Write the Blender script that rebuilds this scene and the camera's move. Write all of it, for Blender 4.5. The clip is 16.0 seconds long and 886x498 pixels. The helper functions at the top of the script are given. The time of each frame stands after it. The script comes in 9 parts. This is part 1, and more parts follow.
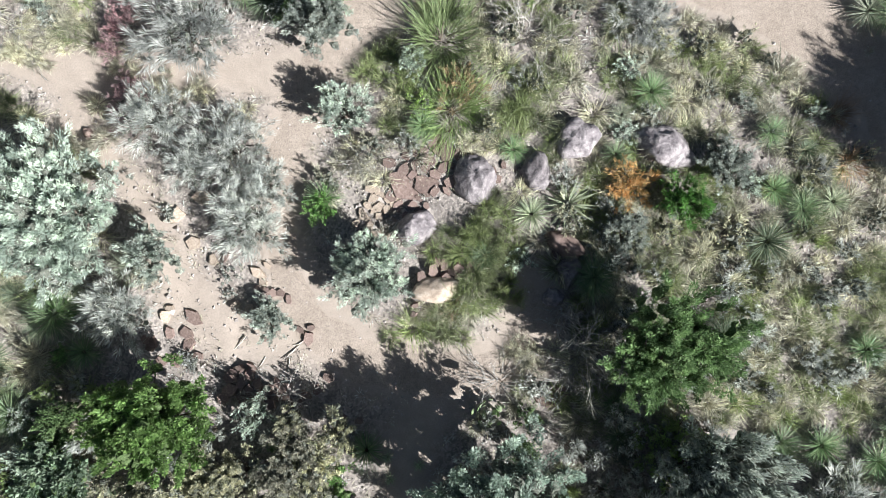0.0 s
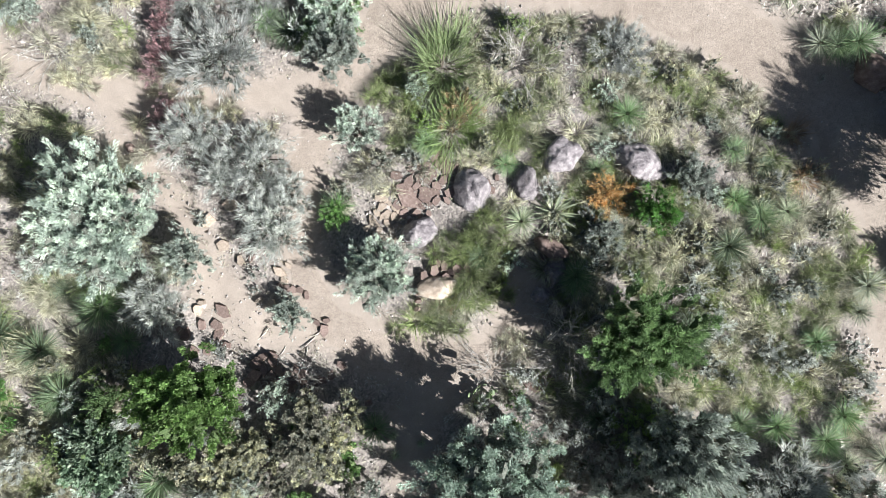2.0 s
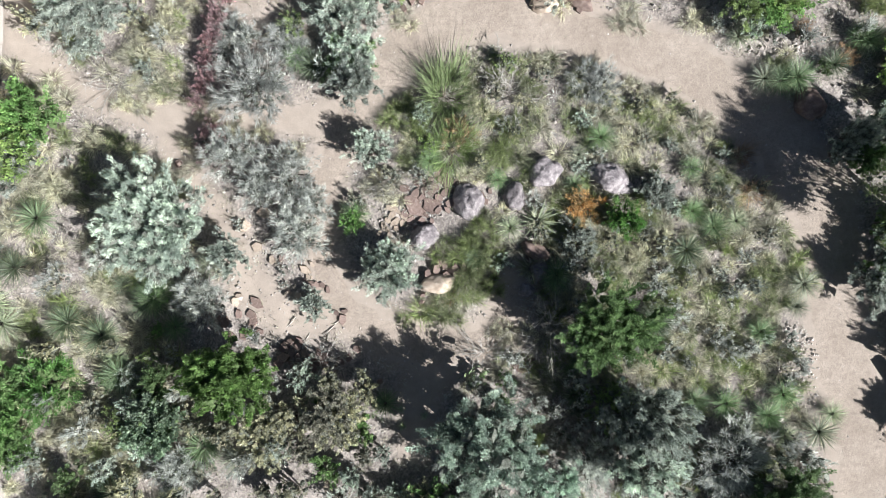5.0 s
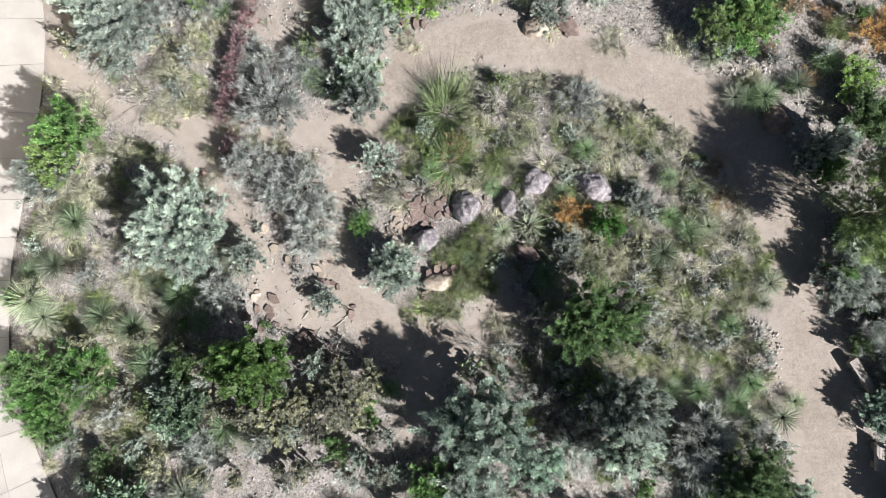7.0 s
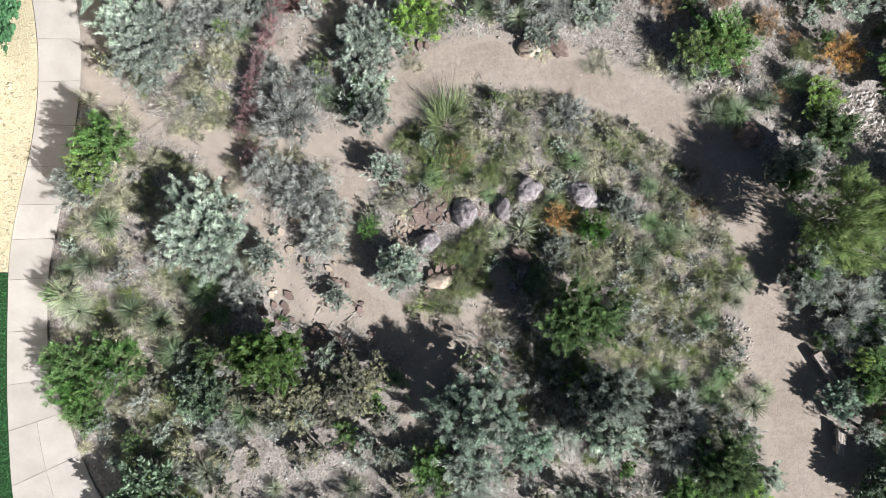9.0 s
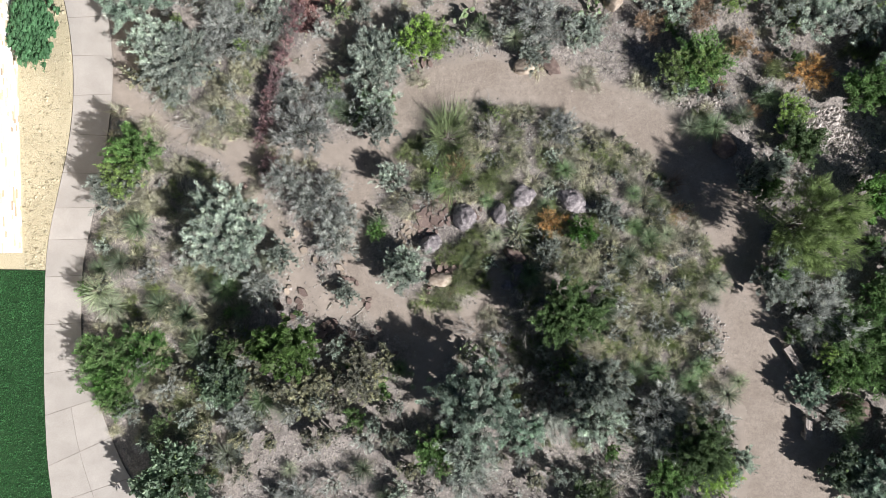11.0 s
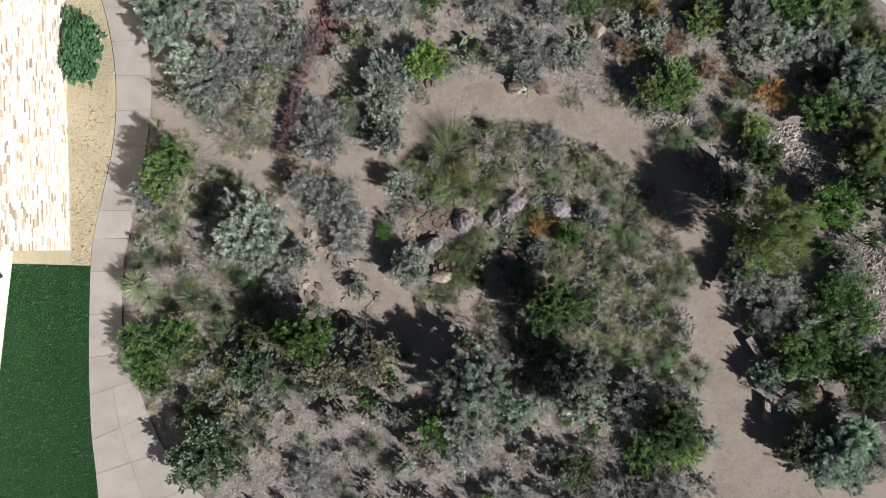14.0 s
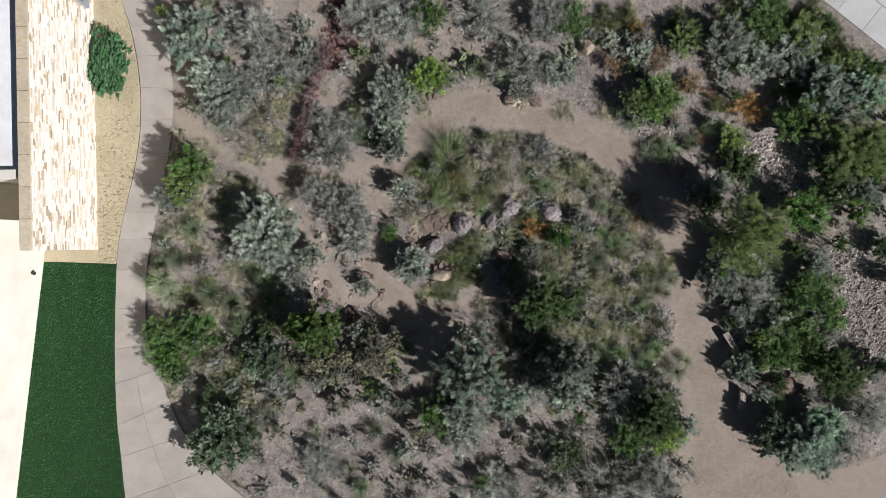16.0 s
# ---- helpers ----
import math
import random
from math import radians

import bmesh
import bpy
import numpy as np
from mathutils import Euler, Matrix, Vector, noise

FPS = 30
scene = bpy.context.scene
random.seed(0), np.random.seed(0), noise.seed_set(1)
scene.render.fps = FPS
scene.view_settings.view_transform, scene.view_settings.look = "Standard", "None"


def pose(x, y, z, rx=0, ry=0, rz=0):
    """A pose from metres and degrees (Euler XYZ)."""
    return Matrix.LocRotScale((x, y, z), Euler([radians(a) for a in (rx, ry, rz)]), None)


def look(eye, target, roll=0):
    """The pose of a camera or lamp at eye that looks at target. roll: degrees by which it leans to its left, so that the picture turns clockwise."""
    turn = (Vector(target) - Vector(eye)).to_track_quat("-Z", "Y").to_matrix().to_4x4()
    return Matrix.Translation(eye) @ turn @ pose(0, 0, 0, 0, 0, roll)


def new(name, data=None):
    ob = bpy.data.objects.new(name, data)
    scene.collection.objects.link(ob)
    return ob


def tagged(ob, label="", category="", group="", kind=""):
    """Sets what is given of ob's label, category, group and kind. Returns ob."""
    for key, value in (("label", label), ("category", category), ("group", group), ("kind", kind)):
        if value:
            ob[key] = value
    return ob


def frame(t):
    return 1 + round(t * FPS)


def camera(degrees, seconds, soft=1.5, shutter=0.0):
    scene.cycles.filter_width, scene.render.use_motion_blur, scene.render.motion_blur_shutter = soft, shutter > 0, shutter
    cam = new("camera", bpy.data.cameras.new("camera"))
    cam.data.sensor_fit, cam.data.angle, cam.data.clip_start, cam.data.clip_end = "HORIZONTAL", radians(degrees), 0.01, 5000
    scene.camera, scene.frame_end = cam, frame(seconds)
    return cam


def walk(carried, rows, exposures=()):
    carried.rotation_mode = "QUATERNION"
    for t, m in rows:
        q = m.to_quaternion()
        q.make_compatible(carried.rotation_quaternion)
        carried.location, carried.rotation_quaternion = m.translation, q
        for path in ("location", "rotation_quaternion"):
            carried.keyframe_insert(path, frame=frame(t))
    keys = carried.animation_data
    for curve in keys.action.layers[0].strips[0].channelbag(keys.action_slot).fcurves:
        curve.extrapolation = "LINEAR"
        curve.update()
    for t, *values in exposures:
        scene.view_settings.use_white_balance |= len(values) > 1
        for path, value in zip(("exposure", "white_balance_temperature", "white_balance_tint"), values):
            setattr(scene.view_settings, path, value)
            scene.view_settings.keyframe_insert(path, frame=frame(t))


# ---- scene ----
cam = camera(61.6, 16.0, soft=0.55)
METRES, EYE, TILT, LEAN, TURN = 19.1, 16.9, -90.0, 0.0, 0.0
ROWS = [
    (0.0, 0.0, 0.0, 0.0, 0.0, 0.0, -0.0),
    (0.5, -0.0004, -0.0282, 0.0007, -0.01, -0.0, -0.07),
    (1.0, 0.0004, -0.0571, 0.0016, -0.01, 0.01, -0.14),
    (1.5, 0.0003, -0.0864, 0.0032, 0.0, -0.03, -0.19),
    (2.0, 0.0004, -0.116, 0.0038, 0.05, -0.02, -0.24),
    (2.5, -0.0008, -0.1457, 0.0043, 0.04, -0.0, -0.29),
    (3.0, -0.001, -0.1752, 0.0047, 0.03, -0.02, -0.35),
    (3.5, -0.0008, -0.2056, 0.0054, 0.05, -0.01, -0.4),
    (4.0, -0.0007, -0.2351, 0.0062, 0.05, -0.04, -0.46),
    (6.5, -0.0007, -0.3833, 0.0085, 0.06, 0.01, -0.72),
    (7.0, -0.0001, -0.4143, 0.0094, 0.06, 0.0, -0.78),
    (7.5, -0.0001, -0.4451, 0.0103, 0.07, -0.02, -0.83),
    (8.0, -0.0002, -0.4759, 0.011, 0.08, -0.02, -0.88),
    (8.5, -0.0003, -0.5068, 0.0117, 0.07, -0.01, -0.93),
    (9.0, -0.0009, -0.5387, 0.0135, 0.08, -0.03, -0.98),
    (11.5, -0.0039, -0.6982, 0.0198, 0.1, -0.18, -1.26),
    (12.0, -0.0046, -0.7299, 0.0201, 0.11, -0.2, -1.31),
    (12.5, -0.0053, -0.7615, 0.0208, 0.11, -0.21, -1.37),
    (13.0, -0.0058, -0.7939, 0.022, 0.1, -0.24, -1.43),
    (13.5, -0.0056, -0.8265, 0.0227, 0.1, -0.25, -1.48),
    (14.0, -0.006, -0.8604, 0.0238, 0.08, -0.28, -1.54),
    (14.5, -0.006, -0.8952, 0.0252, 0.08, -0.3, -1.59),
    (15.0, -0.0065, -0.93, 0.0266, 0.08, -0.33, -1.65),
    (15.5, -0.0066, -0.965, 0.0276, 0.07, -0.33, -1.7),
    (16.0, -0.0066, -0.9994, 0.0285, 0.07, -0.35, -1.76),
]
walk(cam, [(t, pose(0, 0, EYE, TILT, LEAN, TURN) @ pose(METRES * x, METRES * y, METRES * z, 90 + pitch, roll, yaw)) for t, x, y, z, yaw, pitch, roll in ROWS],
     exposures=[(0.0, 1.40, 6080, 9), (3.5, 1.36, 6080, 9), (7.0, 1.14, 6110, 10), (9.0, 1.01, 6140, 10), (12.5, 0.50, 6250, 13), (16.0, 0.12, 6300, 13)])

# ---- world, sun ----
SUN_FROM, SUN_HIGH = Vector((0.85, -0.53)), 37.0
world = bpy.data.worlds.new("desert_sky")
scene.world = world
world.use_nodes = True
sky = world.node_tree.nodes.new("ShaderNodeTexSky")
sky.sky_type, sky.sun_disc = "NISHITA", False
sky.sun_elevation, sky.sun_rotation = radians(SUN_HIGH), math.atan2(SUN_FROM.x, SUN_FROM.y)
sky.air_density, sky.dust_density = 1.0, 1.0
world.node_tree.nodes["Background"].inputs["Strength"].default_value = 0.021
world.node_tree.links.new(sky.outputs["Color"], world.node_tree.nodes["Background"].inputs["Color"])
sun_data = bpy.data.lights.new("sun", "SUN")
sun_data.energy, sun_data.angle, sun_data.color = 5.0, radians(0.53), (1.0, 0.97, 0.93)
sun = new("sun", sun_data)
sun.matrix_world = look((SUN_FROM.x * 40, SUN_FROM.y * 40, 40 * math.tan(radians(SUN_HIGH))), (0, 0, 0))


# ---- materials ----
def mat(name, rough=0.85):
    m = bpy.data.materials.new(name)
    m.use_nodes = True
    nt = m.node_tree
    p = nt.nodes["Principled BSDF"]
    p.inputs["Roughness"].default_value = rough
    p.inputs["Specular IOR Level"].default_value = 0.25
    return m, nt, p


def ramp(nt, fac, stops):
    r = nt.nodes.new("ShaderNodeValToRGB")
    while len(r.color_ramp.elements) < len(stops):
        r.color_ramp.elements.new(0.5)
    for e, (pos, c) in zip(r.color_ramp.elements, stops):
        e.position, e.color = pos, (*c, 1)
    nt.links.new(fac, r.inputs[0])
    return r.outputs["Color"]


def noise_node(nt, scale, detail=4, rough=0.6, space="Object", stretch=(1, 1, 1)):
    co = nt.nodes.new("ShaderNodeTexCoord")
    mp = nt.nodes.new("ShaderNodeMapping")
    mp.inputs["Scale"].default_value = stretch
    n = nt.nodes.new("ShaderNodeTexNoise")
    n.inputs["Scale"].default_value, n.inputs["Detail"].default_value, n.inputs["Roughness"].default_value = scale, detail, rough
    nt.links.new(co.outputs[space], mp.inputs["Vector"])
    nt.links.new(mp.outputs["Vector"], n.inputs["Vector"])
    return n.outputs["Fac"]


def mix(nt, fac, a, b, kind="MIX"):
    x = nt.nodes.new("ShaderNodeMix")
    x.data_type, x.blend_type = "RGBA", kind
    for sock, val in ((x.inputs[0], fac), (x.inputs[6], a), (x.inputs[7], b)):
        if isinstance(val, bpy.types.NodeSocket):
            nt.links.new(val, sock)
        elif isinstance(val, tuple):
            sock.default_value = (*val, 1)
        else:
            sock.default_value = val
    return x.outputs[2]


def bump(nt, p, height, strength, distance):
    b = nt.nodes.new("ShaderNodeBump")
    b.inputs["Strength"].default_value, b.inputs["Distance"].default_value = strength, distance
    nt.links.new(height, b.inputs["Height"])
    nt.links.new(b.outputs["Normal"], p.inputs["Normal"])


def leaf_mat(name, dark, mid, light, rough=0.6, see_through=0.34):
    """Leaves: a tone for every leaf, a shift for every plant, some light through the blade."""
    m, nt, p = mat(name, rough)
    geo = nt.nodes.new("ShaderNodeNewGeometry")
    info = nt.nodes.new("ShaderNodeObjectInfo")
    c = ramp(nt, geo.outputs["Random Per Island"], [(0.0, tuple(0.45 * a + 0.55 * b for a, b in zip(dark, mid))), (0.5, mid), (1.0, tuple(0.5 * a + 0.5 * b for a, b in zip(light, mid)))])
    hs = nt.nodes.new("ShaderNodeHueSaturation")
    for sock, lo, hi in (("Hue", 0.494, 0.506), ("Saturation", 0.75, 1.15), ("Value", 0.7, 1.3)):
        mr = nt.nodes.new("ShaderNodeMapRange")
        mr.inputs["To Min"].default_value, mr.inputs["To Max"].default_value = lo, hi
        nt.links.new(info.outputs["Random"], mr.inputs["Value"])
        nt.links.new(mr.outputs["Result"], hs.inputs[sock])
    age = ramp(nt, noise_node(nt, 5.0, 2), [(0.33, (0.6, 0.62, 0.6)), (0.5, (1.0, 1.0, 0.98)), (0.68, (1.45, 1.42, 1.36))])
    c = mix(nt, 0.8, c, age, "MULTIPLY")
    # every spray of twigs has its own age and paleness
    spray = nt.nodes.new("ShaderNodeAttribute")
    spray.attribute_name = "tone"
    c = mix(nt, 1.0, c, ramp(nt, spray.outputs["Fac"], [(0.0, (1.0, 1.0, 1.0)), (0.02, (0.6, 0.62, 0.6)), (0.5, (0.98, 0.98, 0.96)), (1.0, (1.4, 1.38, 1.33))]), "MULTIPLY")
    nt.links.new(c, hs.inputs["Color"])
    nt.links.new(hs.outputs["Color"], p.inputs["Base Color"])
    tr = nt.nodes.new("ShaderNodeBsdfTranslucent")
    nt.links.new(hs.outputs["Color"], tr.inputs["Color"])
    ms = nt.nodes.new("ShaderNodeMixShader")
    ms.inputs[0].default_value = see_through
    nt.links.new(p.outputs[0], ms.inputs[1])
    nt.links.new(tr.outputs[0], ms.inputs[2])
    nt.links.new(ms.outputs[0], nt.nodes["Material Output"].inputs["Surface"])
    return m


def stone_mat(name, dark, mid, light, scale=6.0, depth=0.02):
    m, nt, p = mat(name, 0.9)
    n1, n2 = noise_node(nt, scale, 6, 0.65), noise_node(nt, scale * 9, 3)
    info = nt.nodes.new("ShaderNodeObjectInfo")
    geo = nt.nodes.new("ShaderNodeNewGeometry")
    c = ramp(nt, n1, [(0.3, dark), (0.5, mid), (0.72, light)])
    c = mix(nt, 0.5, c, ramp(nt, n2, [(0.3, (0.45, 0.45, 0.45)), (0.7, (1, 1, 1))]), "MULTIPLY")
    hs = nt.nodes.new("ShaderNodeHueSaturation")
    add = nt.nodes.new("ShaderNodeMath")
    add.operation = "ADD"
    nt.links.new(info.outputs["Random"], add.inputs[0])
    nt.links.new(geo.outputs["Random Per Island"], add.inputs[1])
    mr = nt.nodes.new("ShaderNodeMapRange")
    mr.inputs["From Max"].default_value = 2.0
    mr.inputs["To Min"].default_value, mr.inputs["To Max"].default_value = 0.65, 1.45
    nt.links.new(add.outputs[0], mr.inputs["Value"])
    nt.links.new(mr.outputs["Result"], hs.inputs["Value"])
    nt.links.new(c, hs.inputs["Color"])
    nt.links.new(hs.outputs["Color"], p.inputs["Base Color"])
    bump(nt, p, n1, 0.8, depth)
    return m


def veneer_mat():
    """Ledgestone: mostly whitish stones, some tan, a few ochre."""
    m, nt, p = mat("cream_ledgestone", 0.9)
    info, geo = nt.nodes.new("ShaderNodeObjectInfo"), nt.nodes.new("ShaderNodeNewGeometry")
    add, wrap = nt.nodes.new("ShaderNodeMath"), nt.nodes.new("ShaderNodeMath")
    add.operation, wrap.operation = "ADD", "FRACT"
    nt.links.new(info.outputs["Random"], add.inputs[0])
    nt.links.new(geo.outputs["Random Per Island"], add.inputs[1])
    nt.links.new(add.outputs[0], wrap.inputs[0])
    c = ramp(nt, wrap.outputs[0], [(0.0, (0.88, 0.87, 0.84)), (0.55, (0.86, 0.83, 0.77)), (0.76, (0.80, 0.73, 0.61)), (0.9, (0.66, 0.53, 0.36)), (1.0, (0.40, 0.31, 0.22))])
    grain = noise_node(nt, 14.0, 5, 0.7)
    c = mix(nt, 0.5, c, ramp(nt, grain, [(0.3, (0.75, 0.72, 0.68)), (0.6, (1, 1, 1))]), "MULTIPLY")
    nt.links.new(c, p.inputs["Base Color"])
    bump(nt, p, grain, 0.7, 0.012)
    return m


SAND = (0.330, 0.279, 0.234)


def ground_mat():
    """Grey-brown gravelly desert soil that turns to trodden sand where the sheet's 'sand' attribute says so."""
    m, nt, p = mat("desert_soil", 0.95)
    big, mid, fine = noise_node(nt, 0.35, 5), noise_node(nt, 3.0, 5, 0.7), noise_node(nt, 28.0, 3, 0.7)
    soil = ramp(nt, mid, [(0.28, (0.12, 0.104, 0.093)), (0.5, (0.24, 0.213, 0.193)), (0.72, (0.41, 0.375, 0.345))])
    soil = mix(nt, 0.45, soil, ramp(nt, big, [(0.35, (0.17, 0.15, 0.134)), (0.65, (0.36, 0.322, 0.29))]))
    vo = nt.nodes.new("ShaderNodeTexVoronoi")
    vo.inputs["Scale"].default_value = 22.0
    co = nt.nodes.new("ShaderNodeTexCoord")
    nt.links.new(co.outputs["Object"], vo.inputs["Vector"])
    grit = ramp(nt, vo.outputs["Color"], [(0.15, (0.3, 0.3, 0.3)), (0.5, (0.9, 0.89, 0.88)), (0.9, (1.8, 1.76, 1.72))])
    soil = mix(nt, 0.55, soil, grit, "MULTIPLY")
    sand = ramp(nt, mid, [(0.25, tuple(v * 0.86 for v in SAND)), (0.75, tuple(v * 1.12 for v in SAND))])
    sand = mix(nt, 0.4, sand, ramp(nt, fine, [(0.3, (0.6, 0.6, 0.6)), (0.65, (1.1, 1.1, 1.1))]), "MULTIPLY")
    at = nt.nodes.new("ShaderNodeAttribute")
    at.attribute_name = "sand"
    nt.links.new(mix(nt, at.outputs["Fac"], soil, sand), p.inputs["Base Color"])
    bump(nt, p, mix(nt, 0.5, fine, mid), 0.7, 0.03)
    return m


def path_mat():
    """Trodden sand with grit, scuffs and paler worn bands."""
    m, nt, p = mat("trodden_sand", 0.95)
    mid, fine, big, scuff = noise_node(nt, 3.0, 5, 0.7), noise_node(nt, 40.0, 3, 0.75), noise_node(nt, 0.5, 4), noise_node(nt, 9.0, 4, 0.7)
    sand = ramp(nt, mid, [(0.25, tuple(v * 0.82 for v in SAND)), (0.75, tuple(v * 1.14 for v in SAND))])
    sand = mix(nt, 0.7, sand, ramp(nt, fine, [(0.3, (0.45, 0.44, 0.43)), (0.5, (0.95, 0.95, 0.95)), (0.7, (1.25, 1.25, 1.25))]), "MULTIPLY")
    sand = mix(nt, 0.5, sand, ramp(nt, scuff, [(0.3, (0.7, 0.69, 0.68)), (0.6, (1.1, 1.1, 1.1))]), "MULTIPLY")
    sand = mix(nt, 0.5, sand, ramp(nt, big, [(0.35, (0.78, 0.75, 0.72)), (0.65, (1.12, 1.12, 1.12))]), "MULTIPLY")
    nt.links.new(sand, p.inputs["Base Color"])
    bump(nt, p, mix(nt, 0.5, fine, scuff), 0.8, 0.035)
    return m


def speckled(name, a, b, c, scale, rough=0.9, depth=0.01, strength=0.6, wide=0.6):
    """A plain surface with grain at two scales."""
    m, nt, p = mat(name, rough)
    n1, n2 = noise_node(nt, scale, 4, 0.7), noise_node(nt, wide, 5, 0.6)
    col = ramp(nt, n1, [(0.3, a), (0.5, b), (0.7, c)])
    col = mix(nt, 0.6, col, ramp(nt, n2, [(0.3, (0.78, 0.77, 0.75)), (0.7, (1.12, 1.12, 1.12))]), "MULTIPLY")
    info = nt.nodes.new("ShaderNodeObjectInfo")
    mr = nt.nodes.new("ShaderNodeMapRange")
    mr.inputs["To Min"].default_value, mr.inputs["To Max"].default_value = 0.93, 1.06
    hs = nt.nodes.new("ShaderNodeHueSaturation")
    nt.links.new(info.outputs["Random"], mr.inputs["Value"])
    nt.links.new(mr.outputs["Result"], hs.inputs["Value"])
    nt.links.new(col, hs.inputs["Color"])
    nt.links.new(hs.outputs["Color"], p.inputs["Base Color"])
    bump(nt, p, n1, strength, depth)
    return m


M_GROUND, M_PATH = ground_mat(), path_mat()
M_SAGE = leaf_mat("sage_leaf", (0.22, 0.265, 0.225), (0.415, 0.475, 0.42), (0.62, 0.67, 0.61))
M_GREY = leaf_mat("grey_leaf", (0.27, 0.285, 0.27), (0.455, 0.475, 0.455), (0.66, 0.675, 0.65))
M_GREEN = leaf_mat("bright_leaf", (0.07, 0.18, 0.02), (0.165, 0.355, 0.04), (0.32, 0.53, 0.09), 0.45, 0.4)
M_BROOM = leaf_mat("broom_leaf", (0.05, 0.11, 0.035), (0.10, 0.20, 0.06), (0.21, 0.34, 0.12), 0.5)
M_DARK = leaf_mat("dark_leaf", (0.07, 0.125, 0.045), (0.15, 0.245, 0.095), (0.30, 0.42, 0.20), 0.5)
M_OLIVE = leaf_mat("olive_leaf", (0.18, 0.178, 0.125), (0.33, 0.325, 0.235), (0.53, 0.51, 0.39))
M_BLUE = leaf_mat("bluegreen_leaf", (0.17, 0.25, 0.195), (0.355, 0.465, 0.38), (0.61, 0.71, 0.60), 0.5)
M_BROADLEAF = leaf_mat("broad_leaf", (0.09, 0.145, 0.09), (0.18, 0.255, 0.17), (0.36, 0.43, 0.32), 0.4)
M_FUZZ = leaf_mat("feathery_leaf", (0.14, 0.215, 0.065), (0.275, 0.375, 0.135), (0.42, 0.53, 0.23), 0.6, 0.42)
M_YUCCA = leaf_mat("yucca_leaf", (0.06, 0.11, 0.055), (0.14, 0.20, 0.105), (0.30, 0.35, 0.21), 0.45, 0.15)
M_PALE = leaf_mat("pale_yucca_leaf", (0.15, 0.19, 0.12), (0.28, 0.32, 0.21), (0.50, 0.52, 0.38), 0.5, 0.15)
M_STRAW = leaf_mat("straw_blade", (0.26, 0.25, 0.18), (0.45, 0.435, 0.325), (0.66, 0.64, 0.50))
M_GRASS = leaf_mat("green_blade", (0.105, 0.14, 0.06), (0.225, 0.265, 0.125), (0.42, 0.44, 0.25))
M_ORANGE = leaf_mat("rust_blade", (0.24, 0.145, 0.075), (0.41, 0.265, 0.145), (0.58, 0.42, 0.26))
M_YELLOW = leaf_mat("yellow_blade", (0.28, 0.20, 0.06), (0.44, 0.31, 0.11), (0.58, 0.45, 0.22))
M_PURPLE = leaf_mat("purple_blade", (0.22, 0.13, 0.145), (0.36, 0.225, 0.245), (0.52, 0.37, 0.385))
M_DEAD = leaf_mat("dead_twig", (0.22, 0.205, 0.18), (0.38, 0.355, 0.32), (0.60, 0.57, 0.52), 0.8, 0.0)
M_HEDGE = leaf_mat("hedge_leaf", (0.055, 0.17, 0.065), (0.09, 0.255, 0.10), (0.15, 0.34, 0.145), 0.5)
M_PAD = leaf_mat("cactus_pad", (0.10, 0.15, 0.07), (0.16, 0.21, 0.11), (0.22, 0.27, 0.15), 0.5, 0.0)
M_LAWN = leaf_mat("lawn_blade", (0.02, 0.085, 0.03), (0.062, 0.175, 0.068), (0.15, 0.31, 0.13))
# crown cores: twig colour darkened to stand in for the shade inside
M_TWIGSHADE = speckled("inner_twig_shade", (0.045, 0.075, 0.03), (0.095, 0.14, 0.055), (0.18, 0.235, 0.10), 45, 0.95, 0.04, 1.0, 8.0)
M_PALETWIGSHADE = speckled("pale_inner_twig_shade", (0.07, 0.075, 0.06), (0.15, 0.16, 0.13), (0.28, 0.29, 0.25), 45, 0.95, 0.04, 1.0, 8.0)
M_BARK = speckled("bark", (0.06, 0.05, 0.04), (0.12, 0.10, 0.08), (0.2, 0.17, 0.14), 30)
M_LOG = speckled("weathered_timber", (0.19, 0.155, 0.135), (0.32, 0.275, 0.245), (0.45, 0.40, 0.365), 18)
M_BOULDER = stone_mat("grey_boulder", (0.115, 0.10, 0.105), (0.27, 0.24, 0.243), (0.49, 0.445, 0.435), 5.5, 0.12)
M_FLAG = stone_mat("red_flagstone", (0.115, 0.082, 0.07), (0.20, 0.145, 0.124), (0.33, 0.255, 0.22), 4.0)
M_PALEROCK = stone_mat("pale_flagstone", (0.26, 0.20, 0.15), (0.40, 0.325, 0.255), (0.56, 0.485, 0.405), 4.0)
M_PEBBLE = stone_mat("grey_pebble", (0.24, 0.21, 0.19), (0.38, 0.34, 0.31), (0.55, 0.51, 0.47), 5.0, 0.01)
M_VENEER = veneer_mat()
M_MORTAR = speckled("mortar", (0.45, 0.38, 0.28), (0.55, 0.47, 0.36), (0.62, 0.55, 0.44), 20)
M_STUCCO = speckled("cream_stucco", (0.72, 0.69, 0.61), (0.76, 0.73, 0.65), (0.8, 0.77, 0.7), 40, 0.9, 0.004)
M_ROOF = speckled("white_roof", (0.74, 0.75, 0.76), (0.78, 0.79, 0.8), (0.82, 0.83, 0.84), 6, 0.6, 0.003)
M_CAP = speckled("stone_cap", (0.5, 0.42, 0.3), (0.58, 0.5, 0.37), (0.66, 0.58, 0.46), 7)
M_CONC = speckled("broomed_concrete", (0.34, 0.305, 0.275), (0.39, 0.355, 0.32), (0.445, 0.41, 0.37), 45, 0.85, 0.004, 0.5, 0.9)
M_STREET = speckled("grey_concrete", (0.42, 0.43, 0.43), (0.48, 0.49, 0.485), (0.54, 0.55, 0.54), 45, 0.85, 0.004, 0.5, 0.9)
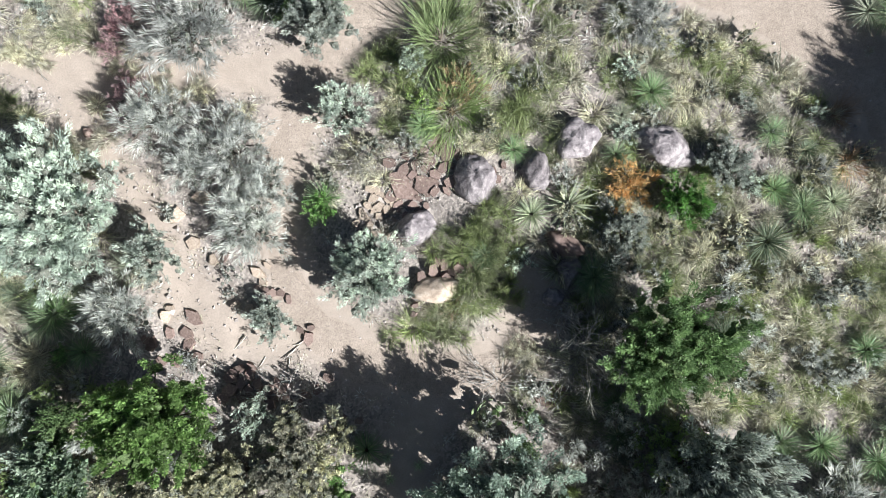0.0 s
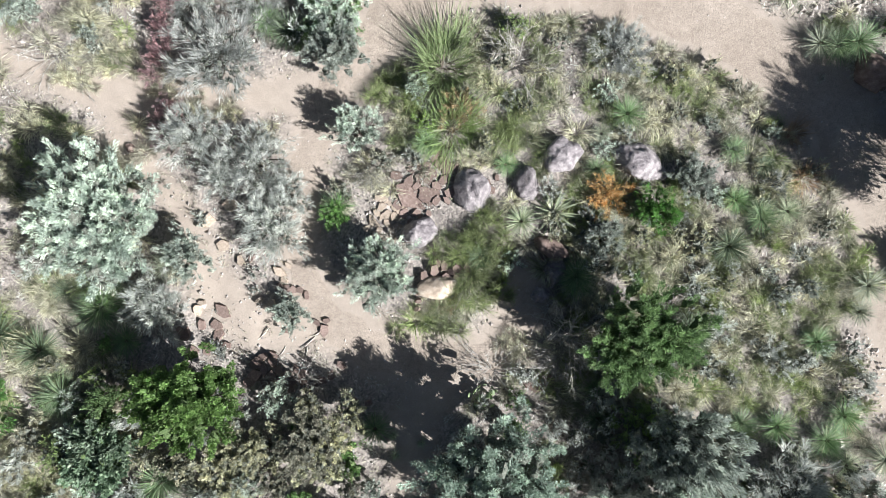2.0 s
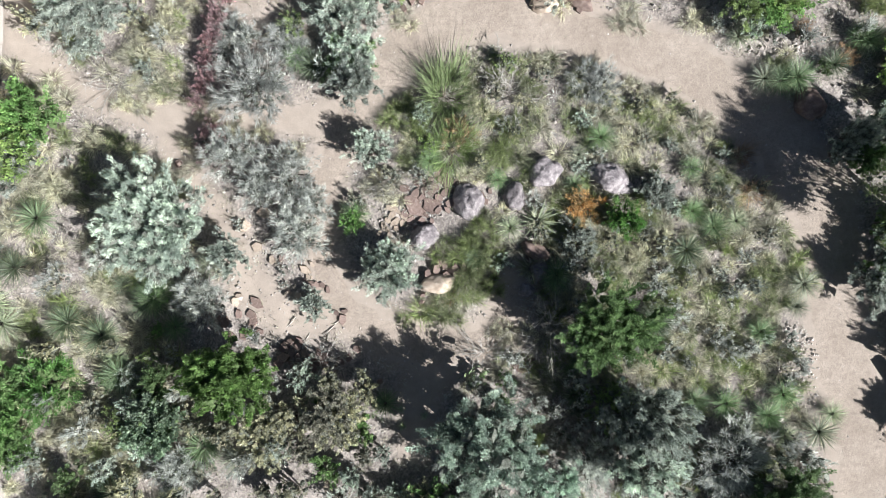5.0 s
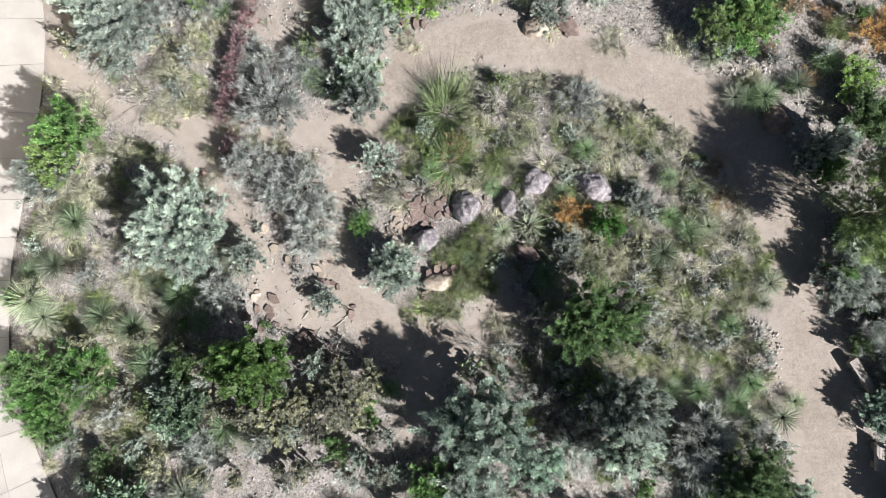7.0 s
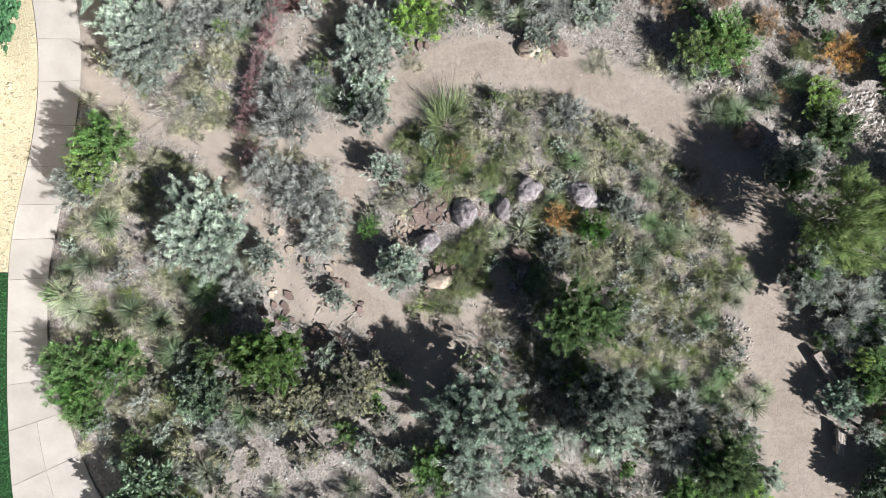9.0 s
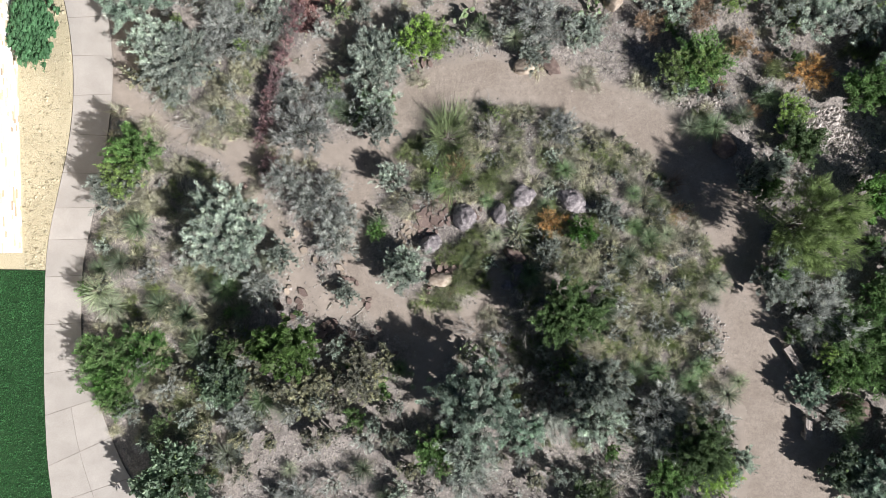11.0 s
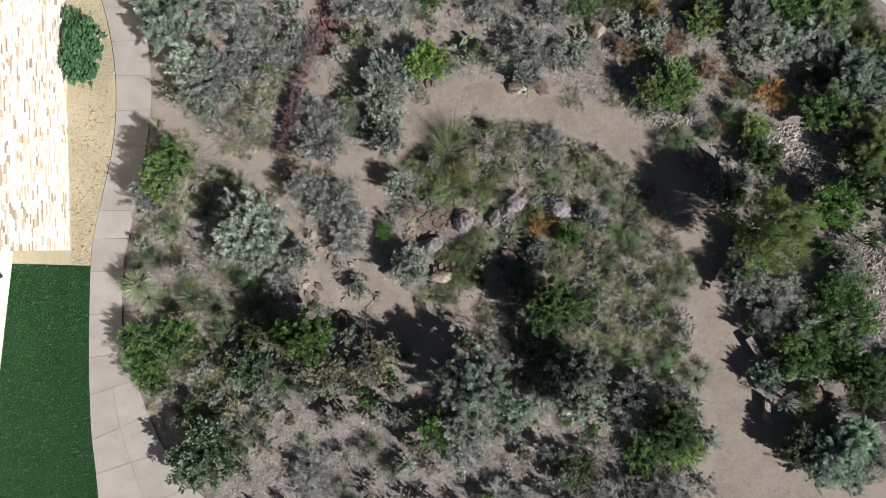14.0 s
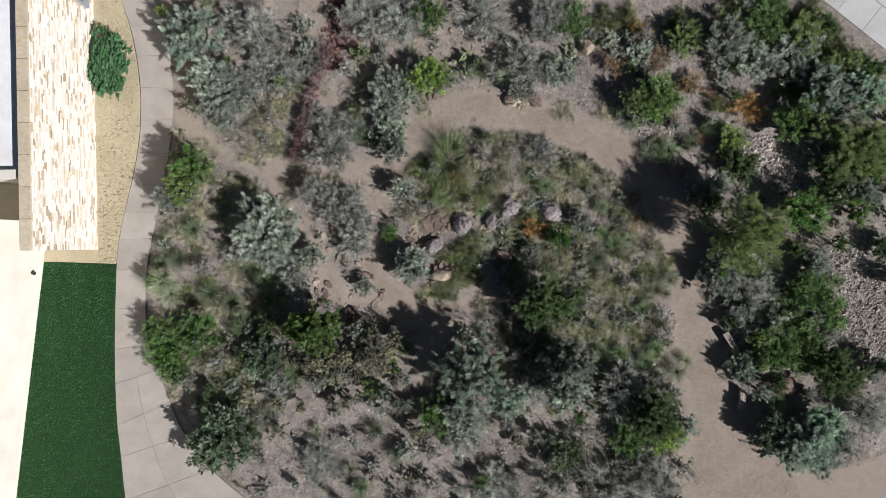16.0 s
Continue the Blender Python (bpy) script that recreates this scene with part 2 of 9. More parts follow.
M_JOINT = speckled("joint_fill", (0.2, 0.175, 0.15), (0.26, 0.23, 0.2), (0.32, 0.28, 0.25), 30)
M_TANGRAVEL = speckled("tan_gravel_bed", (0.30, 0.25, 0.155), (0.47, 0.41, 0.28), (0.62, 0.55, 0.40), 26, 0.95, 0.03, 0.9)
M_TANBIT = stone_mat("tan_gravel_bit", (0.38, 0.32, 0.20), (0.52, 0.46, 0.31), (0.66, 0.59, 0.44), 5.0, 0.01)
M_ASPHALT = speckled("asphalt", (0.035, 0.035, 0.037), (0.05, 0.05, 0.052), (0.075, 0.075, 0.075), 60)
M_TURF = speckled("turf_base", (0.010, 0.035, 0.010), (0.02, 0.06, 0.02), (0.04, 0.095, 0.03), 14)
M_REDSOIL = stone_mat("red_cinder", (0.10, 0.05, 0.046), (0.17, 0.092, 0.082), (0.27, 0.18, 0.16), 6.0, 0.02)
M_METAL = speckled("grey_metal", (0.3, 0.33, 0.36), (0.34, 0.37, 0.4), (0.38, 0.41, 0.44), 12, 0.45, 0.001)
M_BLACK = speckled("dark_metal", (0.03, 0.03, 0.03), (0.04, 0.04, 0.04), (0.05, 0.05, 0.05), 12, 0.5, 0.001)
M_GLASS, _nt, _p = mat("dark_window_glass", 0.04)
_p.inputs["Base Color"].default_value, _p.inputs["Metallic"].default_value = (0.10, 0.13, 0.15, 1), 0.0
_p.inputs["Specular IOR Level"].default_value = 0.8


# ---- small tools ----
def mesh_of(name, verts, faces, material, smooth=False):
    me = bpy.data.meshes.new(name)
    me.from_pydata(verts, [], faces)
    me.materials.append(material)
    if smooth:
        me.polygons.foreach_set("use_smooth", [True] * len(me.polygons))
    me.update()
    return me


def part(name, data, material, parent, label=""):
    """Links a mesh, or a bmesh, as one object under a thing or a part."""
    if isinstance(data, bmesh.types.BMesh):
        me = bpy.data.meshes.new(name)
        data.to_mesh(me)
        data.free()
        me.materials.append(material)
        data = me
    ob = new(name, data)
    ob.parent = parent
    return tagged(ob, label)


def box_bm(x0, x1, y0, y1, z0, z1, soft=0.0):
    bm = bmesh.new()
    bmesh.ops.create_cube(bm, size=1.0, matrix=Matrix.Translation(((x0 + x1) / 2, (y0 + y1) / 2, (z0 + z1) / 2)) @ Matrix.Diagonal((x1 - x0, y1 - y0, z1 - z0, 1)))
    if soft:
        bmesh.ops.bevel(bm, geom=bm.edges[:], offset=soft, segments=2, affect="EDGES")
    return bm


def seg_dist(x, y, line):
    """Distance from points to a polyline of (x, y, half width), less the half width there."""
    best = np.full(np.shape(x), 1e9)
    for (x0, y0, w0), (x1, y1, w1) in zip(line, line[1:]):
        dx, dy = x1 - x0, y1 - y0
        s = np.clip(((x - x0) * dx + (y - y0) * dy) / (dx * dx + dy * dy), 0, 1)
        best = np.minimum(best, np.hypot(x - x0 - s * dx, y - y0 - s * dy) - (w0 + s * (w1 - w0)))
    return best


# trodden paths: x, y, half width
LOOP = [(15.2, -14.0, 5.2), (14.2, -9.8, 2.7), (13.0, -6.6, 1.15), (12.45, -4.2, 1.05), (11.95, -2.0, 0.95), (11.75, 0.4, 0.9), (10.85, 2.6, 1.0), (9.05, 4.6, 0.95),
        (6.8, 5.95, 0.85), (4.2, 6.7, 0.75), (1.5, 7.2, 0.75), (-0.7, 6.7, 0.75), (-2.0, 5.3, 0.6), (-2.9, 4.1, 0.5), (-3.5, 2.4, 0.45), (-3.75, 0.5, 0.4),
        (-3.2, -1.4, 0.5), (-1.8, -2.5, 0.65), (0.4, -2.85, 0.6), (1.7, -2.4, 0.45), (2.1, -0.9, 0.35)]
WEST = [(-2.9, 4.1, 0.5), (-5.0, 3.9, 0.3), (-7.0, 4.2, 0.3), (-8.6, 3.9, 0.45), (-10.6, 4.6, 0.22), (-12.4, 5.7, 0.2), (-13.8, 6.8, 0.3)]
TERRACE = [(-8.6, 3.9, 0.5), (-8.0, 2.4, 0.4), (-7.0, 1.3, 0.35), (-6.0, -0.7, 0.5), (-4.9, -1.9, 0.6), (-3.2, -2.0, 0.55)]
EAST = [(14.2, -10.6, 2.4), (18.0, -12.2, 1.9), (21.5, -11.3, 2.0), (26.0, -9.5, 2.2)]
SPUR = [(0.2, -3.0, 0.5), (-0.6, -4.2, 0.5), (-0.9, -6.0, 0.35)]


def path_gap(x, y):
    d = seg_dist(x, y, LOOP)
    for line in (WEST, EAST, SPUR):
        d = np.minimum(d, seg_dist(x, y, line))
    return d


WALK_L = [(-16.9, 14.5), (-16.07, 11.9), (-15.57, 10.5), (-15.2, 8.9), (-15.0, 7.3), (-14.98, 5.6), (-15.15, 4.0), (-15.47, 2.35), (-15.75, 0.95), (-15.92, -0.45), (-15.95, -2.3), (-15.93, -4.5), (-15.87, -6.2), (-15.72, -8.4), (-15.5, -10.0), (-15.2, -12.2), (-14.7, -14.5)]
WALK_R = [(-15.4, 14.6), (-14.5, 12.0), (-13.97, 10.6), (-13.6, 9.0), (-13.42, 7.3), (-13.45, 5.7), (-13.65, 3.9), (-13.92, 2.4), (-14.15, 1.0), (-14.4, -0.35), (-14.5, -2.2), (-14.35, -4.3), (-13.9, -5.6), (-13.3, -7.2), (-12.5, -8.9), (-11.2, -10.6), (-9.2, -12.2)]


def curve_at(points, s):
    """A point of a smooth curve through the points, s from 0 to 1."""
    n = len(points) - 1
    i = min(int(s * n), n - 1)
    u = s * n - i
    p = [Vector(points[min(max(k, 0), n)]) for k in (i - 1, i, i + 1, i + 2)]
    return 0.5 * (2 * p[1] + (p[2] - p[0]) * u + (2 * p[0] - 5 * p[1] + 4 * p[2] - p[3]) * u * u + (3 * p[1] - p[0] - 3 * p[2] + p[3]) * u ** 3)


def west_edge(y):
    """x of the sidewalk's garden edge."""
    return np.interp(y, [p[1] for p in WALK_R][::-1], [p[0] for p in WALK_R][::-1])


def waves(x, y):
    return (np.sin(x * 0.9 + 1.3 * np.sin(y * 0.5)) * np.sin(y * 0.8 + 0.7) + 0.5 * np.sin(2.3 * x + y) * np.sin(1.9 * y - 0.6 * x)
            + 0.3 * np.sin(5.1 * x - 1.7 * y) * np.sin(4.3 * y + 2 * x))


def smooth(e0, e1, v):
    u = np.clip((v - e0) / (e1 - e0), 0, 1)
    return u * u * (3 - 2 * u)


def height(x, y):
    """Ground height: level on paths and pavement, lumpy under the planting, a low mound at the rock garden."""
    x, y = np.asarray(x, float), np.asarray(y, float)
    off = smooth(0.0, 1.2, path_gap(x, y)) * smooth(0.0, 1.0, x - west_edge(y)) * smooth(0.0, 2.0, 15.2 - (x * 0.6 + y * 0.8) - 5.0 + 11.0)
    mound = 0.25 * np.exp(-(((x - 1.5) / 3.5) ** 2 + ((y - 2.2) / 2.6) ** 2))
    far = smooth(40, 25, np.hypot(x, y))
    return far * off * (0.07 * waves(x, y) + 0.05 + mound)


# ---- ground, paths, pavement, lawn ----
def build_ground():
    fine_x, fine_y = np.arange(-26, 26.01, 0.2), np.arange(-18, 19.01, 0.2)
    tail = np.array([1.5, 4, 9, 20, 50, 120, 300, 800, 1600])
    xs = np.concatenate([-26 - tail[::-1], fine_x, 26 + tail])
    ys = np.concatenate([-18 - tail[::-1], fine_y, 19 + tail])
    gx, gy = np.meshgrid(xs, ys)
    gz = height(gx, gy)
    # the sheet lies a little under pavement, lawn and gravel
    gz = gz - 0.06 * smooth(0.1, -0.1, gx - west_edge(gy))
    rough = smooth(0.1, 0.5, path_gap(gx, gy)) * (np.hypot(gx, gy) < 30)
    gz = gz + rough * 0.018 * np.sin(gx * 9.1 + 2 * np.sin(gy * 5.3)) * np.sin(gy * 8.3 + gx * 2.7)
    v = np.column_stack([gx.ravel(), gy.ravel(), gz.ravel()])
    nx, ny = len(xs), len(ys)
    i = (np.arange(ny - 1)[:, None] * nx + np.arange(nx - 1)[None, :]).ravel()
    f = np.column_stack([i, i + 1, i + nx + 1, i + nx])
    me = mesh_of("ground", v.tolist(), f.tolist(), M_GROUND, True)
    gap = np.minimum(path_gap(gx, gy), seg_dist(gx, gy, TERRACE) + 0.1)
    sand = smooth(0.55, -0.1, gap + 0.3 * waves(gx * 1.7, gy * 1.7) * 0.5)
    bare = 0.35 * smooth(0.45, 0.75, waves(gx * 0.35 + 2, gy * 0.4)) * smooth(-6, -9, gx)
    bare = np.maximum(bare, 0.75 * smooth(-0.3, 0.3, waves(gx * 0.8 + 1, gy * 0.7)) * smooth(5.5, 7.0, gy) * smooth(4.0, 0.0, gx) * (gy < 30) * (gx > -14))
    at = me.attributes.new("sand", "FLOAT", "POINT")
    at.data.foreach_set("value", np.clip(np.maximum(sand, bare), 0, 1).ravel())
    return tagged(new("ground", me), "grey-brown gravelly desert soil with sandy bare patches", "ground", kind="structure")


def build_path(name, line, label):
    """A trodden path lying a few millimetres proud of the soil, with a wavering edge."""
    pts = []
    n = (len(line) - 1) * 10
    for k in range(n + 1):
        pts.append(curve_at(line, k / n))
    verts, faces = [], []
    for k, p in enumerate(pts):
        t = pts[min(k + 1, n)] - pts[max(k - 1, 0)]
        side = Vector((-t.y, t.x, 0)).normalized()
        for j in range(7):
            u = j / 3 - 1
            w = p.z * (0.93 + 0.10 * math.sin(k * 0.9 + (3 if u > 0 else 0)) + 0.05 * math.sin(k * 2.3 + u))
            q = Vector((p.x, p.y, 0)) + side * (u * w)
            verts.append((q.x, q.y, 0.010 - 0.014 * abs(u) ** 4 + 0.004 * math.sin(q.x * 3) * math.sin(q.y * 4)))
    for k in range(n):
        for j in range(6):
            a = k * 7 + j
            faces.append((a, a + 7, a + 8, a + 1))
    return tagged(new(name, mesh_of(name, verts, faces, M_PATH, True)), label, "path", kind="structure")


ground = build_ground()
build_path("path", LOOP, "sandy trodden footpath looping round the rock garden")

# sidewalk of concrete panels between open joints
sidewalk = tagged(new("sidewalk"), "pale broomed concrete sidewalk curving beside the lawn", "sidewalk", kind="structure")
NPAN = 17


def strip(edge_a, edge_b, s0, s1, ua, ub, z0, z1, gap=0.009, steps=4):
    """A slab between two curves, from s0 to s1 along and ua to ub across."""
    bm = bmesh.new()
    ring = []
    length = (curve_at(edge_a, s1) - curve_at(edge_a, s0)).length
    ds = (s1 - s0) * gap / max(length, 0.1)
    for k in range(steps + 1):
        s = s0 + ds + (s1 - s0 - 2 * ds) * k / steps
        a, b = curve_at(edge_a, s), curve_at(edge_b, s)
        du = gap / max((b - a).length, 0.1)
        ring.append((a.lerp(b, ua + du), a.lerp(b, ub - du)))
    loop = [p[0] for p in ring] + [p[1] for p in ring[::-1]]
    top = [bm.verts.new((p.x, p.y, z1)) for p in loop]
    face = bm.faces.new(top)
    if face.calc_area() and face.normal.z < 0:
        face.normal_flip()
    ext = bmesh.ops.extrude_face_region(bm, geom=[face])
    for v in ext["geom"]:
        if isinstance(v, bmesh.types.BMVert):
            v.co.z = z0
    bmesh.ops.recalc_face_normals(bm, faces=bm.faces[:])
    return bm


part("joint_fill", strip(WALK_L, WALK_R, 0.0, 1.0, 0.0, 1.0, -0.08, 0.018, 0.0, 60), M_JOINT, sidewalk, "dark soil in the joints")
for k in range(NPAN):
    s0, s1 = k / NPAN, (k + 1) / NPAN
    if s0 < 0.76:
        part("panel", strip(WALK_L, WALK_R, s0, s1, 0.0, 1.0, -0.05, 0.03), M_CONC, sidewalk)
    else:
        part("panel", strip(WALK_L, WALK_R, s0, s1, 0.0, 0.5, -0.05, 0.03), M_CONC, sidewalk)
        part("panel", strip(WALK_L, WALK_R, s0, s1, 0.5, 1.0, -0.05, 0.03), M_CONC, sidewalk)


def flat(name, outline, z, material, label, category, thick=0.05):
    bm = bmesh.new()
    f = bm.faces.new([bm.verts.new((x, y, z)) for x, y in outline])
    f.normal_update()
    if f.normal.z < 0:
        f.normal_flip()
    ext = bmesh.ops.extrude_face_region(bm, geom=[f])
    for v in ext["geom"]:
        if isinstance(v, bmesh.types.BMVert):
            v.co.z -= thick
    bmesh.ops.recalc_face_normals(bm, faces=bm.faces[:])
    bmesh.ops.triangulate(bm, faces=[g for g in bm.faces if len(g.verts) > 4])
    me = bpy.data.meshes.new(name)
    bm.to_mesh(me)
    bm.free()
    me.materials.append(material)
    return tagged(new(name, me), label, category, kind="structure")


def edge_points(y_hi, y_lo, off=-0.02):
    ys = np.linspace(y_hi, y_lo, 30)
    xs = np.interp(ys, [p[1] for p in WALK_L][::-1], [p[0] for p in WALK_L][::-1])
    return [(float(x + off), float(y)) for x, y in zip(xs, ys)]


GRAVEL_S = -0.88
flat("gravel_bed", edge_points(14.4, GRAVEL_S) + [(-19.5, GRAVEL_S), (-19.5, 14.4)], 0.0, M_TANGRAVEL, "strip of tan decomposed gravel between wall and sidewalk", "gravel")
flat("lawn", edge_points(GRAVEL_S - 0.03, -14.4) + [(-20.7, -14.4), (-19.5, GRAVEL_S - 0.03)], 0.005, M_TURF, "mown green lawn between stucco wall and sidewalk", "lawn")

# street corner: sidewalk panels, kerb and asphalt
ALONG = (Vector((20.94, 10.56)) - Vector((17.77, 12.92))).normalized()
OUT = Vector((-ALONG.y, ALONG.x))
if OUT.y < 0:
    OUT = -OUT
CORNER = Vector((17.77, 12.92))


def street(a0, a1, b0, b1):
    return [tuple(CORNER + ALONG * a + OUT * b) for a, b in ((a0, b0), (a1, b0), (a1, b1), (a0, b1))]


street_walk = tagged(new("street_sidewalk"), "pale grey concrete sidewalk slabs beside the street", "sidewalk", kind="structure")
for k in range(-3, 5):
    ob = flat("panel", street(k * 1.55 + 0.9, k * 1.55 + 2.43, 0.0, 1.55), 0.05, M_STREET, "", "", 0.1)
    del ob["kind"]
    ob.parent = street_walk
flat("kerb", street(-6, 10, 1.57, 1.87), 0.06, M_STREET, "grey concrete kerb edging the street", "kerb", 0.2)
flat("road", street(-9, 13, 1.88, 9.0), 0.012, M_ASPHALT, "dark grey asphalt street beyond the kerb", "road", 0.05)



# ---- building ----
WALL_TURN = math.degrees(math.atan2(0.56, 12.07))
STONE = pose(-16.88, -0.22, 0, 0, 0, WALL_TURN)
WALL_H = 5.75


def build_stone_wall():
    """Ledgestone wall with cap; local y runs along it, its face looks to +x."""
    wall = tagged(new("wall_stone"), "cream and ochre ledgestone wall with pale stone coping", "wall", kind="structure")
    wall.matrix_world = STONE
    # core in pieces round the window opening
    core = bmesh.new()
    for x0, x1, y0, y1, z0, z1 in ((-0.40, -0.035, 0, 11.5, -0.3, WALL_H), (-0.40, -0.035, 11.5, 14.2, -0.3, 0.75), (-0.40, -0.035, 11.5, 14.2, 3.3, WALL_H), (-0.40, -0.035, 14.2, 15.5, -0.3, WALL_H)):
        bmesh.ops.create_cube(core, size=1.0, matrix=Matrix.Translation(((x0 + x1) / 2, (y0 + y1) / 2, (z0 + z1) / 2)) @ Matrix.Diagonal((x1 - x0, y1 - y0, z1 - z0, 1)))
    part("core", core, M_MORTAR, wall, "tan mortar backing")
    rng = random.Random(4)
    y = 0.0
    while y < 15.4:
        length = 1.3
        part("coping", box_bm(-0.46, 0.03, y + 0.006, min(y + length, 15.5) - 0.006, WALL_H, WALL_H + 0.09, 0.012), M_CAP, wall)
        y += length
    # stones: three lengths of shared blocks, those past three hundred joined
    blocks = {}
    for n, ln in enumerate((0.17, 0.26, 0.38, 0.54)):
        for d in range(2):
            bm = box_bm(-0.05 - 0.01, -0.012 + 0.014 * d, 0.003, ln - 0.003, 0.003, 0.112, 0.005 if d else 0.004)
            me = bpy.data.meshes.new("stone")
            bm.to_mesh(me)
            bm.free()
            me.materials.append(M_VENEER)
            blocks[n, d] = (me, ln)
    rest_v, rest_f = [], []
    made = 0
    z = 0.0
    while z + 0.115 <= WALL_H + 0.01:
        y = 0.0
        while y < 15.3:
            n = rng.choice((0, 1, 1, 2, 2, 3))
            me, ln = blocks[n, rng.randrange(2)]
            if y + ln > 15.5 or (11.5 - ln < y < 14.2 and 0.6 < z < 3.3):
                y += 0.17
                continue
            if made < 300 and y < 9.0 and 1.2 < z < 5.0:
                ob = new("stone", me)
                ob.parent = wall
                ob.location = (rng.uniform(-0.008, 0.008), y, z)
                made += 1
            else:
                b = len(rest_v)
                dx = rng.uniform(-0.008, 0.012)
                for px in (-0.06, dx):
                    for py in (0.004, ln - 0.004):
                        for pz in (0.003, 0.112):
                            rest_v.append((px, y + py, z + pz))
                rest_f.extend([(b + 4, b + 6, b + 7, b + 5), (b, b + 4, b + 5, b + 1), (b + 2, b + 3, b + 7, b + 6), (b + 1, b + 5, b + 7, b + 3), (b, b + 2, b + 6, b + 4)])
            y += ln
        z += 0.115
    ob = part("stones", mesh_of("stones", rest_v, rest_f, M_VENEER), None, wall)
    tagged(ob, kind="stuff")
    win = tagged(new("window_1"), "grey metal framed window in the stone wall", "window", kind="structure")
    win.matrix_world = STONE
    for y0, y1, z0, z1 in ((11.5, 11.6, 0.75, 3.3), (14.1, 14.2, 0.75, 3.3), (11.6, 14.1, 0.75, 0.87), (11.6, 14.1, 3.2, 3.3), (12.8, 12.88, 0.87, 3.2)):
        part("window_frame", box_bm(-0.2, 0.06, y0, y1, z0, z1, 0.008), M_METAL, win)
    part("window_sill", box_bm(-0.12, 0.14, 11.45, 14.25, 0.68, 0.745, 0.01), M_METAL, win)
    part("pane", box_bm(-0.12, -0.1, 11.6, 12.8, 0.87, 3.2), M_GLASS, win)
    part("pane", box_bm(-0.12, -0.1, 12.88, 14.1, 0.87, 3.2), M_GLASS, win)


def build_house():
    house = tagged(new("building"), "cream stucco building with a white flat roof", "building", kind="structure")
    house.matrix_world = STONE
    part("roof", box_bm(-9.0, -0.46, 3.35, 15.5, 5.15, 5.4), M_ROOF, house, "white membrane roof")
    part("parapet", box_bm(-9.0, -0.47, 2.95, 3.33, -0.2, WALL_H - 0.1, 0.01), M_STUCCO, house, "cream stucco parapet wall")
    part("recess_floor", box_bm(-4.0, -0.47, 0.0, 2.9, -0.2, 0.02), M_JOINT, house)
    stucco = tagged(new("wall_stucco"), "sunlit cream stucco wall rising behind the lawn", "wall", kind="structure")
    ang = math.degrees(math.atan2(-1.03, 11.56))
    stucco.matrix_world = pose(-19.5, -0.85, 0, 0, 0, ang)
    part("wall_panel", box_bm(-0.3, 0.0, -14.0, 3.6, -0.3, 5.3), M_STUCCO, stucco)
    part("plinth", box_bm(0.0, 0.03, -14.0, 0.0, -0.3, 0.1, 0.008), M_STUCCO, stucco)
    part("top_slab", box_bm(-9.0, -0.305, -14.0, 3.6, 5.0, 5.25), M_ROOF, stucco, "white flat roof")
    for y in (-0.55, -11.6):
        lamp = tagged(new("wall_lamp"), "small dark metal step light on the stucco wall", "lamp", "wall lamps")
        lamp.matrix_world = stucco.matrix_world @ pose(0, y, 0.95)
        bm = bmesh.new()
        bmesh.ops.create_cone(bm, cap_ends=True, segments=12, radius1=0.10, radius2=0.06, depth=0.14, matrix=Matrix.Translation((0.09, 0, 0)))
        part("shade", bm, M_BLACK, lamp)
        part("bracket", box_bm(0.0, 0.09, -0.03, 0.03, -0.03, 0.03, 0.004), M_BLACK, lamp)


build_stone_wall()
build_house()


# ---- plant shapes ----
def unit(a):
    return a / np.maximum(np.linalg.norm(a, axis=1, keepdims=True), 1e-6)


def leaves(P, D, L, W, rng):
    """Lens-shaped leaves: four corners each."""
    n = len(P)
    side = unit(np.cross(D, rng.normal(size=(n, 3))))
    mid = P + D * (L * 0.45)[:, None]
    tip = P + D * L[:, None]
    s = side * (W / 2)[:, None]
    v = np.stack([P, mid - s, tip, mid + s], 1).reshape(-1, 3)
    f = np.arange(n * 4).reshape(-1, 4)
    return v, f.tolist()


def blades(P, D, L, W, droop, rng):
    """Long blades in two lengths that bend down towards the tip."""
    n = len(P)
    side = unit(np.cross(D, np.array([0, 0, 1.0])) + 1e-4 * rng.normal(size=(n, 3)) + 0.3 * rng.normal(size=(n, 3)))
    mid = P + D * (L * 0.5)[:, None]
    D2 = unit(D + np.column_stack([D[:, 0] * 0.4 * droop, D[:, 1] * 0.4 * droop, -droop]))
    tip = mid + D2 * (L * 0.5)[:, None]
    s = side * (W / 2)[:, None]
    v = np.stack([P - s * 0.8, P + s * 0.8, mid + s, mid - s, tip], 1).reshape(-1, 3)
    b = np.arange(n) * 5
    f = np.column_stack([b, b + 1, b + 2, b + 3]).tolist() + np.column_stack([b + 3, b + 2, b + 4]).tolist()
    return v, f


def tubes(paths):
    """Tapered five-sided limbs: each a list of (point, radius)."""
    verts, faces = [], []
    for path in paths:
        base = len(verts)
        for i, (p, r) in enumerate(path):
            q = path[min(i + 1, len(path) - 1)][0] - path[max(i - 1, 0)][0]
            t = q.normalized()
            a = t.orthogonal().normalized()
            b = t.cross(a)
            for k in range(5):
                w = 2 * math.pi * k / 5
                verts.append(tuple(p + a * (r * math.cos(w)) + b * (r * math.sin(w))))
        for i in range(len(path) - 1):
            for k in range(5):
                j = (k + 1) % 5
                faces.append((base + i * 5 + k, base + i * 5 + j, base + i * 5 + 5 + j, base + i * 5 + 5 + k))
    return verts, faces


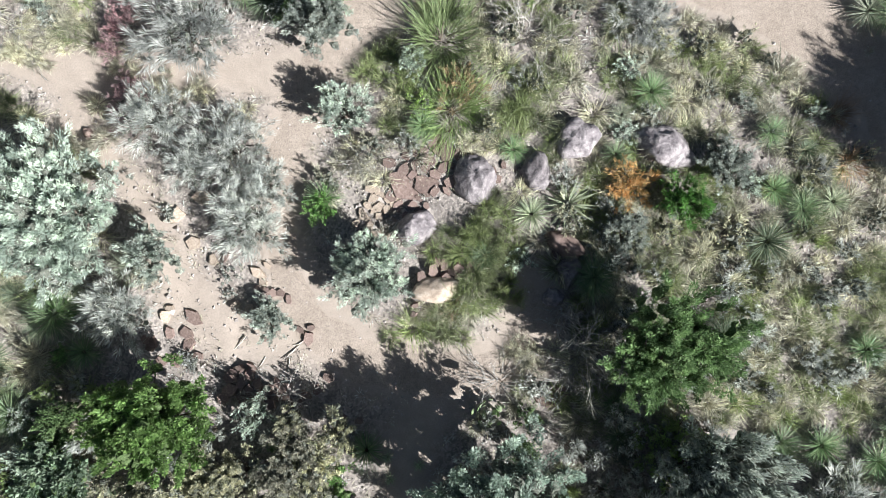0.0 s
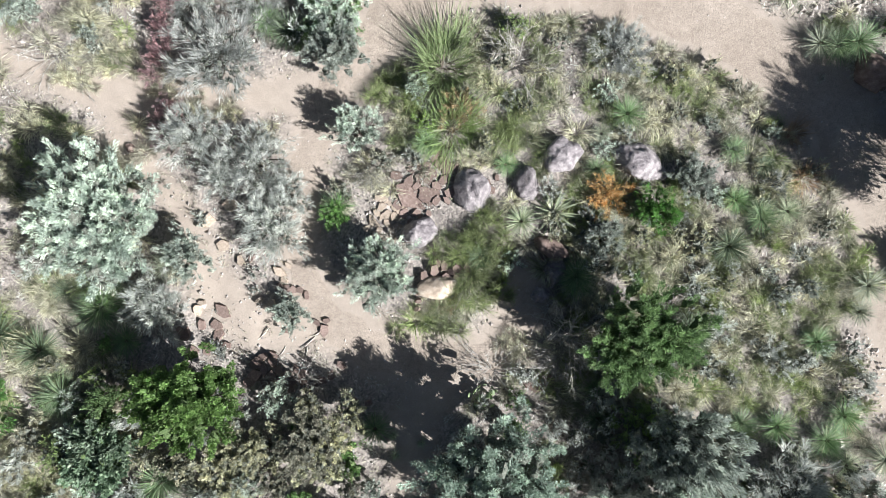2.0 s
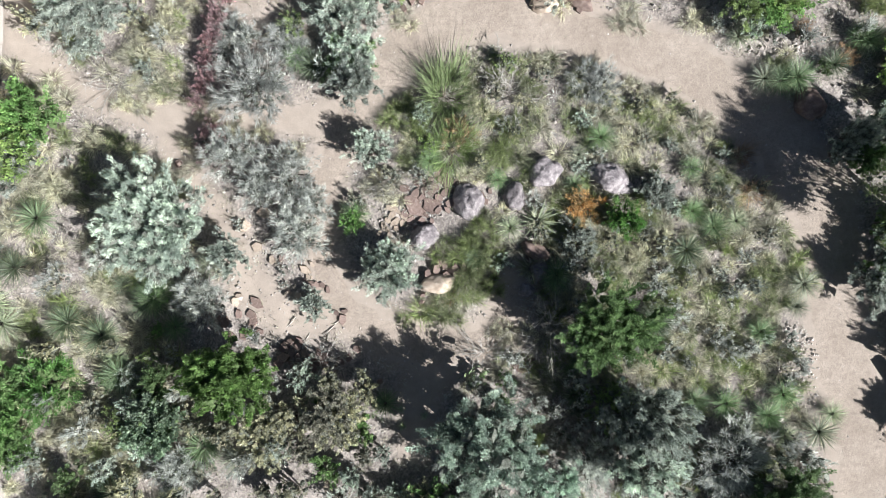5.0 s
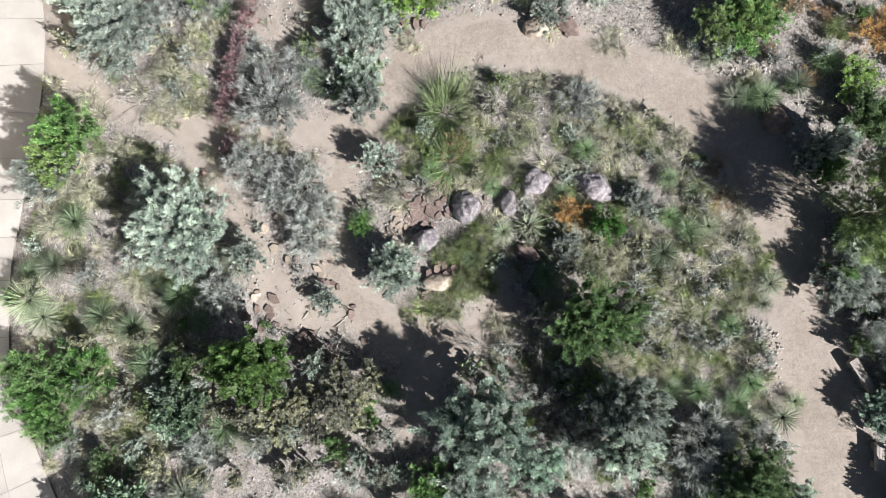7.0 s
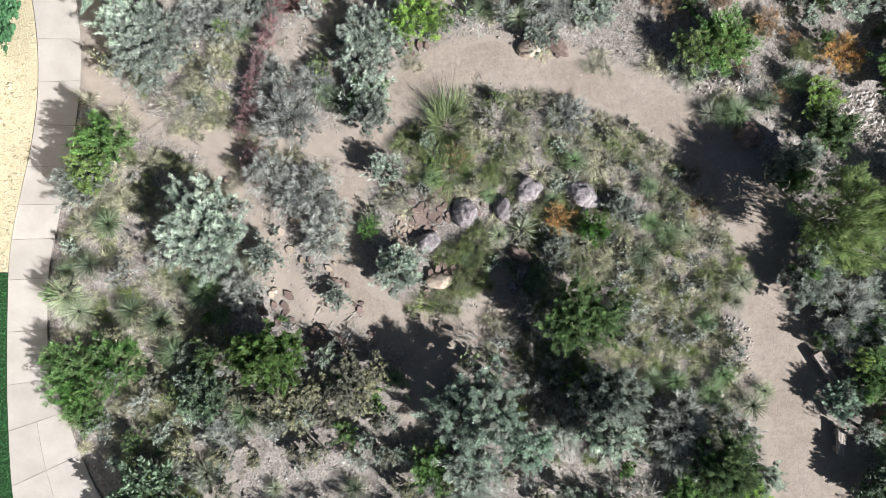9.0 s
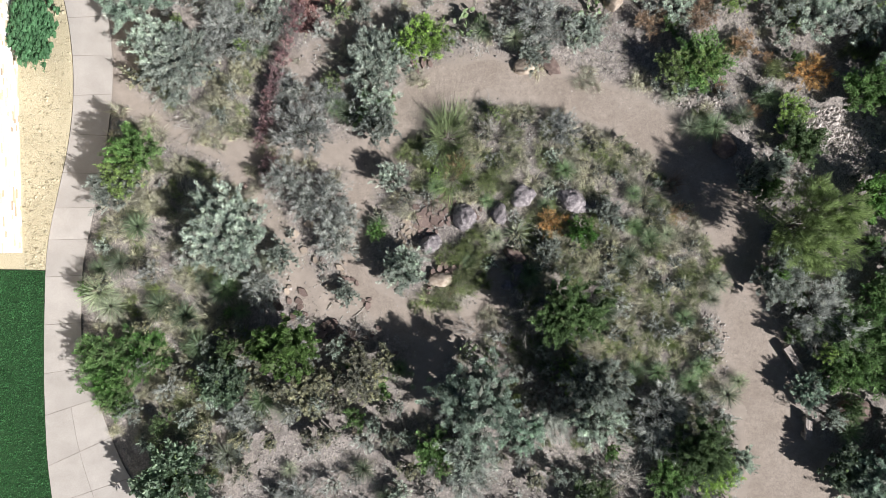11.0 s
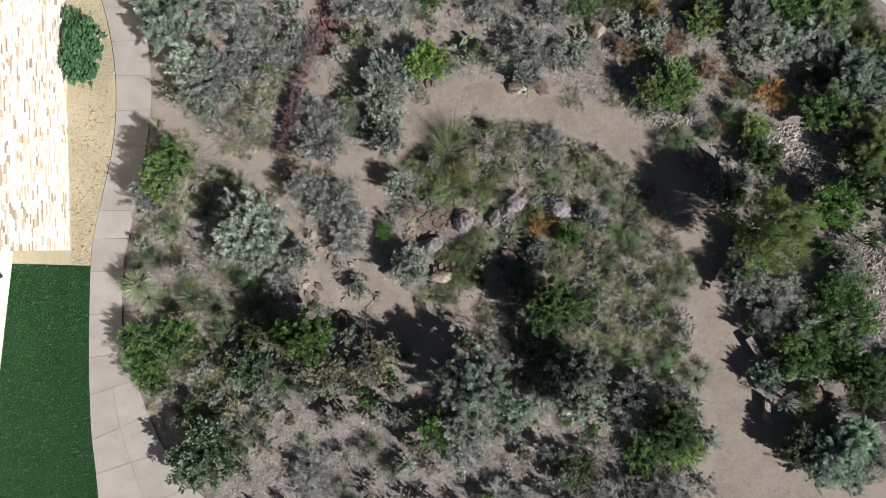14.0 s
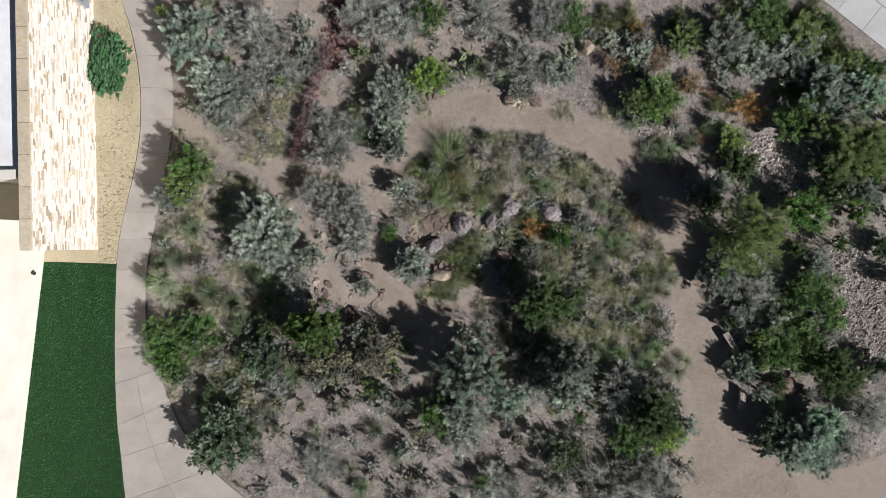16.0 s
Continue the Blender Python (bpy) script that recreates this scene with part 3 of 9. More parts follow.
def limbs(ends, rng, thick, trunk=0.15):
    """Crooked limbs from the base out to the given ends."""
    out = []
    for e in ends:
        e = Vector(e)
        knee = Vector((e.x * 0.35, e.y * 0.35, max(e.z * 0.55, 0.05))) + Vector(rng.normal(size=3)) * 0.08 * e.length
        foot = Vector((e.x * 0.05, e.y * 0.05, -0.12))
        low = foot.lerp(knee, 0.5) + Vector(rng.normal(size=3)) * 0.03 * e.length
        out.append([(foot, thick), (low, thick * 0.8), (knee, thick * 0.55), (knee.lerp(e, 0.55) + Vector(rng.normal(size=3)) * 0.04 * e.length, thick * 0.35), (e, thick * 0.12)])
    return out


def crown(seed, R, H, lobes, clusters, per, ll, lw, cr, radial, lobe_r=(0.26, 0.42), low=-0.25, core=0.15):
    """Leaves in clusters over a heap of lobes. Returns leaf mesh data and limb ends."""
    rng = np.random.default_rng(seed)
    ang = np.arange(lobes) * 2.4 + rng.uniform(-0.5, 0.5, lobes)
    rad = R * 0.66 * np.sqrt((np.arange(lobes) + 0.3) / lobes) * rng.uniform(0.75, 1.15, lobes)
    lr = R * rng.uniform(lobe_r[0], lobe_r[1], lobes)
    cz = H * (0.30 + 0.38 * (1 - (rad / R) ** 2)) * rng.uniform(0.8, 1.15, lobes)
    C = np.column_stack([rad * np.cos(ang), rad * np.sin(ang), cz])
    pick = rng.integers(0, lobes, clusters)
    d = unit(rng.normal(size=(clusters, 3)))
    d[:, 2] = np.where(d[:, 2] < low, -d[:, 2] * 0.5, d[:, 2])
    stretch = np.array([1, 1, min(1.0, 0.75 * H / R)])
    shell = rng.uniform(0.55, 1.08, clusters) ** 0.6
    cc = C[pick] + d * (lr[pick] * shell)[:, None] * stretch
    cc[:, 2] = np.maximum(cc[:, 2], 0.06)
    outw = unit(cc - np.array([0, 0, H * core]))
    n = clusters * per
    idx = np.repeat(np.arange(clusters), per)
    # each cluster is a spray: a leafy twig that points outwards and tapers to its tip
    axis = unit(outw + rng.normal(size=(clusters, 3)) * 0.38 + np.array([0, 0, 0.15]))
    reach = cr * rng.uniform(1.5, 3.0, clusters)
    foot = cc - axis * (reach * 0.55)[:, None]
    u = rng.uniform(0, 1, n) ** 0.85
    fan = unit(rng.normal(size=(n, 3)))
    P = foot[idx] + axis[idx] * (reach[idx] * u)[:, None] + fan * (cr * 0.75 * (1.0 - 0.78 * u) * rng.uniform(0.35, 1.0, n))[:, None]
    P[:, 2] = np.maximum(P[:, 2], 0.02)
    D = unit(axis[idx] * (0.6 + radial) + fan * (0.95 - 0.5 * radial) + rng.normal(size=(n, 3)) * 0.22)
    L = ll * rng.uniform(0.6, 1.3, n)
    W = lw * rng.uniform(0.7, 1.3, n)
    tone = rng.uniform(0.03, 1.0, clusters)[idx]
    ends = cc[rng.choice(clusters, min(clusters, 16 if R > 0.6 else 5), replace=False)]
    return P, D, L, W, ends, rng, foot, cr * rng.uniform(0.7, 1.3, clusters), tone


ICO_V = np.array([(0, 0, 1)] + [(0.894 * math.cos(k * 1.2566), 0.894 * math.sin(k * 1.2566), 0.447) for k in range(5)] + [(0.894 * math.cos(k * 1.2566 + 0.628), 0.894 * math.sin(k * 1.2566 + 0.628), -0.447) for k in range(5)])
ICO_F = [(0, 1 + k, 1 + (k + 1) % 5) for k in range(5)] + [(1 + k, 6 + k, 1 + (k + 1) % 5) for k in range(5)] + [(1 + (k + 1) % 5, 6 + k, 6 + (k + 1) % 5) for k in range(5)]


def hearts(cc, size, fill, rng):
    """An opaque core added to every leaf cluster to block light, ragged and open below."""
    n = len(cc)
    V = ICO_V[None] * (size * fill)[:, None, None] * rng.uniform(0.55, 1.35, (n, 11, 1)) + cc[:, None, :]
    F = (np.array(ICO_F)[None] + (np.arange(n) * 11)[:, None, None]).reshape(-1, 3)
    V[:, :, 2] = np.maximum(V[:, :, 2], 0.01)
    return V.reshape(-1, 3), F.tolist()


KINDS = {}


def kind(key, name, label, category, group, maker, R, H, variants=3):
    KINDS[key] = dict(name=name, label=label, category=category, group=group, R=R, H=H, make=maker, n=variants, meshes=None)


def shrub_maker(R, H, lobes, clusters, per, ll, lw, cr, radial, leaf, wood=M_BARK, thick=0.03, fill=0.55, **more):
    def make(seed):
        P, D, L, W, ends, rng, cc, size, tone = crown(seed, R, H, lobes, clusters, per, ll, lw, cr, radial, **more)
        v, f = leaves(P, D, L, W * 1.35, rng)
        # dark cores fill in the crown's inner shade behind sparse leaves
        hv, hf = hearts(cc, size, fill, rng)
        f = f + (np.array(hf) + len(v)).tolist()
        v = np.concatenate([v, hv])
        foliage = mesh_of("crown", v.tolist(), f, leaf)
        foliage.materials.append(M_HEDGE if leaf is M_HEDGE else M_PALETWIGSHADE if leaf in (M_SAGE, M_GREY, M_BLUE, M_OLIVE, M_PURPLE, M_ORANGE, M_YELLOW, M_FUZZ) else M_TWIGSHADE)
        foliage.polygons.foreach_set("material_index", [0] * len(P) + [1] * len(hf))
        at = foliage.attributes.new("tone", "FLOAT", "POINT")
        at.data.foreach_set("value", np.concatenate([np.repeat(tone, 4), np.zeros(len(hv))]))
        sv, sf = tubes(limbs(ends, rng, thick))
        return [("trunk", mesh_of("trunk", sv, sf, wood, True)), ("crown", foliage)]
    return make


def tuft_maker(R, H, n, lw, droop, lean, leaf, base=0.08, part_name="foliage", upright=0.0):
    """Bunch of blades from one base; lean: spread of the blades from upright, 0 to 1."""
    def make(seed):
        rng = np.random.default_rng(seed)
        a = rng.uniform(0, 2 * math.pi, n)
        tilt = np.clip(rng.uniform(0.05, 1.0, n) ** 0.7 * lean * 1.45 + upright, 0.02, 1.5)
        D = np.column_stack([np.cos(a) * np.sin(tilt), np.sin(a) * np.sin(tilt), np.cos(tilt)])
        b = base * np.sqrt(rng.uniform(0, 1, n))
        a2 = a + rng.normal(size=n) * 0.6
        P = np.column_stack([b * np.cos(a2), b * np.sin(a2), np.full(n, -0.03)])
        L = math.hypot(R, H) * 0.9 * rng.uniform(0.35, 1.15, n) * (1 + 0.25 * np.sin(a * 2 + seed) + 0.15 * np.sin(a * 5 + seed * 2))
        v, f = blades(P, D, L, lw * rng.uniform(0.8, 1.7, n), droop * rng.uniform(0.5, 1.4, n), rng)
        out = [(part_name, mesh_of(part_name, v.tolist(), f, leaf))]
        if R > 0.6:
            tips = np.column_stack([np.cos(a[:9]) * R * 0.4, np.sin(a[:9]) * R * 0.4, np.full(9, H * 0.4)])
            tv, tf = tubes(limbs(tips, rng, 0.02))
            out.append(("trunk", mesh_of("trunk", tv, tf, M_BARK, True)))
        return out
    return make


def yucca_maker(R, n, lw, leaf, stem=0.25, skirt=True):
    """Rosette of stiff dagger leaves on a short trunk, with dry leaves hanging below."""
    def make(seed):
        rng = np.random.default_rng(seed)
        i = (np.arange(n) + 0.5) / n
        a = np.arange(n) * 2.39996 + rng.normal(size=n) * 0.12
        el = np.arcsin(np.clip(1.0 - i * 1.12 + rng.normal(size=n) * 0.06, -0.3, 0.99))
        D = np.column_stack([np.cos(a) * np.cos(el), np.sin(a) * np.cos(el), np.sin(el)])
        P = np.column_stack([0.05 * np.cos(a), 0.05 * np.sin(a), stem + 0.05 * np.sin(el)])
        L = R * rng.uniform(0.82, 1.1, n) * (0.75 + 0.25 * np.cos(el))
        v, f = blades(P, D, L, lw * rng.uniform(0.8, 1.2, n), 0.12 * rng.uniform(0.2, 2.0, n), rng)
        out = [("rosette", mesh_of("rosette", v.tolist(), f, leaf))]
        tv, tf = tubes([[(Vector((0, 0, -0.1)), 0.09), (Vector((0.01, 0, stem * 0.6)), 0.08), (Vector((0, 0, stem + 0.06)), 0.05)]])
        out.append(("trunk", mesh_of("trunk", tv, tf, M_BARK, True)))
        if skirt:
            m = n // 3
            a = rng.uniform(0, 6.283, m)
            D = unit(np.column_stack([np.cos(a), np.sin(a), rng.uniform(-0.5, 0.05, m)]))
            P = np.column_stack([0.05 * np.cos(a), 0.05 * np.sin(a), np.full(m, stem * 0.8)])
            v, f = blades(P, D, R * rng.uniform(0.5, 0.85, m), lw * rng.uniform(0.7, 1.1, m), rng.uniform(0.2, 0.6, m), rng)
            v[:, 2] = np.maximum(v[:, 2], 0.01)
            out.append(("dry_skirt", mesh_of("dry_skirt", v.tolist(), f, M_STRAW)))
        return out
    return make


def twig_maker(R, H, n, forks, wd, leaf):
    """A dead shrub: bare arching branches that fork."""
    def make(seed):
        rng = np.random.default_rng(seed)
        paths = []
        for k in range(n):
            a, tilt = rng.uniform(0, 6.283), rng.uniform(0.2, 1.25)
            d = Vector((math.cos(a) * math.sin(tilt), math.sin(a) * math.sin(tilt), math.cos(tilt)))
            p = Vector((0.05 * math.cos(a), 0.05 * math.sin(a), -0.08))
            line = [(p.copy(), wd)]
            step = math.hypot(R, H) * 0.26 * rng.uniform(0.7, 1.15)
            for s in range(4):
                d = (d + Vector(rng.normal(size=3)) * 0.22 + Vector((0, 0, -0.10))).normalized()
                p = p + d * step
                p.z = max(p.z, 0.02)
                line.append((p.copy(), wd * (0.8 - 0.17 * s)))
                if s > 0:
                    for q in range(forks):
                        e = (d + Vector(rng.normal(size=3)) * 0.55).normalized()
                        m = p + e * step * 0.55
                        paths.append([(p.copy(), wd * 0.5), (m, wd * 0.35), (m + (e + Vector(rng.normal(size=3)) * 0.3).normalized() * step * 0.5, wd * 0.15)])
            paths.append(line)
        v, f = tubes(paths)
        return [("branchwork", mesh_of("branchwork", v, f, leaf, True))]
    return make


def cactus_maker():
    """Prickly pear: flat pads growing out of one another, each a part."""
    def make(seed):
        rng = np.random.default_rng(seed)
        out = []
        for k in range(26):
            a, r = rng.uniform(0, 6.283), 0.5 * math.sqrt(rng.uniform(0.02, 1))
            bm = bmesh.new()
            bmesh.ops.create_uvsphere(bm, u_segments=8, v_segments=6, radius=1.0)
            m = Matrix.Translation((r * math.cos(a), r * math.sin(a), 0.10 + 0.30 * rng.uniform(0, 1) * (1 - r))) @ Euler((rng.uniform(-0.9, 0.9), rng.uniform(-0.9, 0.9), a)).to_matrix().to_4x4() @ Matrix.Diagonal((0.025, 0.085, 0.115, 1))
            bmesh.ops.transform(bm, matrix=m, verts=bm.verts[:])
            me = bpy.data.meshes.new("pad")
            bm.to_mesh(me)
            bm.free()
            me.materials.append(M_PAD)
            out.append(("pad", me))
        return out
    return make


kind("sage", "sage_shrub", "silvery grey-green brushy desert shrub on gravelly soil", "shrub", "silvery shrubs", shrub_maker(1.0, 1.1, 24, 110, 70, 0.07, 0.011, 0.13, 0.45, M_SAGE, lobe_r=(0.18, 0.32)), 1.0, 1.1)
kind("bigsage", "sage_shrub", "large silvery grey-green brushy desert shrub beside the sandy path", "shrub", "silvery shrubs", shrub_maker(1.7, 2.2, 44, 330, 110, 0.085, 0.012, 0.17, 0.45, M_SAGE, thick=0.05, lobe_r=(0.18, 0.3)), 1.7, 2.2, 2)
kind("grey", "grey_shrub", "grey wiry shrub with thin radiating twigs", "shrub", "grey wiry shrubs", shrub_maker(0.9, 0.8, 20, 120, 44, 0.15, 0.006, 0.11, 0.6, M_GREY, low=-0.1, fill=0.4), 0.9, 0.8)
kind("green", "green_bush", "bright green dense leafy bush beside the stone terrace", "bush", "green bushes", shrub_maker(1.5, 2.1, 30, 170, 150, 0.06, 0.032, 0.21, 0.25, M_GREEN, thick=0.05, lobe_r=(0.2, 0.32)), 1.5, 2.1, 2)
kind("dark", "juniper_tree", "dark green feathery tree with yellow-green tips", "tree", "dark trees", shrub_maker(1.6, 2.4, 32, 200, 130, 0.07, 0.017, 0.2, 0.4, M_DARK, thick=0.05, lobe_r=(0.18, 0.3)), 1.6, 2.4, 2)
kind("olive", "olive_bush", "olive-brown bush with small dense leaves", "bush", "olive bushes", shrub_maker(1.3, 1.7, 34, 140, 90, 0.045, 0.022, 0.15, 0.2, M_OLIVE, thick=0.04, lobe_r=(0.14, 0.26)), 1.3, 1.7, 2)
kind("blue", "mesquite_tree", "blue-green feathery tree with bare pale inner branches", "tree", "blue-green trees", shrub_maker(1.6, 2.6, 30, 165, 190, 0.055, 0.018, 0.22, 0.3, M_BLUE, wood=M_DEAD, thick=0.045, lobe_r=(0.18, 0.3)), 1.6, 2.6, 2)
kind("fuzz", "palo_verde_tree", "soft yellow-green feathery tree beside the path", "tree", "feathery trees", shrub_maker(1.9, 2.8, 26, 240, 130, 0.17, 0.011, 0.25, 0.55, M_FUZZ, thick=0.025, lobe_r=(0.2, 0.34), fill=0.2), 1.9, 2.8, 2)
kind("bright", "broom_shrub", "bright green fine-leaved rounded shrub", "shrub", "green shrubs", shrub_maker(0.8, 0.9, 14, 90, 50, 0.08, 0.012, 0.13, 0.5, M_BROOM, lobe_r=(0.24, 0.4), fill=0.5), 0.8, 0.9)
kind("mid", "creosote_shrub", "green loosely branched desert shrub", "shrub", "green shrubs", shrub_maker(0.9, 1.1, 24, 100, 60, 0.05, 0.018, 0.14, 0.3, M_FUZZ, lobe_r=(0.16, 0.28)), 0.9, 1.1)
kind("darkgreen", "dark_shrub", "dark green shrub with small leaves", "shrub", "dark shrubs", shrub_maker(0.9, 1.0, 24, 100, 60, 0.055, 0.017, 0.14, 0.3, M_DARK, lobe_r=(0.16, 0.28)), 0.9, 1.0)
kind("broad", "broad_leaved_bush", "dark blue-green bush with broad leaves", "bush", "broad-leaved bushes", shrub_maker(1.3, 1.5, 30, 130, 34, 0.12, 0.05, 0.17, 0.35, M_BROADLEAF, thick=0.04, lobe_r=(0.14, 0.26)), 1.3, 1.5, 2)
kind("lowsage", "sage_shrub", "grey-green brushy desert shrub in a thicket", "shrub", "silvery shrubs", shrub_maker(0.6, 0.7, 14, 34, 40, 0.05, 0.014, 0.12, 0.4, M_SAGE, lobe_r=(0.2, 0.34)), 0.6, 0.7)
kind("lowgrey", "grey_shrub", "grey wiry shrub in a dense thicket", "shrub", "grey wiry shrubs", shrub_maker(0.6, 0.6, 12, 34, 30, 0.12, 0.010, 0.09, 0.6, M_GREY, lobe_r=(0.2, 0.34), fill=0.45), 0.6, 0.6)
kind("lowmid", "creosote_shrub", "olive-green desert shrub in a thicket", "shrub", "green shrubs", shrub_maker(0.6, 0.7, 14, 34, 40, 0.045, 0.018, 0.12, 0.3, M_FUZZ, lobe_r=(0.2, 0.34)), 0.6, 0.7)
kind("lowdark", "dark_shrub", "dark green shrub in a thicket", "shrub", "dark shrubs", shrub_maker(0.6, 0.7, 14, 34, 40, 0.045, 0.018, 0.12, 0.3, M_DARK, lobe_r=(0.2, 0.34)), 0.6, 0.7)
kind("lowolive", "olive_bush", "olive-brown bush in a dense thicket", "bush", "olive bushes", shrub_maker(0.6, 0.7, 14, 34, 40, 0.045, 0.02, 0.12, 0.3, M_OLIVE, lobe_r=(0.2, 0.34)), 0.6, 0.7)
kind("yucca", "yucca", "green spiky yucca rosette with stiff narrow leaves", "yucca", "yuccas", yucca_maker(0.62, 250, 0.011, M_YUCCA), 0.62, 0.6)
kind("pale", "yucca", "pale green yucca rosette with stiff straw-tipped leaves", "yucca", "yuccas", yucca_maker(0.6, 200, 0.012, M_PALE), 0.6, 0.6)
kind("agave", "agave", "pale silver-green agave with few broad leaves", "agave", "agaves", yucca_maker(0.55, 46, 0.04, M_PALE, 0.12, False), 0.55, 0.5, 2)
kind("straw", "bunch_grass", "dry straw-coloured bunch grass tuft", "grass", "bunch grasses", tuft_maker(0.34, 0.36, 150, 0.010, 0.9, 0.75, M_STRAW, 0.12), 0.34, 0.34, 4)
kind("grass", "bunch_grass", "green drooping bunch grass tuft", "grass", "bunch grasses", tuft_maker(0.5, 0.5, 200, 0.011, 0.9, 0.72, M_GRASS, 0.17), 0.5, 0.45, 4)
kind("broom", "ephedra_shrub", "yellow-green shrub of upright jointed stems", "shrub", "green shrubs", tuft_maker(0.75, 0.9, 900, 0.009, 0.3, 0.72, M_FUZZ, 0.4), 0.75, 0.9, 2)
kind("orange", "dry_shrub", "rust-orange dried shrub among the grasses", "shrub", "rust-coloured shrubs", shrub_maker(0.5, 0.6, 7, 60, 32, 0.09, 0.010, 0.10, 0.5, M_ORANGE, lobe_r=(0.34, 0.5), thick=0.012, fill=0.2), 0.5, 0.6)
kind("yellow", "yellow_shrub", "golden yellow flowering shrub", "shrub", "rust-coloured shrubs", shrub_maker(0.5, 0.6, 7, 70, 30, 0.07, 0.014, 0.10, 0.45, M_YELLOW, lobe_r=(0.34, 0.5), thick=0.012, fill=0.2), 0.5, 0.6, 2)
kind("orangegrass", "dry_grass", "pale orange dry grass leaning over the path", "grass", "rust-coloured shrubs", tuft_maker(0.4, 0.45, 200, 0.007, 0.4, 0.45, M_ORANGE, 0.12), 0.4, 0.45, 2)
kind("twigs", "dead_shrub", "bare pale grey dead shrub with tangled branches", "dead shrub", "dead shrubs", twig_maker(0.9, 0.7, 26, 3, 0.013, M_DEAD), 0.9, 0.7, 2)
kind("purple", "purple_shrub", "low dusky purple-red wiry shrub", "shrub", "purple shrubs", shrub_maker(0.4, 0.35, 7, 26, 28, 0.08, 0.010, 0.10, 0.5, M_PURPLE, lobe_r=(0.36, 0.55), thick=0.01, fill=0.2), 0.4, 0.35)
kind("small", "small_shrub", "small grey-green desert subshrub", "shrub", "small shrubs", shrub_maker(0.35, 0.3, 8, 20, 20, 0.06, 0.012, 0.08, 0.5, M_GREY, lobe_r=(0.36, 0.55), thick=0.01), 0.35, 0.3, 4)
kind("smallolive", "small_shrub", "small olive-green desert subshrub", "shrub", "small shrubs", shrub_maker(0.35, 0.3, 8, 20, 20, 0.055, 0.014, 0.08, 0.45, M_OLIVE, lobe_r=(0.36, 0.55), thick=0.01), 0.35, 0.3, 3)
kind("hedge", "clipped_hedge", "dense clipped dark green hedge against the stone wall", "hedge", "hedges", shrub_maker(1.0, 1.2, 40, 1100, 14, 0.035, 0.024, 0.055, 0.1, M_HEDGE, lobe_r=(0.26, 0.32), low=-0.6, fill=1.1), 1.0, 1.2, 1)
kind("cactus", "prickly_pear", "clump of prickly pear cactus with flat pads", "cactus", "cacti", cactus_maker(), 0.55, 0.45, 2)

PLANT_RNG = random.Random(11)


def plant(key, x, y, r, h=None, stretch=1.0, turn=None, label=""):
    """One plant of a kind, with its crown's radius and height in metres."""
    k = KINDS[key]
    if k["meshes"] is None:
        seed = sum(ord(c) for c in key)
        k["meshes"] = [k["make"](seed * 10 + i) for i in range(k["n"])]
    meshes = k["meshes"][PLANT_RNG.randrange(k["n"])]
    s = r / k["R"]
    sz = h / k["H"] if h else s
    rz = math.degrees(turn) if turn is not None else PLANT_RNG.uniform(0, 360)
    lean = 16 if key in ("yucca", "pale", "agave", "grass", "straw", "broom") else 35 if key == "orangegrass" else 3
    root = new(k["name"])
    root.empty_display_size = 0.1
    root.matrix_world = Matrix.Translation((x, y, float(height(x, y)))) @ Euler((radians(lean * PLANT_RNG.uniform(-1, 1)), radians(lean * PLANT_RNG.uniform(-1, 1)), radians(rz))).to_matrix().to_4x4() @ Matrix.Diagonal((s, s * stretch, sz, 1))
    tagged(root, label or k["label"], k["category"], k["group"])
    for name, me in meshes:
        ob = part(name, me, None, root)
        if name in ("rosette", "dry_skirt", "foliage"):
            tagged(ob, kind="stuff")
    return root


# ---- rocks ----
def rock_mesh(seed, sx, sy, sz, material, flat_top=0.0, cuts=2, rough=0.15):
    bm = bmesh.new()
    bmesh.ops.create_icosphere(bm, subdivisions=cuts, radius=1.0)
    off = Vector((seed * 3.7, seed * 1.3, seed * 2.1))
    for v in bm.verts:
        n = noise.noise(v.co * 1.1 + off) * rough * 2 + noise.noise(v.co * 2.9 + off) * rough + noise.noise(v.co * 7.0 + off) * rough * 0.35
        c = v.co * (1 + n)
        # planed faces, as split stone has
        for k in range(5):
            d = Vector((math.sin(seed * 1.7 + k * 2.1), math.cos(seed * 2.3 + k * 1.4), math.sin(seed + k * 3.3) * 0.6)).normalized()
            over = c.dot(d) - 0.78
            if over > 0:
                c -= d * over * 0.85
        if flat_top and c.z > flat_top:
            c.z = flat_top + (c.z - flat_top) * 0.15
        v.co = Vector((c.x * sx, c.y * sy, c.z * sz))
    me = bpy.data.meshes.new("rock")
    bm.to_mesh(me)
    bm.free()
    me.materials.append(material)
    if cuts > 2:
        me.polygons.foreach_set("use_smooth", [True] * len(me.polygons))
    return me


def boulder(seed, x, y, sx, sy, sz, turn=0, material=None, label="large weathered grey boulder among desert plants", sink=0.35):
    ob = new("boulder", rock_mesh(seed, sx, sy, sz, material or M_BOULDER, 0, 4))
    ob.matrix_world = Matrix.Translation((x, y, float(height(x, y)) + sz * (1 - sink * 2) * 0.55)) @ Euler((0, 0, radians(turn))).to_matrix().to_4x4()
    return tagged(ob, label, "boulder", "boulders")


SLABS = {}


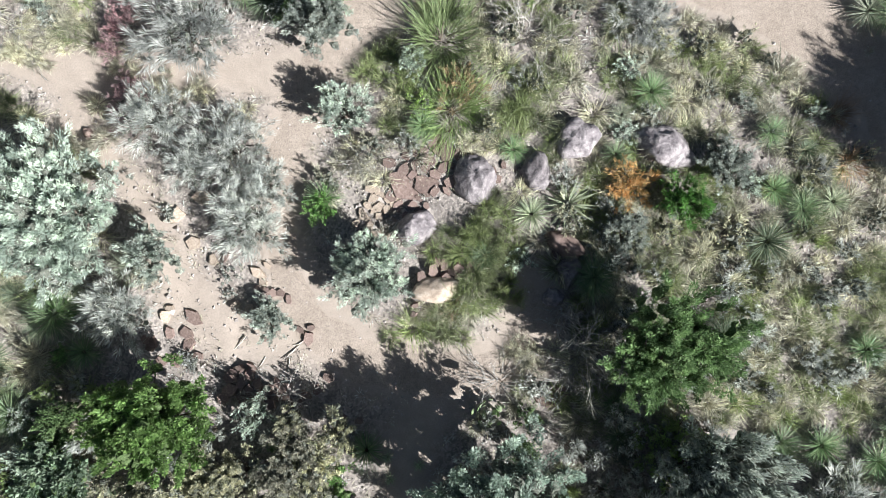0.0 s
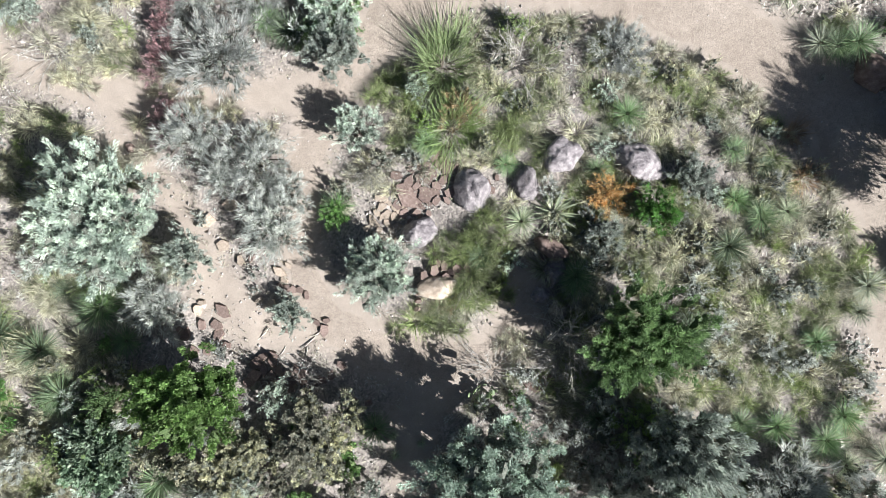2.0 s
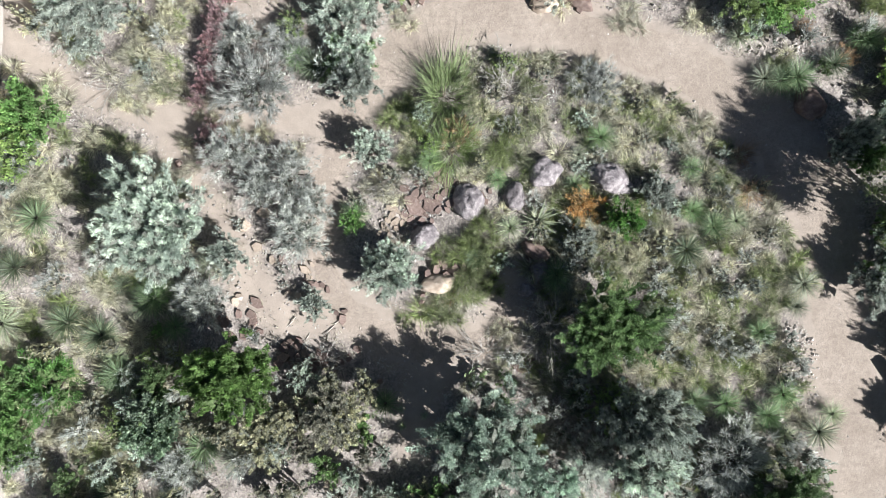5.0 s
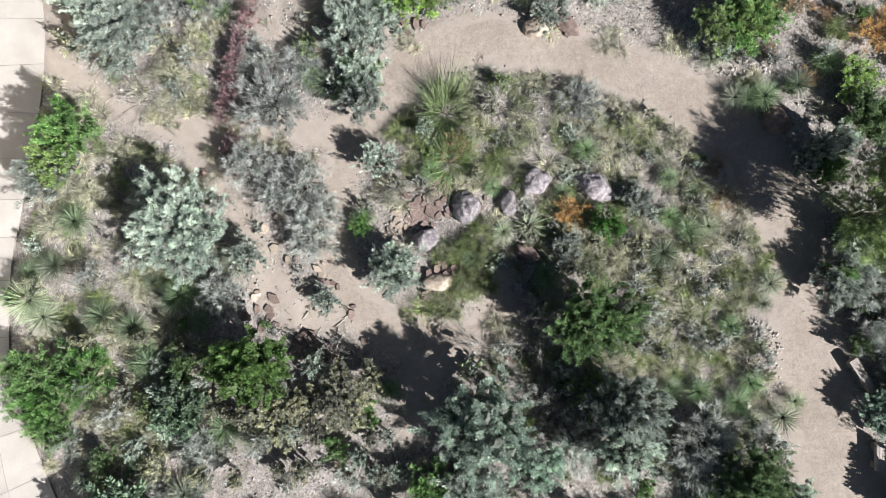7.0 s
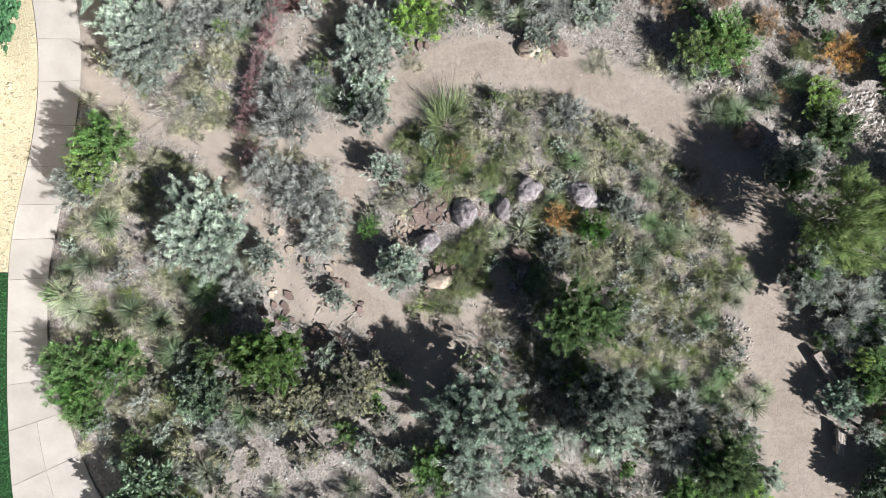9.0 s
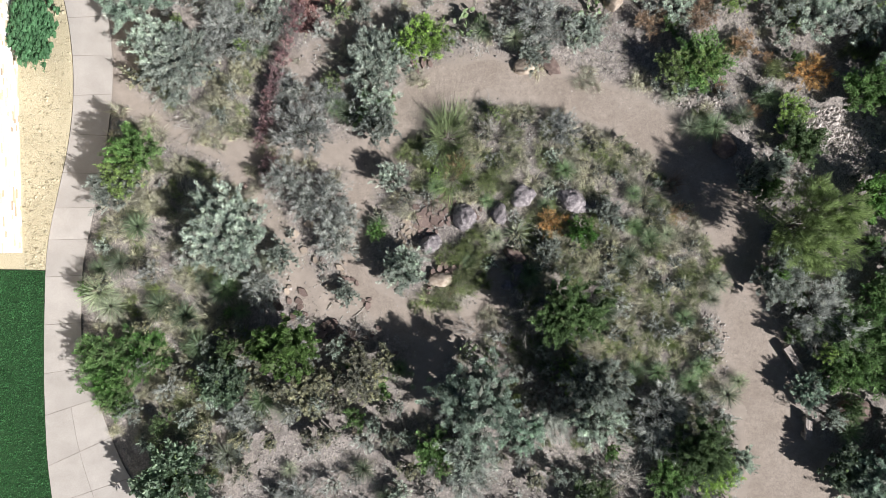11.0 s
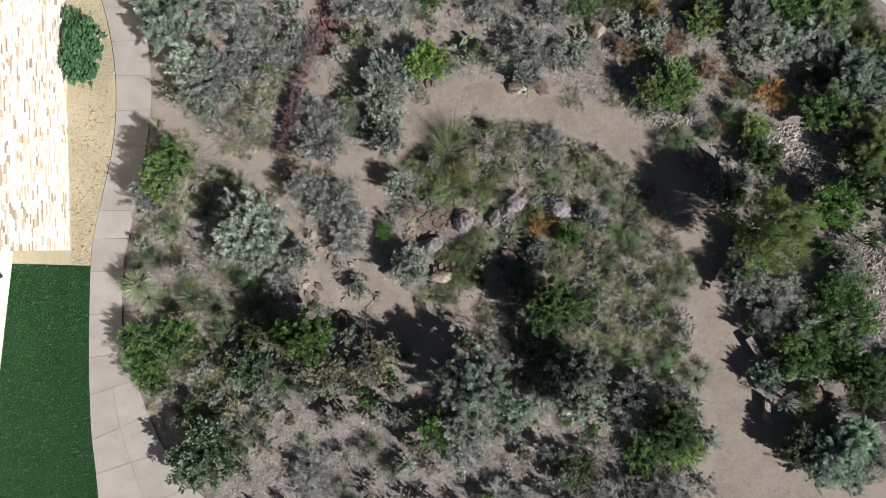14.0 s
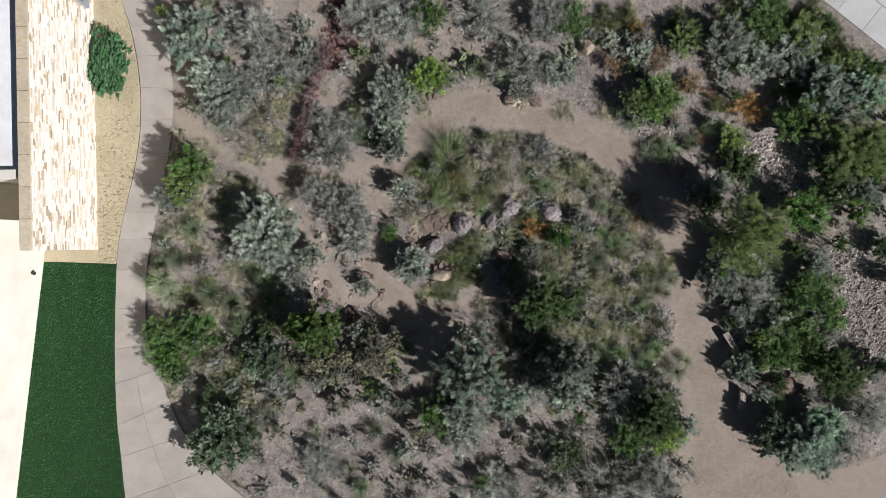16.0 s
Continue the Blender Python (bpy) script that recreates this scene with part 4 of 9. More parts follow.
def flagstone(x, y, r, material, tilt=6.0, thick=0.07, rng=random.Random(5), label="flat broken flagstone lying on the soil", lift=0.0):
    """A flat split stone with five to seven uneven sides."""
    key = (material.name, rng.randrange(9))
    if key not in SLABS:
        q = random.Random(key[1] * 7 + 1)
        n = q.choice((5, 5, 6, 7))
        bm = bmesh.new()
        pts = [(math.cos(6.283 * (i + q.uniform(-0.25, 0.25)) / n) * q.uniform(0.75, 1.1), math.sin(6.283 * (i + q.uniform(-0.25, 0.25)) / n) * q.uniform(0.6, 0.95)) for i in range(n)]
        f = bm.faces.new([bm.verts.new((a, b, 0.5)) for a, b in pts])
        ext = bmesh.ops.extrude_face_region(bm, geom=[f])
        for v in ext["geom"]:
            if isinstance(v, bmesh.types.BMVert):
                v.co = Vector((v.co.x * 1.06, v.co.y * 1.06, -0.5))
        bmesh.ops.recalc_face_normals(bm, faces=bm.faces[:])
        me = bpy.data.meshes.new("flagstone")
        bm.to_mesh(me)
        bm.free()
        me.materials.append(material)
        SLABS[key] = me
    ob = new("flagstone", SLABS[key])
    ob.matrix_world = Matrix.Translation((x, y, float(height(x, y)) + thick * 0.3 + lift)) @ Euler((radians(rng.uniform(-tilt, tilt)), radians(rng.uniform(-tilt, tilt)), rng.uniform(0, 6.28))).to_matrix().to_4x4() @ Matrix.Diagonal((r, r * rng.uniform(0.7, 1.0), thick, 1))
    return tagged(ob, label, "stone", "flagstones")


def stick(x, y, length, turn):
    """A dry crooked stick lying on the ground."""
    z = float(height(x, y))
    d = Vector((math.cos(turn), math.sin(turn), 0))
    p = Vector((x, y, z + 0.02))
    line = [(p - d * length * 0.5, 0.016), (p - d * length * 0.15 + Vector((0.02, 0.015, 0.01)), 0.014), (p + d * length * 0.2, 0.011), (p + d * length * 0.5 + Vector((-0.02, 0.03, 0.0)), 0.006)]
    v, f = tubes([line])
    ob = new("stick", mesh_of("stick", v, f, M_DEAD, True))
    return tagged(ob, "pale dry stick lying on sandy soil", "stick", "sticks")



def log_bench(x0, y0, x1, y1):
    """A split log on two short blocks."""
    a, b = Vector((x0, y0, 0)), Vector((x1, y1, 0))
    ln = (b - a).length
    root = tagged(new("log_bench"), "weathered split-log bench at the edge of the path", "bench", "log benches")
    root.matrix_world = Matrix.Translation((a + b) / 2) @ Euler((0, 0, math.atan2(b.y - a.y, b.x - a.x))).to_matrix().to_4x4()
    bm = bmesh.new()
    bmesh.ops.create_cone(bm, cap_ends=True, segments=14, radius1=0.17, radius2=0.15, depth=ln, matrix=Matrix.Translation((0, 0, 0.32)) @ Euler((0, radians(90), 0)).to_matrix().to_4x4())
    for v in bm.verts:
        v.co.z = min(v.co.z, 0.40) + 0.012 * math.sin(v.co.x * 9 + v.co.y * 30)
    part("seat", bm, M_LOG, root)
    for s in (-0.33, 0.33):
        part("support", box_bm(ln * s - 0.1, ln * s + 0.1, -0.13, 0.13, -0.05, 0.2, 0.02), M_LOG, root)


# ---- planting, placed one by one ----

# large trees and shrubs
plant("bigsage", -8.34, 0.79, 2.16, 2.2)
plant("green", -6.04, -3.50, 1.75, 2.9, stretch=0.85, turn=0.3)
plant("dark", 4.71, -1.99, 1.95, 3.0, stretch=0.85, turn=0.5)
plant("yucca", 6.21, -2.05, 0.66, 0.8)
plant("yucca", 3.40, -0.65, 0.6, 0.6)
plant("twigs", 3.24, -2.15, 1.0, 1.1)
plant("twigs", 4.09, -2.92, 0.8, 0.8)
plant("blue", 1.32, -5.32, 2.15, 3.5)
plant("blue", 3.01, -6.52, 1.3, 2.4)
plant("sage", 5.50, -4.70, 1.45, 2.6)
plant("blue", 18.0, -7.4, 1.45, 2.0)
plant("sage", 16.6, -8.5, 1.21, 1.88)
plant("sage", 18.04, -8.99, 1.28, 1.5)
plant("sage", 18.82, -8.21, 1.09, 1.5)
plant("olive", -3.25, -4.59, 1.3, 1.5)
plant("olive", -4.93, -5.05, 0.98, 1.2)
plant("olive", -5.3, -5.7, 1.26, 1.0)
plant("olive", -3.07, -5.03, 1.25, 1.2)
plant("fuzz", 13.5, 1.45, 2.15, 4.3)
plant("darkgreen", 16.5, 2.55, 1.45, 2.2)
plant("broad", -10.49, -8.86, 2.06, 1.88)
plant("blue", 17.22, -8.29, 1.77, 2.2)
plant("broad", 15.75, -7.75, 1.3, 1.6)
plant("blue", 16.6, -8.9, 1.2, 1.4)
plant("blue", 17.5, 8.32, 1.65, 2.0)
plant("blue", 19.36, 8.24, 1.35, 2.0)
plant("dark", 18.51, -4.95, 1.60, 2.4)
plant("fuzz", 18.85, 5.7, 1.79, 2.2)
plant("blue", 19.53, 3.63, 1.21, 1.5)
plant("dark", 9.95, -7.1, 1.6, 2.7)
plant("mid", 10.62, -8.19, 1.22, 1.5)
plant("sage", 11.58, -7.79, 0.91, 1.25)
plant("blue", -12.24, 9.94, 1.86, 1.9)
plant("bigsage", -10.64, 7.38, 1.81, 1.5)
plant("sage", -11.38, 8.07, 1.36, 1.5)
plant("darkgreen", -12.0, 3.75, 1.3, 2.2)
plant("sage", -12.89, 2.37, 1.25, 1.5)
plant("mid", -12.4, 2.9, 1.2, 2.0)
plant("hedge", -16.34, 8.62, 1.21, 1.1, stretch=1.75, turn=0.05)

# middle shrubs
plant("sage", -6.39, -0.17, 0.87, 1.25)
plant("sage", -1.59, -0.61, 1.12, 1.5)
plant("sage", -2.15, 3.01, 0.87, 1.12)
plant("sage", -2.78, 5.03, 1.05, 1.38)
plant("sage", 6.29, 1.9, 0.78, 0.88)
plant("sage", 4.03, 0.39, 0.71, 0.88)
plant("sage", -3.83, -1.56, 0.68, 0.75)
plant("sage", -0.68, 4.17, 0.43, 0.75)
plant("sage", -2.98, 7.07, 1.41, 1.5)
plant("sage", -2.77, 5.8, 1.15, 1.12)
plant("sage", -2.09, 7.72, 1.03, 1.25)
plant("sage", -1.54, -0.37, 1.10, 1.25)
plant("broad", -8.44, -4.94, 1.15, 1.3)
plant("sage", 3.39, 8.05, 0.92, 1.0)
plant("sage", 5.22, 8.91, 1.04, 0.88)
plant("mid", -1.18, 8.3, 1.32, 1.62)
plant("mid", -0.48, 8.44, 0.91, 1.38)
plant("grey", -5.66, 4.81, 1.48, 1.12)
plant("grey", -6.31, 2.83, 0.99, 1.0)
plant("grey", -4.68, 2.2, 1.13, 1.0)
plant("grey", -4.31, 0.58, 1.13, 1.0)
plant("grey", -7.12, -1.43, 1.06, 1.0)
plant("grey", -3.97, 1.4, 0.86, 0.62)
plant("grey", -5.53, 1.9, 0.85, 0.75)
plant("grey", -7.77, -6.6, 1.04, 0.88)
plant("grey", -9.16, 8.08, 0.92, 0.75)
plant("grey", -7.92, 8.39, 1.04, 0.88)
plant("grey", -4.75, 6.13, 1.04, 0.5)
plant("grey", 4.25, -6.27, 1.15, 1.0)
plant("grey", 4.5, 5.06, 0.93, 0.5)
plant("grey", -9.21, 10.32, 1.52, 1.12)
plant("grey", -8.64, 9.01, 1.22, 1.0)
plant("grey", -2.49, 11.08, 1.37, 1.0)
plant("grey", -4.39, 11.31, 1.37, 0.88)
plant("grey", 1.41, 11.49, 1.53, 0.88)
plant("grey", 4.52, 11.29, 1.52, 1.0)
plant("grey", 3.64, 9.25, 1.37, 1.0)
plant("grey", 14.41, -1.94, 1.52, 1.12)
plant("grey", 8.56, -6.12, 1.52, 1.25)
plant("grey", 10.06, -10.15, 1.68, 1.12)
plant("grey", 20.15, -6.83, 1.37, 1.38)
plant("grey", 8.35, -11.05, 1.53, 0.88)
plant("grey", -5.67, -9.87, 1.38, 0.75)
plant("grey", -6.44, 6.41, 0.92, 0.5)
plant("grey", 1.09, -8.57, 1.23, 0.75)
plant("grey", 2.8, -10.99, 1.54, 0.62)
plant("sage", 12.92, -0.59, 1.37, 1.5)
plant("sage", 13.47, 0.5, 1.07, 1.25)
plant("blue", 14.3, -4.95, 1.0, 1.3)
plant("sage", 6.06, -4.45, 1.37, 3.25)
plant("sage", 5.89, -6.08, 1.38, 2.75)
plant("sage", 1.05, -7.55, 1.52, 1.5)
plant("sage", 12.78, 10.51, 1.45, 1.75)
plant("sage", 16.11, 10.0, 1.67, 1.25)
plant("sage", 14.26, 9.69, 1.37, 1.12)
plant("sage", 8.91, 9.97, 0.92, 0.75)
plant("sage", 17.52, 0.09, 0.91, 1.25)
plant("sage", 20.38, -4.68, 0.91, 1.25)
plant("sage", -2.92, 7.93, 1.28, 1.38)
plant("broad", -8.45, -5.29, 1.15, 1.3)
plant("sage", -6.77, 9.09, 1.07, 0.75)
plant("darkgreen", 9.84, 7.64, 1.52, 1.5)
plant("darkgreen", 13.69, 4.67, 1.21, 1.5)
plant("darkgreen", 16.12, 6.74, 1.36, 1.75)
plant("darkgreen", 16.06, -3.43, 1.81, 1.88)
plant("darkgreen", 15.62, -4.00, 1.35, 1.6)
plant("darkgreen", 17.62, -4.31, 1.35, 2.0)
plant("darkgreen", 15.45, -2.4, 1.52, 1.25)
plant("darkgreen", 18.14, -2.32, 1.37, 1.25)
plant("darkgreen", 5.61, 11.34, 1.22, 0.88)
plant("darkgreen", -0.3, -7.63, 1.16, 1.12)
plant("darkgreen", 5.98, -9.21, 1.22, 1.0)
plant("darkgreen", -2.87, 5.68, 1.07, 0.88)
plant("darkgreen", 8.92, -8.56, 1.22, 1.12)
plant("darkgreen", 14.71, 11.84, 1.37, 1.25)
plant("darkgreen", 18.09, 4.67, 1.21, 1.62)
plant("bright", 17.3, -1.26, 1.46, 1.25)
plant("bright", -1.1, 11.51, 0.97, 1.12)
plant("bright", 19.63, 9.36, 1.03, 1.25)
plant("bright", 20.48, 5.28, 1.21, 1.62)
plant("bright", 5.25, 1.05, 0.73, 1.12)
plant("darkgreen", -13.24, -4.22, 1.37, 1.25)
plant("bright", -11.84, -4.2, 1.42, 1.12)
plant("darkgreen", -12.81, -5.72, 1.07, 1.0)
plant("bright", -13.38, -4.93, 1.07, 1.0)
plant("sage", 11.94, 3.54, 0.73, 1.75)
plant("sage", 11.63, 3.09, 0.61, 1.25)
plant("sage", 12.58, 3.82, 0.72, 1.88)
plant("darkgreen", 12.44, 3.11, 0.85, 1.25)
plant("mid", 8.81, 7.47, 1.14, 1.5)
plant("mid", 9.82, 7.69, 1.03, 1.5)
plant("mid", 11.1, 10.64, 1.15, 1.38)
plant("mid", 16.59, 11.07, 1.36, 1.38)
plant("mid", 18.68, 9.6, 1.09, 1.25)
plant("mid", 13.33, 5.9, 1.07, 1.0)
plant("mid", 5.02, -4.37, 1.07, 0.88)
plant("broom", 0.01, 4.74, 0.96, 1.0)
plant("broom", 0.2, 3.1, 0.78, 0.6)
plant("yellow", 0.48, 3.6, 0.60, 0.6)
plant("yellow", 8.74, 11.05, 0.67, 0.6)
plant("yellow", 20.3, 4.76, 0.76, 0.9)
plant("orange", 4.09, 1.39, 0.65, 0.7)
plant("orange", 7.84, 9.4, 0.67, 0.6)
plant("orange", 9.86, 9.73, 0.73, 0.6)
plant("orange", 11.44, 8.56, 0.67, 0.6)
plant("orange", 14.16, 7.5, 0.86, 0.7)
plant("orange", 4.16, 10.81, 0.43, 0.4)
plant("orangegrass", 9.21, 1.92, 0.64, 0.4)
plant("orangegrass", 8.95, 3.06, 0.57, 0.4)
plant("orangegrass", 0.27, -1.33, 0.32, 0.25)
plant("twigs", 1.83, 4.85, 1.02, 0.7)
plant("twigs", 3.09, -2.5, 0.85, 0.7)
plant("twigs", 2.72, -1.5, 0.51, 0.6)
plant("twigs", -6.77, 4.32, 0.51, 0.4)
plant("twigs", -2.33, -0.18, 0.46, 0.4)
plant("twigs", -1.32, 0.27, 0.40, 0.3)
plant("twigs", -3.6, -3.28, 0.68, 0.4)
plant("twigs", 1.22, -3.03, 0.80, 0.4)
plant("twigs", 1.76, -6.25, 1.07, 2.0)
plant("twigs", -9.88, 5.03, 0.93, 0.3)
plant("twigs", 9.54, -6.89, 1.01, 0.8)
plant("twigs", 7.07, -8.66, 1.22, 0.6)
plant("twigs", 5.79, -10.89, 1.22, 0.5)
plant("twigs", 15.01, -3.01, 0.90, 1.0)
plant("twigs", 17.42, -3.16, 0.97, 0.8)
plant("twigs", 11.38, -11.27, 0.98, 0.5)
plant("cactus", 0.76, 9.28, 0.70)
plant("cactus", 5.02, 9.19, 0.73)
plant("cactus", 5.67, 10.02, 0.43)
plant("cactus", 1.02, -3.65, 0.40, 0.5)

# low growth along the west foot of the rock garden
plant("smallolive", -2.68, 1.59, 0.5, 0.4)
plant("darkgreen", -2.79, 0.92, 0.5, 0.6)
plant("twigs", -1.90, 2.01, 0.5, 0.35)
plant("smallolive", -1.62, 2.36, 0.45, 0.35)
plant("grass", -0.67, -1.82, 0.5, 0.4)

# yuccas
plant("yucca", -0.49, 2.77, 0.43)
plant("yucca", -2.64, 1.09, 0.53)
plant("yucca", 1.53, 2.22, 0.38)
plant("yucca", 4.63, 3.45, 0.56)
plant("yucca", 3.87, 2.14, 0.40)
plant("yucca", 7.28, 0.2, 0.65)
plant("yucca", 7.34, 1.34, 0.46)
plant("yucca", 3.43, -0.81, 0.53)
plant("yucca", 8.1, 2.19, 0.38)
plant("yucca", 7.28, 2.6, 0.46)
plant("yucca", -8.71, -1.57, 0.69)
plant("yucca", -9.59, -1.0, 0.43)
plant("yucca", -1.69, -4.54, 0.53)
plant("yucca", 8.48, -4.35, 0.60)
plant("yucca", 9.49, -2.33, 0.53)
plant("yucca", -3.59, 5.39, 0.43)
plant("yucca", 3.8, -3.46, 0.43)
plant("yucca", 3.93, -4.16, 0.46)
plant("yucca", 0.96, -0.11, 0.43)
plant("yucca", 6.14, -2.01, 0.60)
plant("yucca", -8.01, -2.26, 0.53)
plant("yucca", -3.84, 5.45, 0.38)
plant("pale", 8.73, 1.05, 0.45)
plant("pale", 9.05, -5.17, 0.58)
plant("pale", -9.76, -3.15, 0.51)
plant("pale", -7.0, -0.37, 0.56)
plant("pale", 3.99, 3.05, 0.33)
plant("pale", 1.97, 0.71, 0.51)
plant("pale", 9.56, 5.39, 0.56)
plant("pale", -8.27, -1.0, 0.47)
plant("agave", 2.8, 1.0, 0.66, 0.45)
plant("yucca", -12.72, -0.57, 0.70)
plant("yucca", -11.25, -2.28, 0.75)
plant("yucca", -10.23, -2.57, 0.75)
plant("yucca", -9.69, -3.69, 0.70)
plant("yucca", -8.6, -1.52, 0.75)
plant("yucca", -7.1, -5.9, 0.75)
plant("yucca", -9.74, -7.27, 0.81)
plant("yucca", 8.04, 0.81, 0.54)
plant("yucca", 10.17, -4.06, 0.62)
plant("yucca", 9.67, -4.68, 0.65)
plant("yucca", -12.23, 0.88, 0.70)
plant("yucca", -7.43, 7.92, 0.47)
plant("yucca", -4.53, 5.82, 0.54)
plant("yucca", 10.41, 5.35, 0.70)
plant("yucca", 12.64, 6.41, 0.62)
plant("yucca", 11.63, 5.78, 0.54)
plant("yucca", -3.91, 5.62, 0.62)
plant("yucca", -13.64, -0.79, 0.54)
plant("pale", -13.62, -1.61, 0.94)
plant("pale", -13.2, -2.21, 0.76)
plant("pale", -8.49, -8.07, 0.73)
plant("pale", 1.15, 8.88, 0.53)
plant("pale", 2.58, 8.7, 0.58)
plant("pale", 8.76, 6.55, 0.48)
plant("pale", 8.03, 1.02, 0.45)
plant("pale", 11.31, -5.27, 0.68)
plant("pale", 13.99, -0.72, 0.53)
plant("pale", 10.72, -0.78, 0.61)
plant("pale", -6.17, -6.09, 0.61)
plant("yucca", 9.03, 6.74, 0.45)
plant("yucca", 10.02, 5.28, 0.58)
plant("yucca", 12.42, 6.57, 0.52)
plant("yucca", 15.98, -6.63, 0.66)
plant("yucca", 1.36, 8.95, 0.52)
plant("yucca", 2.99, 9.0, 0.52)
plant("yucca", -3.0, -8.44, 0.62)
plant("yucca", 7.48, -4.3, 0.54)
plant("yucca", -6.89, -5.7, 0.58)
plant("yucca", 14.58, 10.97, 0.72)
plant("yucca", 18.77, -0.69, 0.52)
plant("yucca", -2.15, -9.51, 0.62)
plant("yucca", -3.73, -11.19, 0.62)
plant("yucca", 3.61, 6.58, 0.02)
plant("pale", -4.3, -10.39, 0.50)
plant("pale", 11.71, -4.72, 0.48)
plant("pale", 10.23, -5.31, 0.48)
plant("pale", -5.99, -8.53, 0.44)
plant("pale", 17.36, 0.76, 0.52)
plant("pale", 10.65, -1.49, 0.44)
plant("pale", 19.44, -4.48, 0.50)

# larger grass clumps
plant("grass", 0.45, 0.3, 0.24, 0.6)
plant("grass", 0.85, 0.2, 0.24, 0.6)
plant("grass", 0.71, 0.6, 0.24, 0.6)
plant("grass", 0.61, 0.37, 0.24, 0.6)
plant("grass", 1.25, 0.11, 0.24, 0.6)
plant("grass", 1.65, 0.01, 0.24, 0.6)
plant("grass", 1.51, 0.41, 0.24, 0.6)
plant("grass", 1.41, 0.18, 0.24, 0.6)
plant("grass", 0.97, 0.91, 0.24, 0.6)
plant("grass", 1.37, 0.82, 0.24, 0.6)
plant("grass", 1.23, 1.22, 0.24, 0.6)
plant("grass", 1.13, 0.98, 0.24, 0.6)
plant("grass", 0.78, 0.44, 0.24, 0.6)
plant("grass", 1.18, 0.34, 0.24, 0.6)
plant("grass", 1.04, 0.74, 0.24, 0.6)
plant("grass", 0.94, 0.51, 0.24, 0.6)
plant("grass", 0.44, -0.9, 0.24, 0.7)
plant("grass", 0.84, -0.99, 0.24, 0.7)
plant("grass", 0.7, -0.59, 0.24, 0.7)
plant("grass", 0.61, -0.83, 0.24, 0.7)
plant("grass", 1.24, -1.09, 0.24, 0.7)
plant("grass", 1.65, -1.18, 0.24, 0.7)
plant("grass", 1.5, -0.78, 0.24, 0.7)
plant("grass", 1.41, -1.02, 0.24, 0.7)
plant("grass", 0.96, -0.29, 0.24, 0.7)
plant("grass", 1.36, -0.38, 0.24, 0.7)
plant("grass", 1.22, 0.02, 0.24, 0.7)
plant("grass", 1.13, -0.22, 0.24, 0.7)
plant("grass", 0.77, -0.76, 0.24, 0.7)
plant("grass", 1.17, -0.85, 0.24, 0.7)
plant("grass", 1.03, -0.45, 0.24, 0.7)
plant("grass", 0.94, -0.69, 0.24, 0.7)
plant("grass", 0.24, -1.15, 0.38, 0.5)
plant("grass", 0.88, -1.3, 0.38, 0.5)
plant("grass", 0.66, -0.66, 0.38, 0.5)
plant("grass", 0.51, -1.04, 0.38, 0.5)
plant("grass", -0.08, -1.89, 0.32, 0.4)
plant("grass", 0.46, -2.02, 0.32, 0.4)
plant("grass", 0.27, -1.48, 0.32, 0.4)
plant("grass", 0.14, -1.79, 0.32, 0.4)
plant("grass", -0.43, -1.81, 0.29, 0.4)
plant("grass", 0.05, -1.93, 0.29, 0.4)
plant("grass", -0.12, -1.44, 0.29, 0.4)
plant("grass", -0.23, -1.73, 0.29, 0.4)
plant("grass", -0.24, -0.04, 0.29, 0.4)
plant("grass", 0.24, -0.15, 0.29, 0.4)
plant("grass", 0.07, 0.33, 0.29, 0.4)
plant("grass", -0.04, 0.05, 0.29, 0.4)
plant("grass", 1.5, 3.02, 0.38, 0.5)
plant("grass", 2.15, 2.87, 0.38, 0.5)
plant("grass", 1.92, 3.51, 0.38, 0.5)
plant("grass", 1.77, 3.13, 0.38, 0.5)
plant("grass", 1.19, 2.68, 0.32, 0.4)
plant("grass", 1.72, 2.55, 0.32, 0.4)
plant("grass", 1.53, 3.09, 0.32, 0.4)
plant("grass", 1.41, 2.77, 0.32, 0.4)
plant("grass", 1.81, 3.55, 0.32, 0.5)
plant("grass", 2.35, 3.43, 0.32, 0.5)
plant("grass", 2.16, 3.96, 0.32, 0.5)
plant("grass", 2.04, 3.65, 0.32, 0.5)
plant("grass", -1.86, 3.94, 0.32, 0.4)
plant("grass", -1.32, 3.82, 0.32, 0.4)
plant("grass", -1.51, 4.36, 0.32, 0.4)
plant("grass", -1.64, 4.04, 0.32, 0.4)
plant("grass", -1.42, 4.29, 0.25, 0.4)
plant("grass", -0.99, 4.19, 0.25, 0.4)
plant("grass", -1.14, 4.62, 0.25, 0.4)
plant("grass", -1.24, 4.36, 0.25, 0.4)
plant("grass", 8.26, -2.66, 0.35, 0.4)
plant("grass", 8.85, -2.8, 0.35, 0.4)
plant("grass", 8.64, -2.21, 0.35, 0.4)
plant("grass", 8.5, -2.56, 0.35, 0.4)
plant("grass", 8.57, -3.27, 0.29, 0.4)
plant("grass", 9.06, -3.39, 0.29, 0.4)
plant("grass", 8.88, -2.9, 0.29, 0.4)
plant("grass", 8.77, -3.19, 0.29, 0.4)
plant("grass", 9.3, -0.62, 0.32, 0.4)
plant("grass", 9.84, -0.75, 0.32, 0.4)
plant("grass", 9.65, -0.21, 0.32, 0.4)
plant("grass", 9.52, -0.53, 0.32, 0.4)
plant("grass", 6.41, 3.7, 0.29, 0.4)
plant("grass", 6.9, 3.59, 0.29, 0.4)
plant("grass", 6.73, 4.07, 0.29, 0.4)
plant("grass", 6.61, 3.79, 0.29, 0.4)
plant("grass", 5.81, 4.1, 0.25, 0.4)
plant("grass", 6.24, 4.0, 0.25, 0.4)
